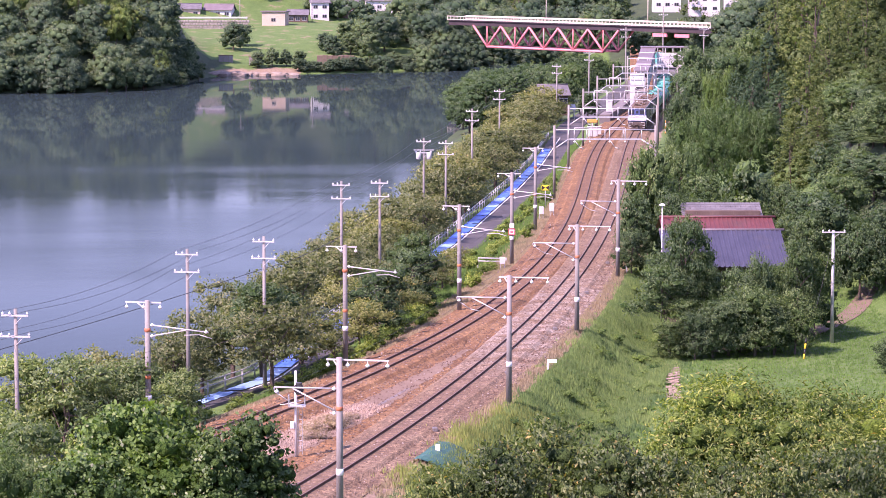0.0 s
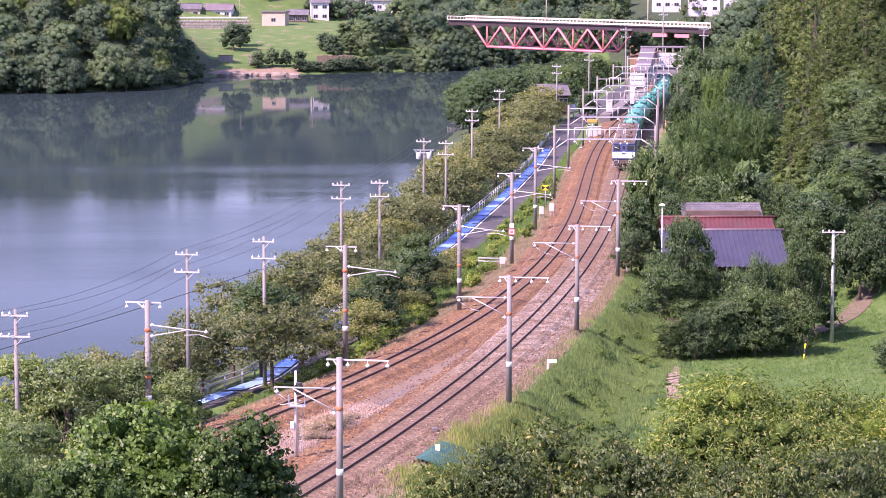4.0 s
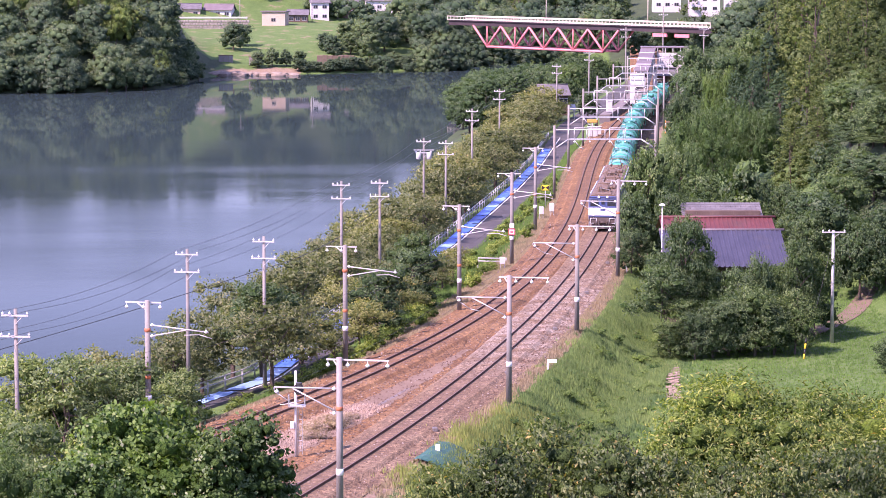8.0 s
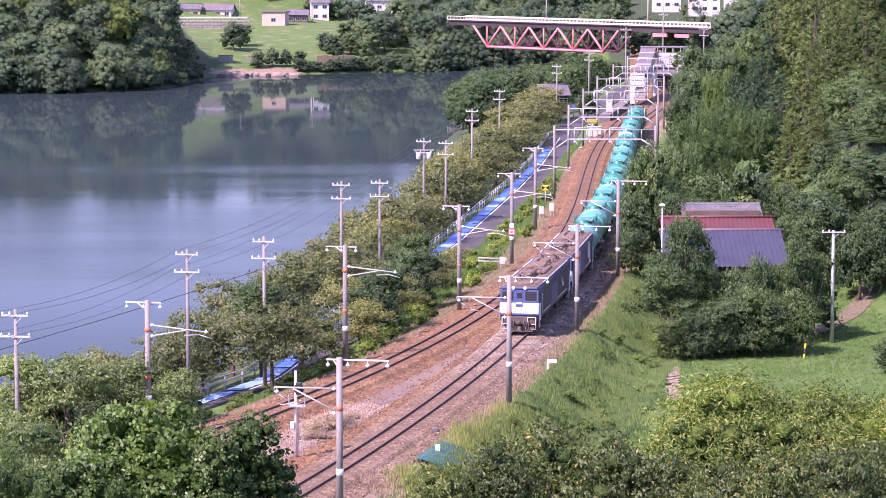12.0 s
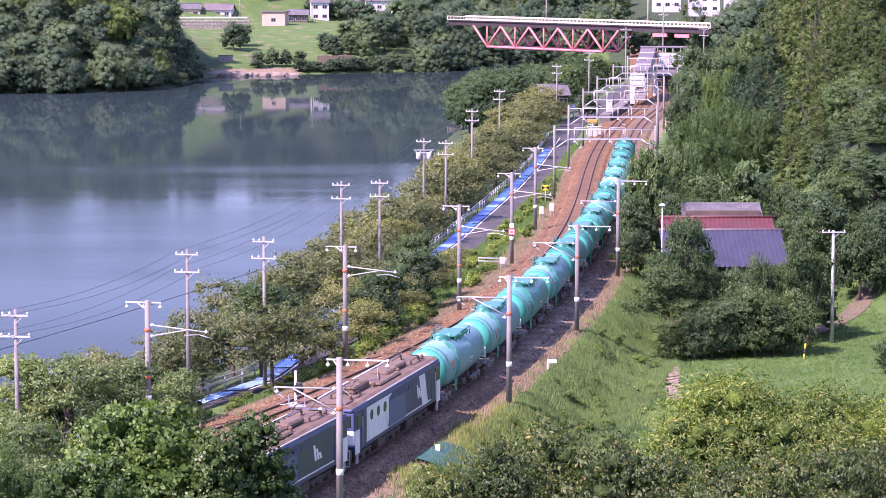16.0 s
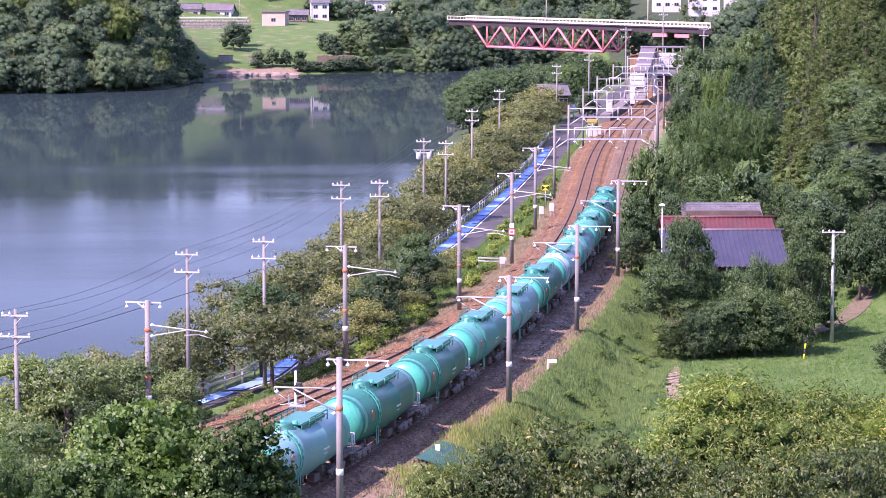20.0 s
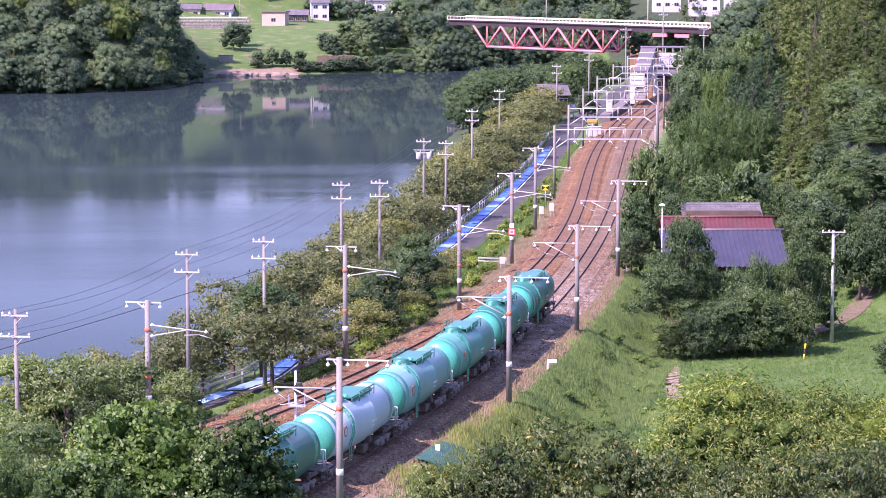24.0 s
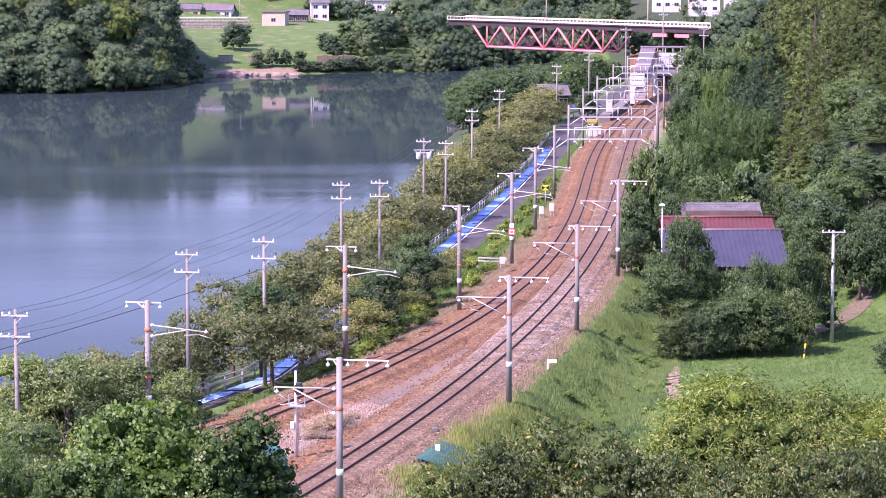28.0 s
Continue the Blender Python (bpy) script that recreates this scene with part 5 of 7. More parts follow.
def cone_lobes(rng, h, w, n):
    """A cedar: rounded tufts in whorls that narrow to a pointed top."""
    rows = []
    for i in range(n):
        q = (i + 0.5) / n
        z = h * (0.08 + 0.86 * q ** 0.85)
        lim = w * (1 - z / h) ** 0.7 + 0.2
        a = i * 2.4 + rng.random() * 0.8
        s = max(0.32, lim * (0.2 + 0.12 * rng.random()))
        k = max(lim - s * 0.7, 0.05) * (0.55 + 0.55 * rng.random())
        rows.append((math.cos(a) * k, math.sin(a) * k, z, s, s, s * (0.75 + 0.3 * rng.random())))
    rows.append((0, 0, h * 0.96, 0.3, 0.3, h * 0.05))
    return rows


def plume_lobes(rng, h, w, n):
    """Bamboo: arching plumes."""
    rows = []
    for i in range(n):
        a, k = rng.random() * 2 * math.pi, math.sqrt(rng.random()) * w
        z = h * (0.35 + 0.6 * rng.random())
        rows.append((math.cos(a) * k, math.sin(a) * k, z, w * 0.28, w * 0.28, h * (0.1 + 0.08 * rng.random())))
    return rows


KINDS = {}


def plant_kind(key, name, leafmat, lobes_of, h, w, nl, leaves, size, variants, trunk_r, label, category, **opts):
    forms = []
    for i in range(variants):
        rng = np.random.default_rng(sum(map(ord, key)) * 17 + i)
        lob = lobes_of(rng, h, w, nl)
        v, f, vn, solid = leaf_cloud(lob, leaves, size, rng, **opts)
        forms.append((limbs("trunk", h * 0.72, trunk_r, lob[::max(1, len(lob) // 7)][:7], rng), cloud_mesh("crown", v, f, M[leafmat], vn, solid)))
    KINDS[key] = (name, forms, label, category)


PICK = random.Random(5)


def plant(key, x, y, s=1.0, z=None, tall=1.0, form=None, group=""):
    name, forms, label, category = KINDS[key]
    if z is None:
        z = ground_at(x, y)
    t = thing(name, Matrix.LocRotScale((x, y, z - 0.15), Euler((0, 0, PICK.random() * 6.28)), (s, s, s * tall)), label, category, group or category + "s")
    tr, cr = forms[PICK.randrange(len(forms)) if form is None else form]
    link("trunk", tr, M["bark"], t)
    link("crown", cr, M["bark"], t)
    return t


def grove(label, key, places):
    """A far wood nobody could count, as one sheet of crowns."""
    vs, ns, leaf, mass, at = [], [], [], [], 0
    stock = []
    for trunk, crown in KINDS[key][1]:
        v = np.zeros(len(crown.vertices) * 3, dtype=np.float32)
        crown.vertices.foreach_get("co", v)
        f = np.zeros(len(crown.polygons) * 3, dtype=np.int32)
        crown.loops.foreach_get("vertex_index", f)
        own = np.zeros(len(crown.polygons), dtype=np.int32)
        crown.polygons.foreach_get("material_index", own)
        n = np.zeros(len(crown.loops) * 3, dtype=np.float32)
        crown.corner_normals.foreach_get("vector", n)
        per = np.zeros((len(crown.vertices), 3), dtype=np.float32)
        per[f] = n.reshape(-1, 3)
        f = f.reshape(-1, 3)
        stock.append((v.reshape(-1, 3), f[own == 0], f[own == 1], per))
    for x, y, s in places:
        v, f, g, n = stock[PICK.randrange(len(stock))]
        a = PICK.random() * 6.28
        turn = np.array(((math.cos(a), -math.sin(a), 0), (math.sin(a), math.cos(a), 0), (0, 0, 1)))
        vs.append(v @ turn.T * s + np.array((x, y, ground_at(x, y) - 0.15)))
        ns.append(n @ turn.T)
        leaf.append(f + at)
        mass.append(g + at)
        at += len(v)
    solid = sum(len(g) for g in mass)
    crown = KINDS[key][1][0][1]
    ob = new("far_wood", cloud_mesh("far_wood", np.concatenate(vs), np.concatenate(leaf + mass), crown.materials[0], np.concatenate(ns), solid))
    return tagged(ob, label, "wood", "", "stuff")


plant_kind("vine", "vine_covered_tree", "leaf_vine", dome_lobes, 9.6, 3.0, 0, 27000, 0.165, 1, 0.22, "broad tree overgrown with large-leaved green vines", "tree", aspect=0.75, droop=0.6, ragged=0.12, loose=0.7, mass=0.66, soft=0.45, fine=False)
plant_kind("ivy", "vine_covered_tree", "leaf_ivy", dome_lobes, 9.4, 1.5, 0, 10500, 0.135, 1, 0.18, "narrow dark tree overgrown with vines and brown dead leaves", "tree", aspect=0.7, droop=0.7, ragged=0.2, loose=0.7, mass=0.64, soft=0.45)
plant_kind("persimmon", "persimmon_tree", "leaf_persimmon", bushy_lobes, 8.0, 2.1, 6, 11000, 0.14, 3, 0.14, "leafy persimmon tree with drooping leaves and yellow fruit", "tree", aspect=0.42, droop=0.9, ragged=0.5, loose=0.9, mass=0.48, soft=0.4, fine=False)
plant_kind("chestnut", "chestnut_tree", "leaf_chestnut", bushy_lobes, 11.0, 2.9, 7, 14000, 0.165, 2, 0.2, "spreading light-green tree with yellowing leaf tips", "tree", aspect=0.34, droop=0.25, ragged=0.4, loose=1.1, mass=0.48, soft=0.5)
plant_kind("cherry", "cherry_tree", "leaf_cherry", layered_lobes, 6.5, 4.4, 8, 3200, 0.25, 3, 0.2, "olive-green cherry tree on the lake bank", "tree", aspect=0.5, droop=0.4, ragged=0.55, mass=0.5, fine=False)
plant_kind("broad", "broadleaf_tree", "leaf_broad", bushy_lobes, 9.0, 4.2, 7, 4200, 0.26, 3, 0.18, "dark green broadleaf tree", "tree", facing=1.2, aspect=0.6, ragged=0.3, loose=0.9, mass=0.5, fine=False)
plant_kind("laurel", "evergreen_tree", "leaf_broad", bushy_lobes, 7.0, 3.4, 6, 5000, 0.24, 2, 0.16, "dense dark evergreen garden tree", "tree", facing=1.2, aspect=0.45, droop=0.1, mass=0.5, fine=False)
plant_kind("garden", "garden_tree", "leaf_garden", layered_lobes, 7.6, 3.4, 9, 4000, 0.24, 2, 0.14, "loose mid-green garden tree with feathery sprays", "tree", aspect=0.4, droop=0.45, ragged=0.55, mass=0.56)
plant_kind("yard", "garden_tree", "leaf_yard", layered_lobes, 7.6, 3.2, 10, 5000, 0.23, 2, 0.14, "dark green garden tree beside the shed", "tree", aspect=0.42, droop=0.4, ragged=0.5, mass=0.60)
plant_kind("cedar", "cedar_tree", "leaf_cedar", cone_lobes, 22.0, 4.4, 150, 6500, 0.28, 3, 0.15, "tall pointed green cedar on the hillside", "tree", facing=1.2, aspect=0.5, droop=0.5, up=0.3, ragged=0.35, loose=0.8, mass=0.5, fine=False)
plant_kind("cypress", "cypress_tree", "leaf_cypress", cone_lobes, 13.0, 3.2, 110, 4600, 0.22, 2, 0.1, "dark blue-green conifer with drooping sprays", "tree", facing=1.2, aspect=0.4, droop=0.9, up=0.3, ragged=0.35, loose=0.8, mass=0.6, fine=False)
plant_kind("hill", "hillside_tree", "leaf_broad", round_lobes, 11.0, 4.6, 8, 4200, 0.26, 2, 0.18, "tall dark green broadleaf tree on the hillside", "tree", facing=1.2, aspect=0.6, ragged=0.3, loose=0.9, mass=0.52, fine=False)
plant_kind("bamboo", "bamboo_clump", "leaf_bamboo", plume_lobes, 9.0, 4.0, 40, 6000, 0.34, 2, 0.08, "feathery light-green bamboo clump", "bamboo", aspect=0.2, droop=0.9, ragged=0.5, mass=0.45)
plant_kind("figtree", "garden_tree", "leaf_fig", bushy_lobes, 6.0, 2.6, 5, 2200, 0.34, 1, 0.12, "garden tree with very large pale green leaves", "tree", aspect=0.7, droop=0.5, ragged=0.4, mass=0.62)
plant_kind("weed", "weed_clump", "weed_light", tuft_lobes, 1.3, 1.1, 8, 520, 0.13, 3, 0.02, "tall leafy light-green weeds on the railway bank", "weed", aspect=0.4, droop=0.5, ragged=0.5, mass=0.55, fine=False)
plant_kind("weed_dark", "weed_clump", "weed_dark", tuft_lobes, 1.2, 1.1, 8, 520, 0.13, 2, 0.02, "tall leafy dark-green weeds on the railway bank", "weed", aspect=0.4, droop=0.5, ragged=0.5, mass=0.55, fine=False)
plant_kind("weed_yellow", "weed_clump", "weed_yellow", tuft_lobes, 1.4, 1.1, 8, 520, 0.13, 2, 0.02, "tall leafy yellow-green weeds at the bank's foot", "weed", aspect=0.4, droop=0.5, ragged=0.5, mass=0.55, fine=False)
plant_kind("straw", "straw_heap", "straw", tuft_lobes, 0.9, 1.1, 9, 1300, 0.16, 2, 0.02, "heap of dry cut straw between the tracks", "straw", aspect=0.2, droop=0.6, ragged=0.3, mass=0.7, fine=False)
plant_kind("shrub", "shrub", "leaf_bright", tuft_lobes, 2.6, 1.9, 9, 420, 0.26, 2, 0.05, "low bright-green bush on the bank", "bush", aspect=0.5, droop=0.2, mass=0.68, fine=False)
plant_kind("far", "wood_tree", "leaf_far", clump_lobes, 12.0, 5.6, 5, 1500, 0.42, 4, 0.3, "dark green tree in the wood across the lake", "tree", facing=1.2, aspect=0.7, ragged=0.3, loose=0.9, mass=0.68, fine=False)
plant_kind("far_bright", "bamboo_clump", "leaf_grove", plume_lobes, 14.0, 4.6, 30, 900, 0.7, 2, 0.2, "light green bamboo in the wood across the lake", "bamboo", aspect=0.35, droop=0.7, ragged=0.4, mass=0.62, fine=False)
plant_kind("far_cedar", "cedar_tree", "leaf_cedar", cone_lobes, 20.0, 4.2, 44, 600, 0.6, 2, 0.3, "distant dark cedar on the far hill", "tree", aspect=0.6, droop=0.3, ragged=0.3, mass=0.66, fine=False)

rnd = random.Random(11)
# foreground, on the slope below the camera
plant("vine", -9.7, 86.0, 1.0)
plant("ivy", -6.3, 86.0, 1.0)
plant("ivy", -7.5, 84.4, 0.92)
plant("vine", -11.2, 83.0, 0.78)
for x, y, s in ((-21.6, 148, 1.05), (-18.9, 152, 0.95), (-24.2, 150, 1.0), (-16.2, 158, 0.7)):
    plant("garden", x, y, s, z=-2.6)
for x, y, s in ((-17.8, 113, 0.72), (-19.6, 116, 0.85), (-16.4, 110, 0.5), (-20.5, 121, 0.8), (-15.2, 112, 0.36), (-16.6, 117, 0.72)):
    plant("garden", x, y, s * 1.2)
plant("yard", -12.6, 181.0, 1.12, z=-1.6, tall=0.85)
for y in np.arange(166, 193, 2.2):
    plant("shrub", float(road_x(y)) + 3.0 + rnd.random() * 1.2, y, rnd.uniform(0.25, 0.5), tall=0.8)
plant("cherry", -10.2, 187.0, 0.7, z=-1.6)
plant("cherry", -11.6, 175.0, 0.92, z=-1.5, form=1)
plant("cherry", -9.6, 179.0, 0.72, z=-1.3, form=2)
for x, y, s in ((-0.2, 86, 0.96), (1.6, 88, 1.1), (3.7, 90, 1.21), (5.8, 89, 1.16), (7.5, 88, 1.1), (9.1, 86, 1.0), (11.0, 84, 1.0), (13.2, 86, 1.04), (15.2, 87, 1.1), (2.6, 84, 0.78), (5.0, 84, 0.82), (7.2, 83, 0.8), (0.6, 83, 0.7), (9.6, 82, 0.76), (12.4, 81, 0.8)):
    plant("persimmon", x, y, s)
for x, y, s in ((10.6, 98, 1.14), (14.2, 100, 1.16), (12.4, 101, 1.2), (9.4, 95, 0.98), (16.0, 97, 1.06), (12.4, 95, 1.0), (17.0, 101, 1.1), (14.6, 95, 0.96)):
    plant("chestnut", x, y, s)
plant("bamboo", -18.6, 108, 0.55, z=-0.5)
plant("bamboo", -14.2, 80, 0.42, z=9.0)
# trees on the lake bank
for y in np.arange(150, 470, 7.8):
    ro = float(road_x(y))
    for k in range(2):
        x = ro - 2.8 - 4.2 * k + rnd.uniform(-1, 1)
        plant("cherry", x, y + rnd.uniform(-2, 2), rnd.uniform(0.72, 1.2) * (0.78 if y < 200 else 1.0), z=max(ground_at(x, y), -6.5))
for y, dx, s in ((186, 4.4, 0.55), (190, 5.4, 0.8), (197, 5.6, 0.82), (204, 5.8, 0.85), (211, 6.0, 0.8), (218, 6.2, 0.82), (226, 6.0, 0.72), (234, 5.8, 0.6), (200, 3.0, 0.95), (214, 3.0, 0.9), (229, 2.6, 0.75)):
    plant("broad" if y % 2 else "cherry", float(road_x(y)) + dx, y, s * 0.8)
for y in np.arange(176, 330, 3.0):
    lx, ro = float(left_x(y)), float(road_x(y))
    plant("shrub", ro + 4.8 + rnd.random() * max(lx - ro - 8.5, 0.5), y + rnd.uniform(-1, 1), rnd.uniform(0.35, 0.62), form=int(y) % 2)
for x, y, s in ((6, 545, 1.15), (13, 530, 1.2), (20, 515, 1.05), (9, 560, 1.1), (17, 548, 1.1), (4, 520, 1.1), (26, 540, 0.95), (14, 505, 1.1), (22, 490, 0.9), (8, 495, 1.15), (10, 515, 1.2), (5, 500, 1.0)):
    plant("broad", x, y, s)
for x, y, s in ((24, 575, 0.9), (30, 585, 1.0), (18, 580, 1.0), (34, 600, 0.9), (28, 610, 1.0), (36, 620, 0.95), (22, 600, 1.0), (40, 635, 0.9), (30, 560, 0.8), (26, 470, 0.55), (12, 590, 0.9)):
    plant("broad", x, y, s)
for x, y, s, k in ((-22.5, 151, 0.5, "broad"), (-20.6, 156, 0.5, "broad"), (-24.5, 147, 0.5, "broad"), (-18.6, 161, 0.45, "broad"), (-16.6, 165, 0.36, "broad")):
    plant(k, x, y, s)
# round the shed
for x, y, s, t in ((17.4, 204, 0.94, 1.0), (18.7, 203, 0.72, 0.9), (19.2, 206, 0.72, 1.95), (20.6, 207, 0.6, 1.6), (28.4, 208, 0.6, 2.0), (30.0, 210, 0.66, 1.5), (26.2, 204.5, 0.5, 1.15), (22.0, 209, 0.7, 1.2), (24.0, 210, 0.7, 1.2), (26.6, 210, 0.7, 1.25), (18.0, 209, 0.7, 1.5), (20.0, 210, 0.6, 1.35), (19.7, 212, 0.66, 2.1), (21.4, 213, 0.5, 2.0)):
    plant("yard", x, y, s, tall=t)
for x, y, s, t in ((17.6, 201.5, 0.46, 1.0), (19.6, 201.5, 0.52, 1.1), (21.0, 202, 0.6, 1.15), (27.6, 203.5, 0.6, 1.25), (23.4, 205, 0.66, 1.45), (22.4, 203, 0.72, 1.0), (24.4, 203, 0.78, 1.04), (26.0, 203.5, 0.62, 1.0), (25.1, 206, 0.52, 2.1)):
    plant("laurel", x, y, s, tall=t)
plant("broad", 34.5, 236, 0.9)
plant("laurel", 30.0, 214, 0.85)
plant("laurel", 33.6, 194, 0.45)
plant("shrub", 32.2, 182, 0.8)
plant("figtree", 28.2, 243, 0.95)
# right-hand hill
for k, x, y, s, t in (("broad", 19.4, 246, 0.66, 1.83), ("broad", 17.8, 239, 0.52, 1.50), ("laurel", 21.0, 240, 0.70, 1.43), ("laurel", 16.8, 232, 0.50, 1.21), ("broad", 20.8, 252, 0.52, 1.63), ("bamboo", 29.0, 300, 0.74, 1.41),
                      ("bamboo", 33.4, 306, 0.86, 1.23), ("bamboo", 35.3, 300, 0.68, 1.34), ("bamboo", 29.7, 288, 0.68, 1.26), ("figtree", 28.3, 246, 0.94, 1.48), ("laurel", 30.6, 252, 0.66, 1.3), ("laurel", 26.4, 250, 0.5, 1.3), ("laurel", 23.6, 243, 0.77, 1.10), ("broad", 26.5, 262, 0.62, 1.11),
                      ("laurel", 24.1, 268, 0.61, 1.98), ("cypress", 39.3, 332, 0.98, 1.04), ("cypress", 41.4, 322, 1.00, 0.75), ("cypress", 38.5, 345, 0.98, 0.94), ("cypress", 43.3, 350, 1.13, 0.99), ("cypress", 38.0, 300, 0.81, 0.58),
                      ("cedar", 39.7, 286, 0.81, 0.88), ("cedar", 36.2, 272, 0.59, 0.73), ("cedar", 43.7, 297, 0.76, 0.92), ("cedar", 38.3, 268, 0.60, 0.75), ("cedar", 45.4, 282, 0.86, 0.95), ("cedar", 46.4, 300, 0.73, 0.87),
                      ("cedar", 46.0, 272, 0.69, 0.76), ("broad", 36.5, 242, 0.82, 1.05), ("broad", 40.8, 248, 0.89, 0.59), ("laurel", 33.2, 234, 0.71, 1.29), ("laurel", 36.6, 229, 0.81, 1.26), ("broad", 39.2, 230, 0.66, 1.29),
                      ("broad", 33.3, 244, 0.50, 1.32), ("broad", 38.6, 400, 0.90, 1.38), ("broad", 44.4, 412, 1.10, 1.17), ("bamboo", 39.8, 380, 0.53, 2.05), ("laurel", 33.7, 372, 0.75, 1.67), ("hill", 50.4, 430, 1.01, 1.32),
                      ("hill", 42.7, 450, 0.93, 1.32), ("hill", 58.2, 440, 1.03, 1.15), ("broad", 29.3, 330, 0.44, 1.81), ("laurel", 26.0, 300, 0.34, 2.86),
                      ("hill", 41.9, 264, 0.77, 0.44), ("hill", 43.5, 258, 0.73, 0.22), ("broad", 38.0, 254, 0.65, 1.04), ("broad", 32.3, 247, 0.46, 1.49), ("laurel", 31.8, 240, 0.46, 1.48), ("broad", 38.7, 250, 0.64, 1.04)):
    plant(k, x, y, s, tall=t)
for i in range(26):
    y = 256 + 2.4 * i
    x = 41.5 + 0.03 * (y - 250) + rnd.random() * 10
    plant("broad" if i % 3 else "laurel", x, y, rnd.uniform(0.6, 0.85))
for i in range(64):
    y = rnd.uniform(335, 600)
    x = float(np.interp(y, (225, 260, 330, 430, 560, 640), (39, 38, 41, 55, 78, 100))) + rnd.random() ** 1.5 * (17 + 0.03 * y)
    k = "cedar" if rnd.random() < 0.6 and y < 420 else "hill" if rnd.random() < 0.6 else "far_cedar"
    plant(k, x, y, rnd.uniform(0.85, 1.15) * (1.1 if k == "hill" else 1))
for y in [q for q in np.arange(330, 640, 9) if not 395 < q < 440]:
    x = float(right_x(y)) + 9 + rnd.random() * 8
    plant("broad", x, y, rnd.uniform(0.5, 0.8))
# the wood on the headland across the lake
for i in range(112):
    x = -73.0 - rnd.random() * 52
    y = float(np.interp(x, (-200, -90, -75, -70), (640, 661, 675, 697))) + rnd.random() ** 1.5 * 70
    plant("far" if rnd.random() < 0.3 or y < 684 else "far_bright", x, y, rnd.uniform(0.55, 1.0) * (0.7 if x > -80 else 1))
for x, y, s in ((-73.6, 702, 0.55), (-74.6, 706, 0.8), (-76.6, 704, 1.0), (-78.6, 708, 1.2), (-77.6, 716, 1.25), (-80.6, 700, 1.1), (-75.6, 712, 0.95), (-81.6, 712, 1.3), (-74.0, 697, 0.4), (-77.0, 694, 0.7), (-72.4, 701, 0.42), (-71.8, 706, 0.5), (-73.0, 710, 0.75), (-72.6, 695, 0.3), (-69.8, 712, 0.5), (-70.5, 704, 0.45), (-68.8, 720, 0.5), (-71.5, 716, 0.7), (-69.6, 699, 0.32), (-67.8, 727, 0.4), (-72.0, 722, 0.8), (-68.8, 716, 0.36), (-70.6, 728, 0.5), (-71.5, 735, 0.6)):
    plant("far", x, y, s)
grove("dark green wood of many trees on the far shore hill", "far", [(-160 + 2.3 * i, 884 + 0.5 * i + 22 * rnd.random(), rnd.uniform(0.6, 0.85)) for i in range(40)])
for i in range(34):
    x = -112 + 1.28 * i
    plant("far", x, float(np.interp(x, (-200, -90, -75, -69), (640, 662, 676, 698))) + 1.5 + rnd.random() * 2, rnd.uniform(0.22, 0.42), tall=0.9)
for i in range(26):
    plant("far", -77.0 - rnd.random() * 10, rnd.uniform(690, 760), rnd.uniform(0.5, 0.7))
# far bank and hills
for x, y, s in ((73, 668, 1.05), (77, 676, 1.1), (81, 690, 1.2), (76, 655, 0.9), (84, 672, 1.1), (72, 690, 0.9), (10, 812, 0.9), (16, 828, 1.0), (24, 834, 1.0), (32, 842, 1.0), (40, 846, 1.0), (-17, 772, 0.6), (-10, 776, 0.42), (-5, 780, 0.85), (0, 784, 0.9), (4, 790, 0.9), (-1, 776, 0.6)):
    plant("far", x, y, s)
for x, y, s in ((-63, 790, 0.75), (-61, 800, 0.55), (-54, 764, 0.45), (-50, 768, 0.5), (-46, 770, 0.45), (-42, 772, 0.4), (-33, 790, 0.62), (-28, 796, 0.6), (-24, 798, 0.9), (-20, 804, 1.0), (-18, 806, 1.0), (-5, 806, 1.1), (-14, 826, 1.3), (-3, 818, 1.2), (3, 830, 1.1), (10, 846, 1.2), (18, 858, 1.2), (26, 866, 1.2), (34, 872, 1.2), (42, 872, 1.2), (50, 862, 1.1), (-36, 800, 0.5), (-30, 812, 0.6), (-26, 822, 1.1), (-18, 818, 1.0), (-8, 832, 1.2), (6, 850, 1.3), (14, 868, 1.3), (30, 880, 1.3), (-22, 790, 0.7), (-7, 796, 0.6), (-1, 802, 0.8), (5, 815, 0.8), (22, 846, 0.9), (34, 856, 0.9), (45, 856, 0.9), (54, 848, 1.0), (60, 832, 1.0), (58, 722, 0.75), (54, 716, 0.6), (62, 700, 0.8), (66, 716, 0.9), (60, 735, 0.9), (68, 690, 0.6)):
    plant("far", x, y, s)
for i in range(60):
    x = rnd.uniform(-110, 130)
    y = rnd.uniform(906, 935) if x < 62 else rnd.uniform(700, 900)
    if x > 62 and (x < 96 and y < 860):
        continue
    plant("far" if rnd.random() < 0.6 else "far_cedar", x, y, rnd.uniform(0.9, 1.3))
grove("dense dark green wood along the far hill", "far", [(-125 + 1.6 * i, 930 + 50 * rnd.random(), rnd.uniform(0.45, 0.7)) for i in range(120)])
for i in range(34):
    x = -42 + 1.5 * i
    y = float(np.interp(x, (-58, -30, 0, 14), (752, 764, 790, 830))) + 3
    plant("far", x, y + rnd.uniform(0, 3), rnd.uniform(0.3, 0.5), tall=0.8)
for i in range(20):
    x = rnd.uniform(-75, 60)
    plant("far", x, rnd.uniform(880, 912) + 0.1 * x, rnd.uniform(0.6, 0.9))


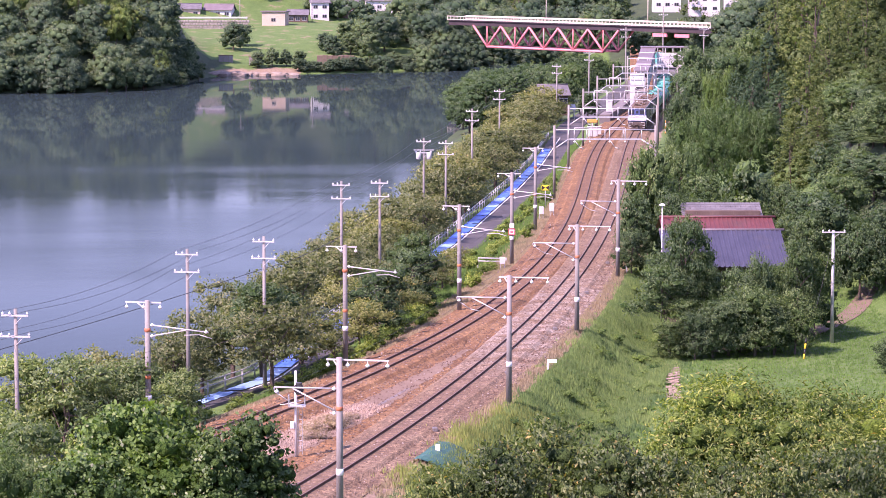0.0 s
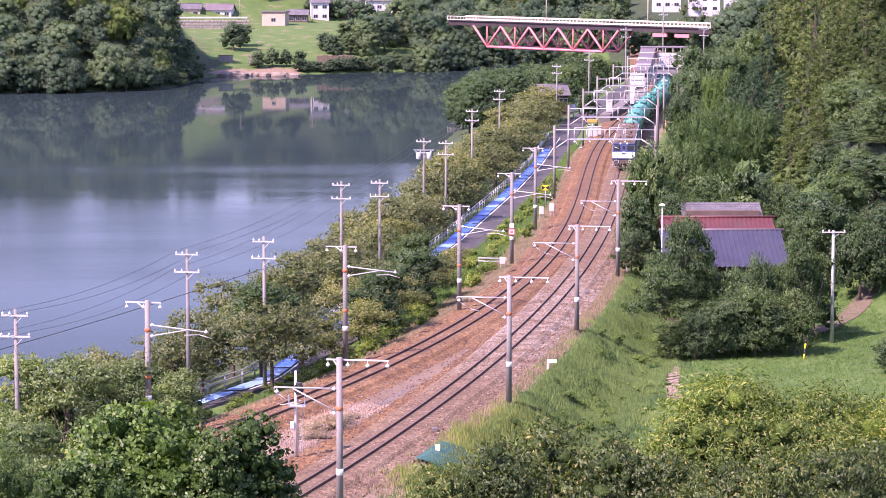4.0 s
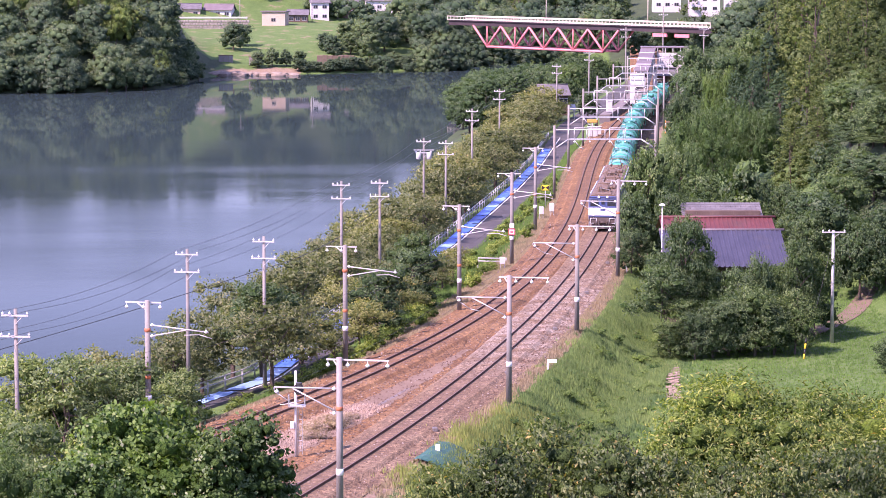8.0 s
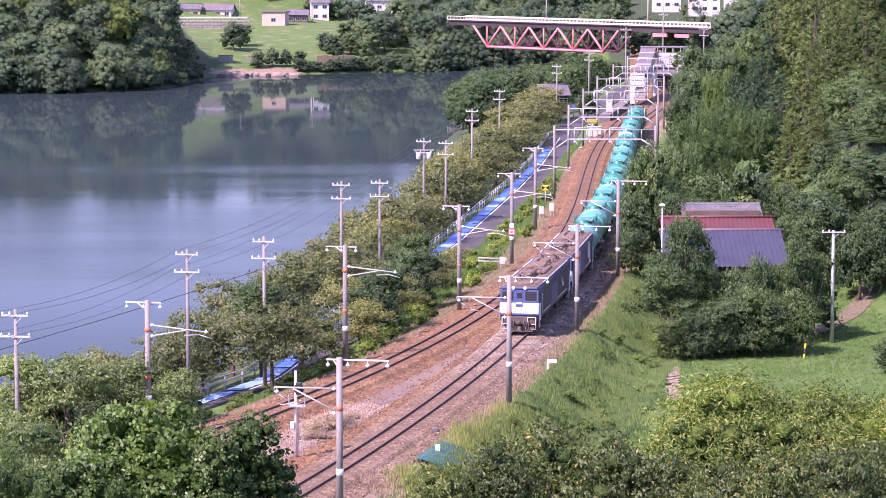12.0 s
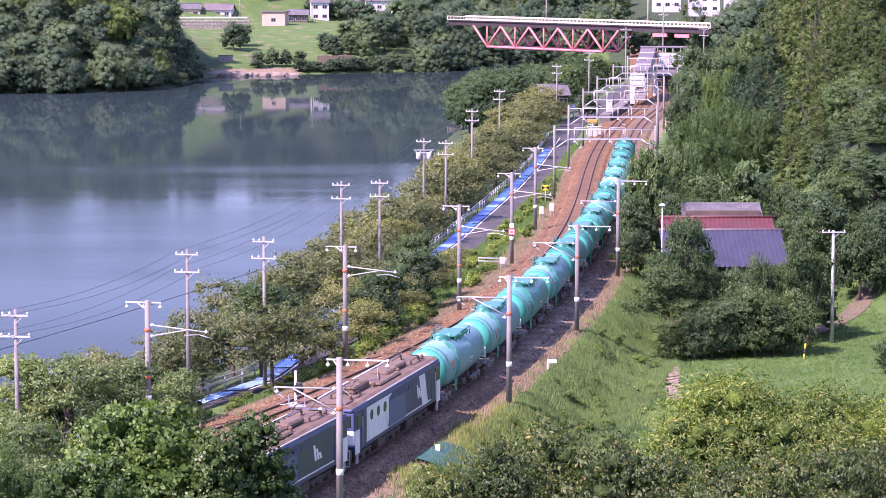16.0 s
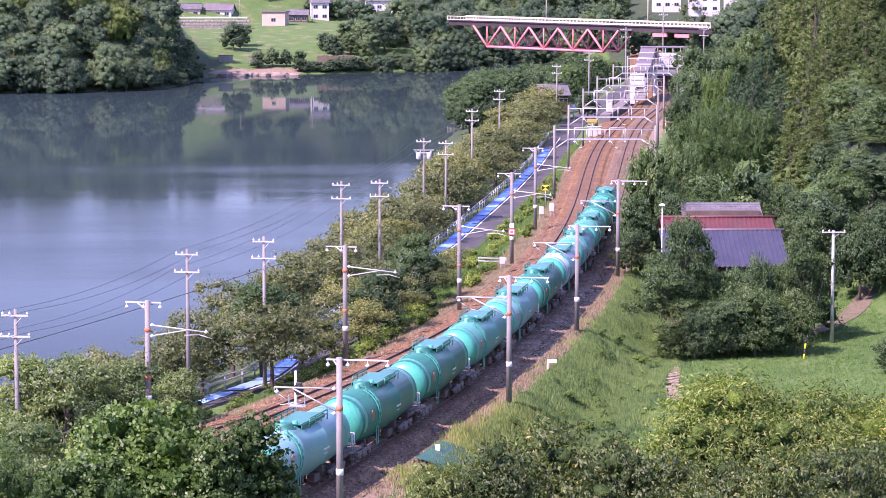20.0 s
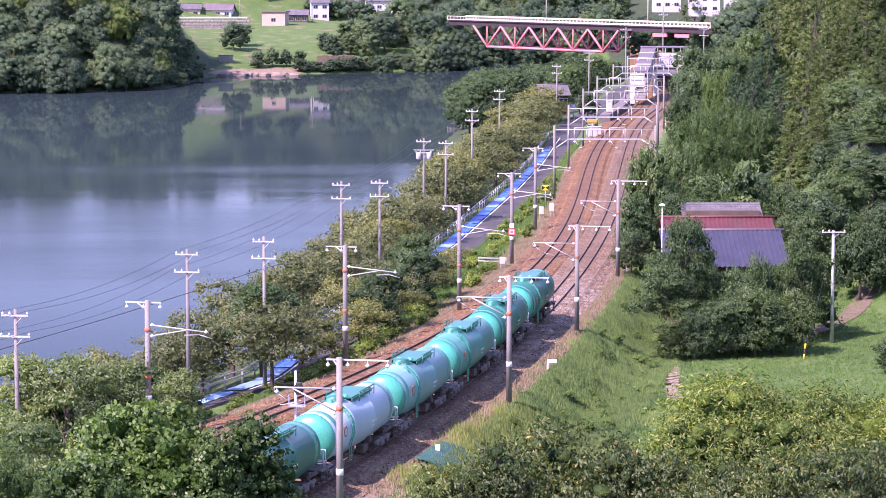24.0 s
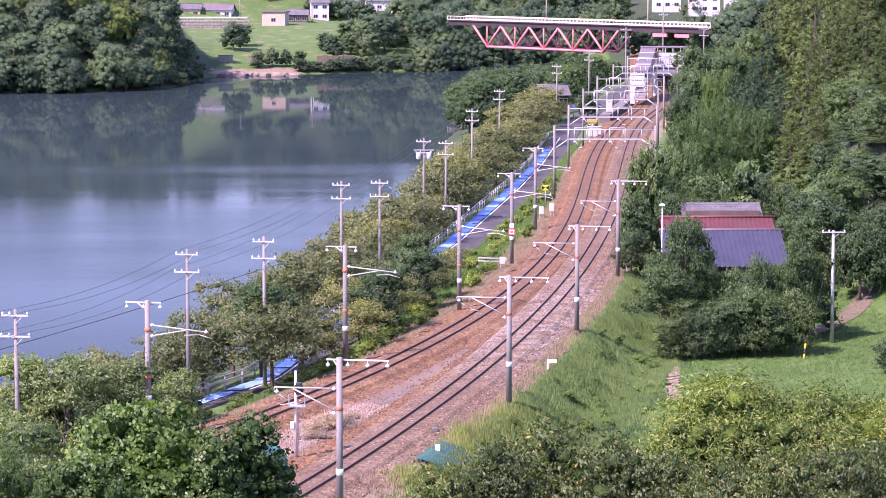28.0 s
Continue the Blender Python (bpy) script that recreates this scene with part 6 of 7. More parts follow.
def grass_stuff(name, places, n, hgt, material, label, rng, clumps=0, spread=0.6):
    """Blades in tufts over stretches of the plan: rows of y0, y1, x0(y), x1(y). clumps: gather the tufts round so many centres."""
    vs, fs, ns = [], [], []
    k = 0
    for y0, y1, f0, f1, share in places:
        m = int(n * share)
        y = y0 + rng.random(m) * (y1 - y0)
        x = f0(y) + rng.random(m) * (f1(y) - f0(y))
        if clumps:
            k_of = rng.integers(0, clumps, m)
            x, y = x[k_of] + rng.normal(size=m) * spread, y[k_of] + rng.normal(size=m) * spread * 1.6
        z = height(x, y)
        a = rng.random(m) * 6.283
        for b in range(5):
            t = a + b * 1.257 + rng.random(m)
            L = hgt * (0.5 + rng.random(m))
            r = L * (0.25 + 0.5 * rng.random(m))
            w = 0.03 + 0.025 * rng.random(m)
            dx, dy = np.cos(t), np.sin(t)
            p0 = np.stack([x + dx * 0.1 - dy * w, y + dy * 0.1 + dx * w, z - 0.05], 1)
            p1 = np.stack([x + dx * 0.1 + dy * w, y + dy * 0.1 - dx * w, z - 0.05], 1)
            p2 = np.stack([x + dx * r, y + dy * r, z + L], 1)
            turn = (np.cross(p1 - p0, p2 - p0)[:, 1] > 0)[:, None]
            p0, p1 = np.where(turn, p1, p0), np.where(turn, p0, p1)
            vs.append(np.stack([p0, p1, p2], 1).reshape(-1, 3))
            fs.append(np.arange(m * 3).reshape(-1, 3) + k)
            ns.append(np.repeat(unit(np.stack([dx * 0.35, dy * 0.35, np.ones(m)], 1)), 3, 0))
            k += m * 3
    me = cloud_mesh(name, np.concatenate(vs), np.concatenate(fs), material, np.concatenate(ns))
    return tagged(new(name, me), label, "grass", kind="stuff")


g_rng = np.random.default_rng(3)
grass_stuff("bank_grass", [(140, 236, lambda y: right_x(y) + 4.4, lambda y: right_x(y) + 11, 1.0)], 42000, 0.26, M["grass_bank"], "tall green grass on the railway bank", g_rng)
grass_stuff("field_grass", [(160, 232, lambda y: right_x(y) + 9, lambda y: 0 * y + 42, 1.0)], 20000, 0.14, M["grass"], "short green meadow grass", g_rng)
grass_stuff("verge_grass", [(130, 330, lambda y: right_x(y) + 3.0, lambda y: right_x(y) + 4.3, 0.14), (150, 380, lambda y: left_x(y) - 5.6, lambda y: left_x(y) - 2.8, 0.8)], 12000, 0.17, M["grass_dry"], "dry straw-coloured grass beside the tracks", g_rng)
grass_stuff("road_bank_grass", [(170, 400, lambda y: road_x(y) + 4.0, lambda y: np.maximum(left_x(y) - np.interp(y, (180, 260, 300), (5.8, 5.0, 3.6)), road_x(y) + 4.2), 1.0)], 9000, 0.4, M["grass"], "green weeds between road and railway", g_rng)
grass_stuff("plume_grass", [(136, 300, lambda y: right_x(y) + 3.1, lambda y: right_x(y) + 4.5 + 0.5 * np.sin(y * 0.7), 1.0)], 4200, 0.16, M["grass_dry"], "tall tawny flowering grass along the bank's top", g_rng)
bank = [(140, 234, lambda y: right_x(y) + 5.0, lambda y: right_x(y) + 11.5, 1.0)]
grass_stuff("bank_weeds", bank, 12000, 0.25, M["weed_light"], "tall light-green weeds in clumps on the bank", g_rng, 80, 0.7)
grass_stuff("bank_weeds", bank, 10000, 0.26, M["weed_dark"], "tall dark-green weeds in clumps on the bank", g_rng, 75, 0.65)
grass_stuff("bank_weeds", [(140, 165, lambda y: right_x(y) + 4.2, lambda y: right_x(y) + 9, 1.0)], 5000, 0.32, M["weed_yellow"], "tall yellow-green weeds at the foot of the bank", g_rng, 30, 0.7)
for i in range(5):
    y = rnd.uniform(151, 157)
    plant("shrub", float(between(y, 0.5)) + rnd.uniform(-0.4, 1.4), y, rnd.uniform(0.12, 0.2), tall=0.7, group="weeds between the tracks")
for x, y, sc in ((-8.0, 151.5, 0.7), (-7.6, 153.4, 0.9), (-6.9, 154.6, 1.0), (-6.2, 156.2, 0.9), (-5.6, 158.0, 0.6), (-7.3, 151.6, 0.6)):
    plant("straw", x, y, sc, z=-0.28, tall=0.85, group="straw heaps between the tracks")
grass_stuff("straw_litter", [(145, 163, lambda y: between(y, 0.5) - 1.8, lambda y: between(y, 0.5) + 1.4, 1.0)], 2600, 0.18, M["straw"], "dry cut straw between the tracks", g_rng)
for i in range(150):
    y = 141 + 92 * rnd.random() ** 1.3
    x = float(right_x(y)) + 4.9 + 6.4 * rnd.random()
    key = "weed_yellow" if y < 160 and rnd.random() < 0.5 else "weed_dark" if rnd.random() < 0.3 else "weed"
    plant(key, x, y, rnd.uniform(0.4, 0.85), tall=rnd.uniform(0.6, 0.95), group="weeds on the bank")
# ---- red truss bridge ----
def truss_bridge():
    A, B = Vector((1.8, 765.0, 0)), Vector((49.5, 705.0, 0))
    d = (B - A).normalized()
    nrm = Vector((-d.y, d.x, 0))
    if nrm.y > 0:
        nrm = -nrm
    span = (B - A).length

    def at(u, z, side=0.0):
        p = A + d * (span * u) - nrm * side
        return Vector((p.x, p.y, z))
    br = thing("truss_bridge", pose(0, 0, 0), "pink-red steel deck truss road bridge with cream railings", "bridge")
    turn = Matrix.Rotation(math.atan2(d.y, d.x), 3, 'Z')
    mid, L = (at(0.0, 0) + at(1.42, 0)) / 2, span * 1.42
    for side, nm in ((0.0, 1), (5.6, 2)):
        c = mid - nrm * side
        Shape().box((c.x, c.y, 7.55), (L, 0.35, 1.1), turn).done("girder", M["dark_steel"], br)
        nodes = [0.227 + 0.1615 * i for i in range(5)]
        tops = [nodes[0] - 0.081 + 0.1615 * i for i in range(6)]
        for i in range(6):
            if i < 5:
                b = at(nodes[i], 1.15, side)
                Shape().tube(b, at(tops[i], 7.1, side), 0.33, n=6).done("diagonal", M["red_bridge"], br)
                Shape().tube(b, at(tops[i + 1], 7.1, side), 0.33, n=6).done("diagonal", M["red_bridge"], br)
                Shape().tube(b, at(nodes[i], 7.1, side), 0.2, n=6).done("post", M["red_bridge"], br)
            if i < 4:
                Shape().tube(at(nodes[i], 1.15, side), at(nodes[i + 1], 1.15, side), 0.36, n=6).done("bottom_chord", M["red_bridge"], br)
    for u0, u1 in ((1.13, 1.2), (1.24, 1.31)):
        a, b = at(u0, 5.9), at(u1, 5.9)
        c = (a + b) / 2
        Shape().box((c.x, c.y, 6.2), ((b - a).length, 0.4, 0.9), turn).done("approach_girder", M["red_bridge"], br)
    for i in range(5):
        Shape().tube(at(0.227 + 0.1615 * i, 1.2), at(0.227 + 0.1615 * i, 1.2, 5.6), 0.15, n=6).done("cross_beam", M["red_bridge"], br)
    c = mid - nrm * 2.8
    Shape().box((c.x, c.y, 8.28), (L, 6.6, 0.3), turn, cut=0.05).done("deck", M["dark_steel"], br)
    for side in (-0.6, 6.2):
        s = Shape()
        for z in (9.55, 8.62):
            s.tube(at(0.0, z, side), at(1.42, z, side), 0.12, n=6)
        for i in range(74):
            u = 1.42 * i / 73
            s.tube(at(u, 8.4, side), at(u, 9.6, side), 0.1, n=5)
        s.done("railing", M["cream_rail"], br, "cream-painted steel railing")
    for u in (0.56, 1.1):
        l = thing("street_lamp", pose(*at(u, 8.45, 0.2)), "slim street lamp on the bridge", "street lamp", "street lamps")
        Shape().tube((0, 0, 0), (0, 0, 7.5), 0.1, 0.07, 8).done("pole", M["cream_rail"], l)
        Shape().box((0.5, 0, 7.5), (1.2, 0.3, 0.15), cut=0.04).done("lamp_head", M["white_steel"], l)


truss_bridge()


# ---- houses ----
def house(name, x, y, z, w, dp, h, roof_h, wall, roof, label, turn=0.0, windows=3, storeys=1, over=0.5, flat=False):
    ho = thing(name, pose(x, y, z, 0, 0, turn), label, "house", "houses")
    Shape().box((0, 0, h / 2 - 0.5), (w, dp, h + 1.0)).done("wall", M[wall], ho)
    r = Shape()
    W, D = w / 2 + over, dp / 2 + over
    if flat:
        r.box((0, 0, h + 0.14), (2 * W, 2 * D, 0.26), cut=0.05)
    else:
        k = 0.12
        for s in (-1, 1):
            r.add([(-W, s * D, h - 0.1), (W, s * D, h - 0.1), (W, 0, h + roof_h), (-W, 0, h + roof_h), (-W, s * D, h - 0.1 + k), (W, s * D, h - 0.1 + k), (W, 0, h + roof_h + k), (-W, 0, h + roof_h + k)],
                  [(0, 1, 2, 3), (7, 6, 5, 4), (0, 4, 5, 1), (1, 5, 6, 2), (3, 7, 4, 0)])
        r.tube((-W, 0, h + roof_h + k), (W, 0, h + roof_h + k), 0.16, n=8)
        g = Shape()
        for sx in (-w / 2, w / 2):
            g.prism([(0, 0), (0.01, 0), (0.01, 0.01)], 0, 0.01)
            g.add([(sx, -dp / 2, h), (sx, dp / 2, h), (sx, 0, h + roof_h * 0.92)], [(0, 1, 2)])
        g.done("gable", M[wall], ho)
    r.done("roof", M[roof], ho)
    for st in range(storeys):
        for i in range(windows):
            wx = -w / 2 + w * (i + 0.5) / windows
            zz = h / storeys * (st + 0.55)
            f = Shape()
            f.box((wx, -dp / 2 - 0.02, zz), (1.5, 0.08, 1.2))
            fr = f.done("window", M["white_steel"], ho)
            for s in (-0.36, 0.36):
                Shape().box((wx + s, -dp / 2 - 0.06, zz), (0.66, 0.04, 1.05)).done("pane", M["glass_dark"], fr)
    return ho


house("house", -54.3, 852, 3.2, 7.6, 6.0, 5.6, 0.5, "wall_cream", "roof_grey", "pale cream house with flat grey roof above the meadow", -8, 1, flat=True)
house("house", -41.5, 884, 5.0, 6.0, 7.0, 6.2, 2.0, "wall_white", "roof_tile", "white two-storey house with dark roof", 6, 2, 2)
house("house", -48.0, 872, 4.6, 6.5, 6.0, 2.8, 1.6, "wall_wood", "roof_tile", "low brown wooden house with tile roof", 0, 3)
house("house", -33.0, 890, 5.6, 9.5, 7.0, 4.4, 1.8, "wall_wood", "roof_tile", "dark timber house with tile roof", -4, 3)
house("house", -22.0, 902, 7.0, 9.0, 7.0, 4.4, 2.0, "wall_white", "roof_tile", "house with dark tile roof on the slope", 5, 3)
house("house", -88.0, 868, 6.2, 16.0, 8.0, 3.2, 1.6, "wall_cream", "roof_tile", "long low house with dark tile roof", 4, 5)
house("house", -74.0, 872, 6.2, 9.0, 7.0, 2.8, 1.8, "wall_white", "roof_grey", "white house with grey gable roof", -6, 3)
house("house", -13.5, 835, 0.5, 8.0, 5.0, 2.4, 1.4, "wall_wood", "roof_red", "low house with a red metal roof among trees", 4, 2)
for x, y, z, w in ((86, 868, 8.0, 10), (75, 884, 9.0, 9), (98, 874, 9.0, 8)):
    house("house", x, y, z, w, 8, 6.0, 1.8, "wall_white", "roof_tile", "pale two-storey house above the bridge road", rnd.uniform(-8, 8), 3, 2)


def stone_terrace():
    t = thing("terrace_wall", pose(0, 0, 0), "grey stone terrace wall with a white guard rail", "wall")
    s = Shape()
    r = random.Random(4)
    for i in range(34):
        for j in range(4):
            s.box((-91.5 + 0.88 * i + (j % 2) * 0.4, 838 + r.uniform(-0.1, 0.1), 3.5 + 0.85 * j), (0.84, 0.9, 0.8), cut=0.12)
    s.done("stones", M["stone_wall"], t)
    g = Shape()
    g.box((-77, 837.8, 7.25), (29.5, 0.25, 0.55), cut=0.08)
    for i in range(16):
        g.tube((-91 + 1.9 * i, 838, 6.6), (-91 + 1.9 * i, 838, 7.3), 0.08, n=6)
    g.done("guard_rail", M["white_steel"], t)


stone_terrace()


def shore_walls():
    """Low retaining walls and banks where the far meadow meets the water."""
    for x, y, z, w, h, key, label in ((-63.6, 769, -3.2, 4.2, 2.2, "concrete", "pale weathered concrete retaining wall on the far shore"), (-55.0, 767, -3.6, 3.4, 2.4, "concrete", "pale weathered concrete retaining wall on the far shore"),
                                      (-31.5, 771, -4.4, 11.0, 4.6, "soil", "brown earth bank held by boards on the far shore")):
        t = thing("retaining_wall", pose(x, y, z, 0, 0, 4), label, "wall", "shore walls")
        n = max(3, int(w / 1.4))
        for i in range(n):
            k = w / n
            Shape().box((-w / 2 + k * (i + 0.5), 0.05 * (i % 2), 0.12 * math.sin(i * 1.7)), (k * 0.96, 0.8, h), cut=0.1).done("block", M[key], t)
        if key == "concrete":
            Shape().box((0, 0.1, h / 2 + 0.1), (w + 0.3, 1.0, 0.22), cut=0.06).done("coping", M["earth"], t)


shore_walls()


def rocks():
    r = random.Random(8)
    for i in range(16):
        x = -64 + 1.35 * i + r.uniform(-0.6, 0.6)
        w = r.uniform(1.2, 3.2)
        s = Shape()
        n = 9
        vs, fs = [], []
        for j, (k, z) in enumerate(((1.0, -1.0), (1.05, 0.2), (0.8, 0.7), (0.4, 1.0))):
            for a in range(n):
                q = w * k * r.uniform(0.75, 1.15)
                vs.append((math.cos(a * 6.283 / n) * q, math.sin(a * 6.283 / n) * q * 0.7, z * w * 0.24))
        for j in range(3):
            for a in range(n):
                fs.append((j * n + a, j * n + (a + 1) % n, j * n + n + (a + 1) % n, j * n + n + a))
        fs.append(tuple(3 * n + a for a in range(n)))
        s.add(vs, fs)
        ob = s.done("rock", M["rock"])
        ob.matrix_world = pose(x, 751 + r.uniform(-2, 4), -7.0 + r.uniform(-0.2, 0.5), 0, 0, r.uniform(0, 360))
        tagged(ob, "pale weathered shore rock", "rock", "shore rocks")


rocks()


# ---- shed group beside the field ----
def ribbed_roof(parent, x0, x1, ya, za, yb, zb, pitch, material, name="roof"):
    s = Shape()
    n = int((x1 - x0) / pitch)
    vs, fs = [], []
    for i in range(n):
        a = x0 + i * pitch
        for dx, dz in ((0, 0), (pitch * 0.55, 0), (pitch * 0.65, 0.07), (pitch * 0.9, 0.07)):
            vs += [(a + dx, ya, za + dz), (a + dx, yb, zb + dz), (a + dx, ya, za + dz - 0.05), (a + dx, yb, zb + dz - 0.05)]
    m = len(vs) // 4
    for i in range(m - 1):
        k = 4 * i
        fs += [(k, k + 4, k + 5, k + 1), (k + 2, k + 3, k + 7, k + 6), (k, k + 2, k + 6, k + 4)]
    s.add(vs, fs)
    return s.done(name, material, parent)


def shed():
    sh = thing("shed", pose(0, 0, 0), "wooden shed with blue ribbed metal roof among trees", "shed")
    Shape().box((23.5, 222.5, -0.8), (8.6, 8.0, 5.6)).done("wall", M["wall_wood"], sh)
    ribbed_roof(sh, 18.6, 29.4, 217.5, 1.9, 224.6, 4.2, 0.42, M["roof_blue"])
    Shape().tube((18.6, 224.7, 4.25), (29.4, 224.7, 4.25), 0.12, n=8).done("ridge_cap", M["roof_grey"], sh)
    for x in (19.4, 22, 25, 28):
        Shape().box((x, 217.9, -0.8), (0.14, 0.14, 5.2)).done("post", M["wall_wood"], sh)
    r2 = thing("shed", pose(0, 0, 0), "low house with rust-red ribbed metal roof", "shed")
    Shape().box((24.0, 231, 0.3), (8.6, 6, 6.2)).done("wall", M["wall_wood"], r2)
    ribbed_roof(r2, 19.2, 29.5, 227.2, 3.35, 231.5, 4.6, 0.4, M["roof_red"])
    ribbed_roof(r2, 19.2, 29.5, 235.5, 3.35, 231.5, 4.6, 0.4, M["roof_red"], "roof")
    Shape().tube((19.2, 231.5, 4.68), (29.5, 231.5, 4.68), 0.13, n=8).done("ridge_cap", M["roof_red"], r2)
    r3 = thing("shed", pose(0, 0, 0), "old shed with dark weathered tile roof", "shed")
    Shape().box((25.5, 240, 1.6), (6.8, 5, 6.0)).done("wall", M["wall_wood"], r3)
    s = Shape()
    for j in range(9):
        for i in range(16):
            s.box((22.0 + 0.46 * i, 236.9 + 0.4 * j, 4.0 + 0.13 * j), (0.44, 0.5, 0.06), Matrix.Rotation(radians(15), 3, 'X'))
    s.done("roof", M["roof_tile"], r3)


shed()


# ---- roadside: blue sheets, guard rail, small things ----
def roadside():
    rr = random.Random(6)
    y = 170.0
    while y < 395:
        l = rr.uniform(3.2, 5.2)
        a, b = float(road_x(y)), float(road_x(y + l))
        s = Shape()
        n = 8
        vs, fs = [], []
        for i in range(n + 1):
            k = i / n
            x = a + (b - a) * k
            for j in range(4):
                vs.append((x + 0.12 + 0.42 * j, y + l * k, -1.47 + 0.06 * rr.random()))
            if i:
                fs += [(4 * i - 4 + j, 4 * i - 3 + j, 4 * i + 1 + j, 4 * i + j) for j in range(3)]
        s.add(vs, fs)
        o = s.done("tarpaulin", M["blue_sheet" if rr.random() < 0.78 else "blue_sheet_pale"])
        tagged(o, "blue plastic tarpaulin spread along the road's edge", "tarpaulin", "tarpaulins")
        y += l + rr.uniform(0.05, 0.5)
    ln = Shape()
    ys = np.arange(176, 420, 3.0)
    xs = road_x(ys) + 1.5
    vs, fs = [], []
    for i in range(len(ys)):
        vs += [(xs[i], ys[i], -1.492), (xs[i] + 0.15, ys[i], -1.492)]
        if i:
            fs.append((2 * i - 2, 2 * i - 1, 2 * i + 1, 2 * i))
    ln.add(vs, fs)
    tagged(ln.done("edge_line", M["white_line"]), "white painted road edge line", "road marking", kind="structure")
    gr = thing("guard_rail", pose(0, 0, 0), "grey galvanised guard rail between road and lake", "guard rail")
    ys = np.arange(150, 420, 2.4)
    for i, y in enumerate(ys):
        x = float(road_x(y)) - 0.25
        Shape().tube((x, y, -1.7), (x, y, -0.55), 0.06, n=6).done("post", M["galvanised"], gr)
    for z in (-0.6, -0.95):
        s = Shape()
        s.polyline([(float(road_x(y)) - 0.25, float(y), z) for y in ys], 0.05, 5)
        s.done("rail", M["galvanised"], gr)


roadside()
# ---- station ----
def station():
    fb = thing("station_footbridge", pose(0, 0, 0), "roofed station footbridge with white side panels and brown roof", "footbridge")
    Shape().box((44.1, 521, 9.3), (9.7, 4.4, 0.3), cut=0.06).done("roof", M["roof_grey"], fb)
    for i in range(4):
        Shape().box((45.4, 518.9, 5.7 + 0.74 * i), (5.8, 0.12, 0.68), cut=0.02).done("side_panel", M["wall_white"], fb)
    for x in (42.4, 43.9, 45.4, 46.9, 48.4):
        Shape().box((x, 518.9, 7.4), (0.14, 0.16, 3.8)).done("roof_post", M["white_steel"], fb)
    Shape().box((45.0, 521, 5.1), (7.4, 3.4, 0.35), cut=0.05).done("deck", M["concrete"], fb)
    for x in (42.0, 47.4):
        Shape().box((x, 519.6, 2.2), (0.75, 0.6, 5.6), cut=0.05).done("column", M["white_steel"], fb)
    # stair wing, falling towards the platform
    s = Shape()
    hi, lo = (40.7, 520.0, 9.35), (37.3, 494.0, 5.85)
    s.add([(hi[0] - 1.5, hi[1], hi[2]), (hi[0] + 1.5, hi[1], hi[2]), (lo[0] + 1.35, lo[1], lo[2]), (lo[0] - 1.35, lo[1], lo[2]), (hi[0] - 1.5, hi[1], hi[2] - 0.2), (hi[0] + 1.5, hi[1], hi[2] - 0.2), (lo[0] + 1.35, lo[1], lo[2] - 0.2), (lo[0] - 1.35, lo[1], lo[2] - 0.2)],
          [(0, 3, 2, 1), (4, 5, 6, 7), (0, 4, 7, 3), (1, 2, 6, 5), (3, 7, 6, 2)])
    s.done("stair_roof", M["roof_grey"], fb)
    for sx in (-1.25, 1.15):
        w = Shape()
        w.add([(hi[0] + sx, hi[1], 8.0), (lo[0] + sx, lo[1], 4.6), (lo[0] + sx, lo[1], 2.0), (hi[0] + sx, hi[1], 5.6), (hi[0] + sx + 0.12, hi[1], 8.0), (lo[0] + sx + 0.12, lo[1], 4.6), (lo[0] + sx + 0.12, lo[1], 2.0), (hi[0] + sx + 0.12, hi[1], 5.6)],
              [(0, 1, 2, 3), (7, 6, 5, 4), (0, 4, 5, 1), (1, 5, 6, 2), (2, 6, 7, 3)])
        w.done("stair_wall", M["wall_white"], fb)
        for k in (0.0, 0.35, 0.7, 1.0):
            x, y, z = (lo[i] + (hi[i] - lo[i]) * k for i in range(3))
            Shape().box((x + sx, y, z - 1.2), (0.14, 0.14, 2.4)).done("roof_post", M["white_steel"], fb)
    Shape().box((36.3, 490.0, 4.3), (2.7, 0.2, 2.7), cut=0.03).done("stair_front", M["wall_white"], fb)
    for k in range(20):
        q = k / 20
        Shape().box((36.2 + 4.4 * q, 485 + 35 * q, 1.1 + 4.0 * q), (2.2, 1.9, 0.2)).done("tread", M["concrete"], fb)
    for k in (0.25, 0.5, 0.75):
        Shape().box((lo[0] + (hi[0] - lo[0]) * k, lo[1] + (hi[1] - lo[1]) * k, lo[2] + (hi[2] - lo[2]) * k + 0.06), (2.9, 0.4, 0.1), Matrix.Rotation(radians(8.5), 3, 'X')).done("roof_batten", M["wall_white"], fb)
    for x in (43.1, 44.6, 46.1, 47.6):
        Shape().box((x, 518.8, 6.6), (0.1, 0.1, 3.2)).done("panel_post", M["white_steel"], fb)
    for x in (35.0, 37.6):
        Shape().box((x, 490.1, 2.6), (0.16, 0.16, 3.4)).done("front_post", M["white_steel"], fb)
    for z in (3.4, 4.3, 5.2):
        Shape().box((36.3, 489.86, z), (2.74, 0.06, 0.08)).done("panel_rail", M["galvanised"], fb)
    pf = Shape()
    ys = np.arange(440, 566, 6.0)
    vs, fs = [], []
    for i, y in enumerate(ys):
        lx = float(left_x(y))
        vs += [(lx - 3.6, y, -0.6), (lx - 3.6, y, 0.88), (lx - 1.75, y, 0.92), (lx - 1.75, y, -0.6)]
        if i:
            fs += [(4 * i - 4 + j, 4 * i - 3 + j, 4 * i + 1 + j, 4 * i + j) for j in range(3)]
    fs.append((0, 1, 2, 3))
    pf.add(vs, fs)
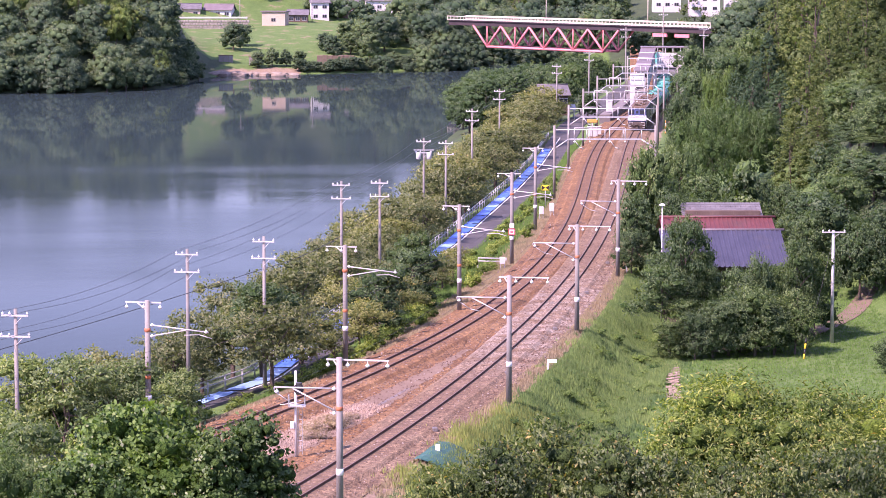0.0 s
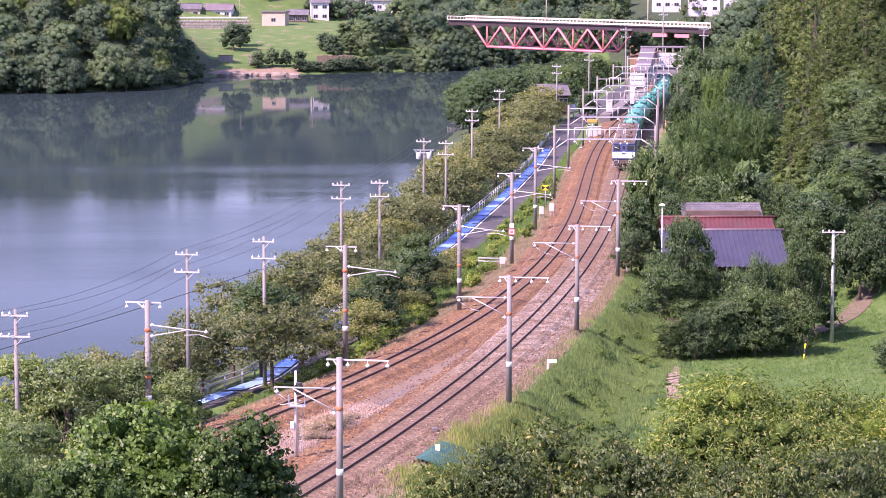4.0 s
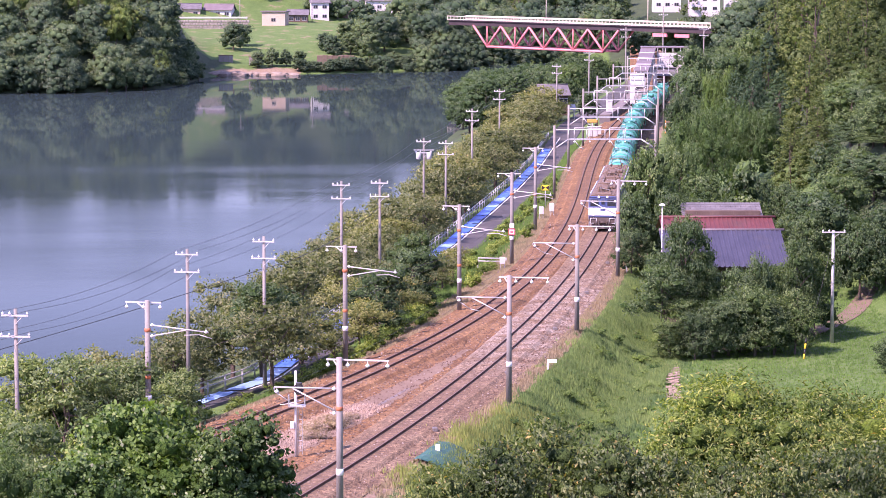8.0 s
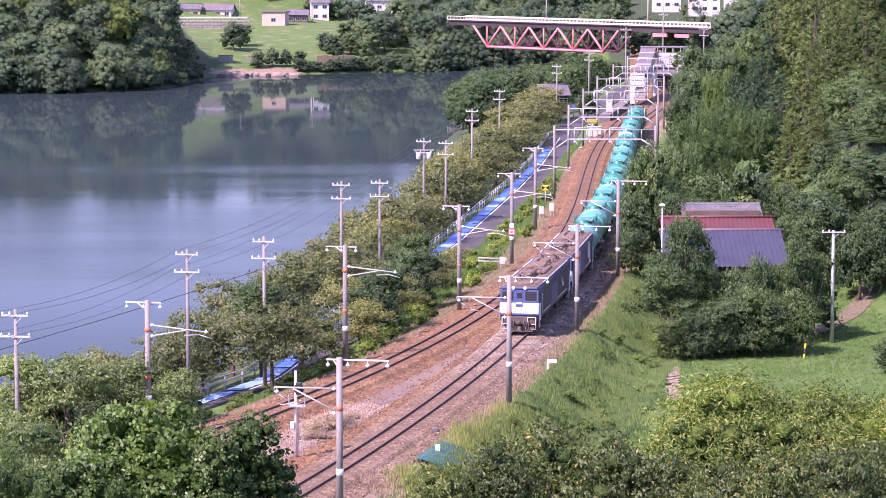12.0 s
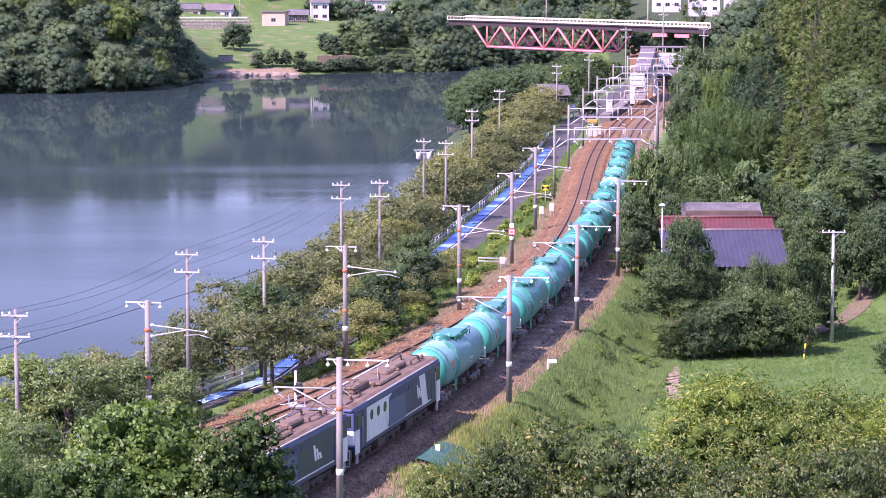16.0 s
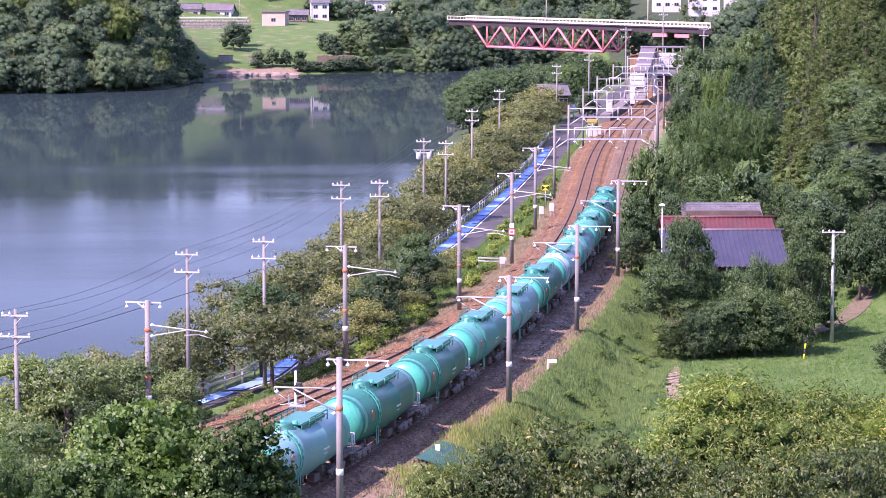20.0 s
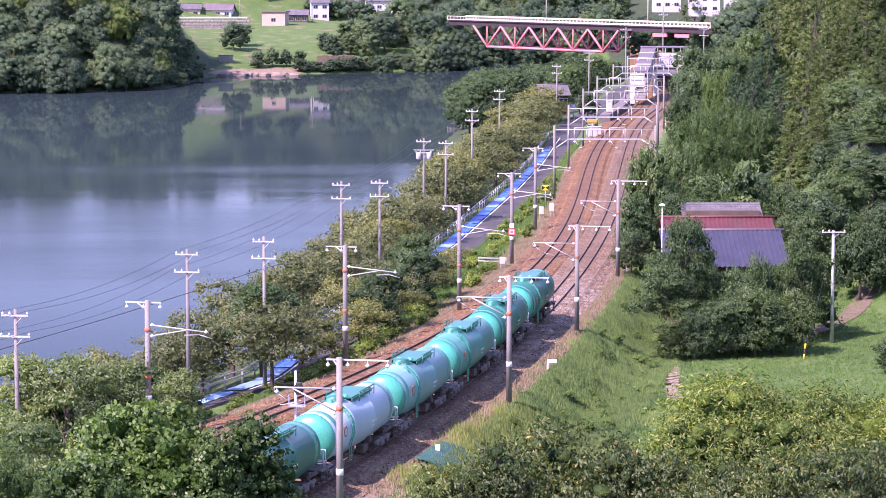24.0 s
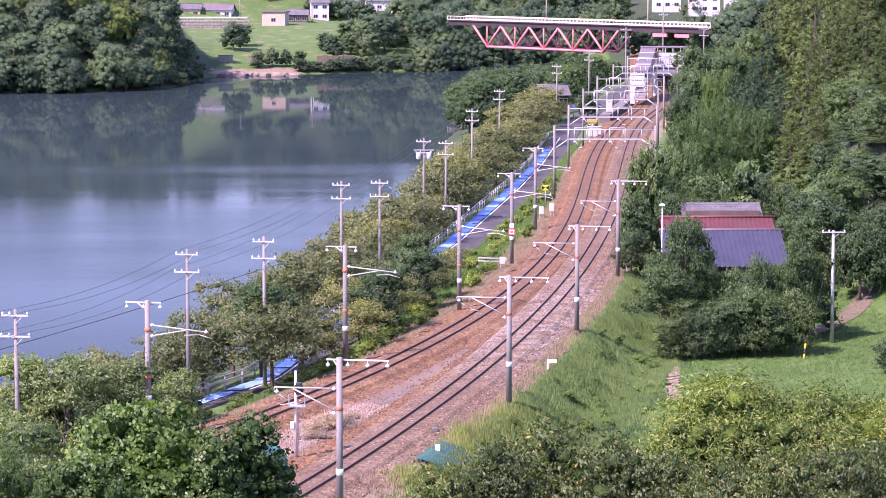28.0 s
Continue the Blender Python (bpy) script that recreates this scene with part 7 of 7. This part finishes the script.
    tagged(pf.done("platform", M["platform_grey"]), "grey concrete station platform", "platform", kind="structure")
    sg = thing("station_sign", pose(34.0, 470, 0.9), "white upright station sign board on the platform", "sign")
    Shape().box((0, 0, 1.7), (0.95, 0.14, 3.2), cut=0.03).done("board", M["wall_white"], sg)
    for x in (-0.4, 0.4):
        Shape().box((x, 0.12, 0.8), (0.08, 0.08, 1.9)).done("leg", M["galvanised"], sg)
    for x, y, w, h in ((24.6, 404, 1.5, 1.5), (25.6, 408, 1.1, 1.2), (29.8, 446, 1.0, 1.8)):
        c = thing("relay_cabinet", pose(x - 1.5, y, ground_at(x - 1.5, y) if y < 412 else 0.9), "white metal signal relay cabinet beside the track", "cabinet", "relay cabinets")
        Shape().box((0, 0, h / 2 + 0.15), (w, 0.9, h), cut=0.04).done("body", M["wall_white"], c)
        Shape().box((0, 0, h + 0.2), (w + 0.12, 1.02, 0.08), cut=0.02).done("lid", M["white_steel"], c)
        for sx in (-0.24, 0.24):
            Shape().box((sx * w, -0.46, h / 2 + 0.15), (w * 0.42, 0.03, h * 0.84)).done("door", M["white_steel"], c)


station()
house("station_house", 19.4, 466, 0.3, 4.6, 5.0, 2.6, 1.6, "wall_wood", "roof_tile", "low wooden house with dark tile roof by the lake", 10, 3)


def carport():
    c = thing("carport", pose(21.0, 468, -2.45), "carport with white sheet metal roof beside the road", "carport")
    r = Shape()
    for s in (-1, 1):
        r.add([(-2.6, s * 2.4, 2.6), (2.6, s * 2.4, 2.6), (2.6, 0, 3.4), (-2.6, 0, 3.4), (-2.6, s * 2.4, 2.68), (2.6, s * 2.4, 2.68), (2.6, 0, 3.48), (-2.6, 0, 3.48)], [(0, 1, 2, 3), (7, 6, 5, 4), (0, 4, 5, 1), (1, 5, 6, 2), (3, 7, 4, 0)])
    r.done("roof", M["wall_white"], c)
    for x in (-2.4, 2.4):
        for y in (-2.2, 2.2):
            Shape().box((x, y, 1.3), (0.12, 0.12, 2.7)).done("post", M["galvanised"], c)


carport()

house("station_building", 47.0, 529, -0.2, 9.0, 5.0, 3.6, 1.4, "wall_wood", "roof_tile", "dark wooden station building behind the footbridge", 3, 4)
# ---- small lineside things ----
def signal(x, y):
    g = thing("track_signal", pose(x, y, -0.4), "slim signal post with black round head and work platform", "signal")
    Shape().tube((0, 0, -0.2), (0, 0, 5.0), 0.09, 0.075, 10).done("post", M["white_steel"], g)
    Shape().tube((0.18, -0.24, 4.0), (0.18, -0.1, 4.0), 0.29, n=22).done("backboard", M["black_paint"], g)
    Shape().box((0.18, -0.06, 4.0), (0.36, 0.26, 0.7), cut=0.05).done("lamp_box", M["black_paint"], g)
    for dz in (-0.16, 0.16):
        Shape().tube((0.18, -0.25, 4.0 + dz), (0.18, -0.5, 4.05 + dz), 0.12, n=12).done("hood", M["black_paint"], g)
    Shape().box((0.1, 0, 3.0), (0.9, 0.7, 0.06)).done("platform", M["galvanised"], g)
    r = Shape()
    for sx in (-0.4, 0.5):
        r.polyline([(sx, -0.3, 3.0), (sx, -0.3, 3.6), (sx, 0.3, 3.6), (sx, 0.3, 3.0)], 0.025, 5)
    r.polyline([(-0.9, 0, 3.05), (-0.2, 0, 3.15), (0.3, 0.1, 3.3)], 0.03, 5)
    r.done("cage", M["galvanised"], g)
    Shape().box((-0.2, -0.05, 1.9), (0.26, 0.2, 0.42), cut=0.03).done("junction_box", M["wall_white"], g)
    l = Shape()
    for sx in (0.14, 0.36):
        l.tube((sx, 0.06, 0.2), (sx, 0.06, 3.0), 0.015, n=5)
    for k in range(9):
        l.tube((0.14, 0.06, 0.4 + 0.3 * k), (0.36, 0.06, 0.4 + 0.3 * k), 0.012, n=5)
    l.done("ladder", M["galvanised"], g)


signal(-8.3, 146.0)


def marker(x, y, z, w, h, label, cross=False):
    k = thing("line_marker", pose(x, y, z, 0, 0, -8), label, "marker")
    Shape().box((0, 0, h / 2), (0.12 if cross else w, 0.1, h), cut=0.02).done("post", M["porcelain"], k)
    if cross:
        Shape().box((w / 2, -0.03, h * 0.82), (w, 0.06, h * 0.32), cut=0.015).done("board", M["porcelain"], k)


marker(-0.3, 147.4, -0.4, 0.26, 0.52, "short white concrete distance marker")
marker(7.2, 178.0, -0.45, 0.62, 0.72, "white gradient post with one board", True)
marker(16.4, 232.5, -0.42, 0.14, 0.6, "slim white boundary stake")
marker(24.5, 255.0, ground_at(24.5, 255), 0.14, 0.6, "slim white boundary stake")


def green_sheet():
    s = Shape()
    n, m = 12, 6
    r = random.Random(2)
    vs, fs = [], []
    for i in range(n + 1):
        for j in range(m + 1):
            y = 144.6 + 5.4 * i / n
            x = float(right_x(y)) + 3.3 + 2.6 * j / m * (0.75 + 0.25 * math.sin(math.pi * i / n))
            vs.append((x, y, max(ground_at(x, y), -2.2) + 0.22 + 0.06 * math.sin(math.pi * j / m) + r.uniform(-0.03, 0.03)))
    for i in range(n):
        for j in range(m):
            k = i * (m + 1) + j
            fs.append((k, k + 1, k + m + 2, k + m + 1))
    s.add(vs, fs)
    tagged(s.done("ground_sheet", M["green_net"]), "dark green weed sheet on the railway bank", "sheet")


green_sheet()


def trough():
    t = thing("cable_trough", pose(0, 0, 0), "grey concrete cable trough between the tracks", "cable trough")
    for i in range(7):
        y = 163.0 + 0.98 * i
        x = float(left_x(y)) * 0.42 + float(right_x(y)) * 0.58
        x2 = float(left_x(y + 1)) * 0.42 + float(right_x(y + 1)) * 0.58
        Shape().box((x, y, -0.37), (0.3, 0.94, 0.12), Matrix.Rotation(-math.atan2(x2 - x, 1.0), 3, 'Z'), cut=0.02).done("lid", M["platform_grey"], t)


trough()


def crossing_sign(x, y, z):
    c = thing("warning_sign", pose(x, y, z), "yellow and black warning sign on a post", "sign")
    Shape().tube((0, 0, -0.3), (0, 0, 2.2), 0.05, n=8).done("post", M["galvanised"], c)
    Shape().box((0, -0.06, 2.0), (0.85, 0.05, 0.6), cut=0.02).done("board", M["yellow_paint"], c)
    for sg in (-1, 1):
        Shape().add([(0, -0.09, 2.0), (sg * 0.4, -0.09, 2.26), (sg * 0.4, -0.09, 1.74)], [(0, 1, 2) if sg < 0 else (0, 2, 1)]).done("wedge", M["black_paint"], c)


crossing_sign(11.6, 296, -0.5)
for x, y, w, h in ((10.6, 281, 0.5, 1.3), (11.8, 283, 0.5, 1.5), (5.4, 236.5, 0.5, 1.0)):
    c = thing("equipment_box", pose(x, y, -0.5), "white trackside equipment box on legs", "cabinet", "equipment boxes")
    Shape().box((0, 0, h * 0.7), (w, 0.4, h * 0.6), cut=0.03).done("body", M["wall_white"], c)
    for sx in (-0.18, 0.18):
        Shape().box((sx, 0, h * 0.2), (0.06, 0.06, h * 0.45)).done("leg", M["galvanised"], c)


def stay_guard():
    g = thing("stay_guard", pose(28.0, 201.2, -3.35, 0, 0, 0), "yellow and black striped stay wire guard", "guard")
    for i in range(4):
        Shape().tube((0.06 * i, 0.15 * i, 0.38 * i), (0.06 * i + 0.06, 0.15 * i + 0.15, 0.38 * i + 0.38), 0.075, n=8).done("sleeve", M["yellow_paint" if i % 2 == 0 else "black_paint"], g)


stay_guard()


def brick_path():
    p = thing("garden_path", pose(0, 0, 0), "worn brick path through the grass", "path", kind="structure")
    me = Shape().box((0, 0, 0), (0.44, 0.34, 0.08), cut=0.015).mesh("paver")
    for j in range(48):
        y = 183 + 0.36 * j
        x0 = 15.5 + 0.075 * (y - 176)
        for i in range(2):
            o = link("paver", me, M["paver"], p)
            x = x0 + 0.45 * i + 0.2 * (j % 2)
            o.matrix_local = pose(x, y, ground_at(x, y) + 0.06, 0, 0, rnd.uniform(-3, 3))


brick_path()


def dirt_track():
    s = Shape()
    vs, fs = [], []
    for i in range(31):
        k = i / 30
        y = 206 + 26 * k
        x = 20.5 + 18.5 * k ** 0.55
        for j in range(4):
            xx, yy = x - 0.7 * k + 1.1 * (j / 3 - 0.5), y - 2.0 * (j / 3 - 0.5)
            vs.append((xx, yy, ground_at(xx, yy) + 0.07))
        if i:
            fs += [(4 * i - 4 + j, 4 * i - 3 + j, 4 * i + 1 + j, 4 * i + j) for j in range(3)]
    s.add(vs, fs)
    tagged(s.done("dirt_path", M["soil"]), "bare earth path along the meadow", "path", kind="structure")


dirt_track()


def hoop_lamp(x, y, h):
    l = thing("street_lamp", pose(x, y, ground_at(x, y)), "small street lamp with a flat white hood", "street lamp", "street lamps")
    Shape().tube((0, 0, -0.2), (0, 0, h), 0.05, n=8).done("pole", M["galvanised"], l)
    Shape().lathe(((0.26, h), (0.24, h + 0.05), (0.1, h + 0.14), (0.03, h + 0.16)), 14, 'Z').done("hood", M["porcelain"], l)


hoop_lamp(18.4, 219.0, 10.2)


def orange_posts():
    for dx in (0, 0.7, 1.4):
        o = thing("barrier_post", pose(35.0 + dx, 412, ground_at(35.0 + dx, 412)), "orange and white striped barrier post", "post", "barrier posts")
        for k in range(5):
            Shape().tube((0, 0, -0.1 + 0.45 * k), (0, 0, 0.35 + 0.45 * k), 0.09, n=8).done("stripe", M["orange_paint" if k % 2 == 0 else "porcelain"], o)


orange_posts()


def mast_plate():
    """A speed board fixed to a lake-side mast."""
    k = thing("mast_sign", pose(6.3, 238.55, 2.3, 0, 0, -11), "white plate with red square border on a mast", "sign")
    Shape().box((0, 0, 0.3), (0.62, 0.05, 0.6), cut=0.02).done("plate", M["porcelain"], k)
    for x, z, w, h in ((0, 0.56, 0.6, 0.08), (0, 0.04, 0.6, 0.08), (-0.27, 0.3, 0.08, 0.5), (0.27, 0.3, 0.08, 0.5), (0, 0.36, 0.3, 0.09), (0, 0.22, 0.3, 0.09)):
        Shape().box((x, -0.035, z), (w, 0.02, h)).done("red_bar", M["roof_sign"], k)
    Shape().box((0, 0, 0.86), (0.42, 0.05, 0.4), cut=0.02).done("small_plate", M["porcelain"], k)


mast_plate()


def lineside_pipes():
    """Pale steel rails and a low pipe fence beside the road bank."""
    for x, y, w in ((4.6, 243, 2.6), (4.3, 240.5, 2.2)):
        f = thing("pipe_barrier", pose(x, y, ground_at(x, y), 0, 0, -10), "low pale steel pipe barrier beside the line", "barrier", "pipe barriers")
        Shape().tube((-w / 2, 0, 0.55), (w / 2, 0, 0.55), 0.05, n=8).done("rail", M["white_steel"], f)
        for sx in (-w / 2, w / 2):
            Shape().box((sx, 0, 0.2), (0.12, 0.12, 0.85), cut=0.02).done("post", M["white_steel"], f)
    for i in range(9):
        y = 176 + 19 * i
        c = float(left_x(y)) - 1.9
        b = thing("cable_riser", pose(c, y, -0.4, 0, 0, 20 + 9 * i), "black cable looping out of the ballast", "cable", "lineside cables")
        Shape().polyline([(-0.9, 0.1, 0.05), (-0.4, 0, 0.16), (0.3, -0.05, 0.14), (1.0, 0.1, 0.03)], 0.035, 6).done("loop", M["wire"], b)
    for i in range(10):
        y = 133 + 21.0 * i
        c = float(right_x(y)) + 2.1
        b = thing("impedance_bond", pose(c, y, -0.36, 0, 0, 8), "small grey trackside junction box", "junction box", "junction boxes")
        Shape().box((0, 0, 0.14), (0.32, 0.42, 0.26), cut=0.04).done("case", M["bogie_grey"], b)
        Shape().tube((-0.16, 0, 0.08), (-1.4, 0.2, 0.1), 0.025, n=5).done("lead", M["wire"], b)


lineside_pipes()


def crossing_light(x, y):
    c = thing("crossing_signal", pose(x, y, ground_at(x, y)), "orange crossing warning device on a post beside the platform", "signal")
    Shape().tube((0, 0, -0.2), (0, 0, 2.9), 0.07, n=8).done("post", M["galvanised"], c)
    Shape().box((0, -0.1, 2.7), (1.6, 0.1, 0.5), cut=0.04).done("board", M["orange_paint"], c)
    for sx in (-0.5, 0.5):
        Shape().tube((sx, -0.12, 2.1), (sx, -0.22, 2.1), 0.18, n=12).done("lamp", M["black_paint"], c)


crossing_light(22.9, 402)
motions()
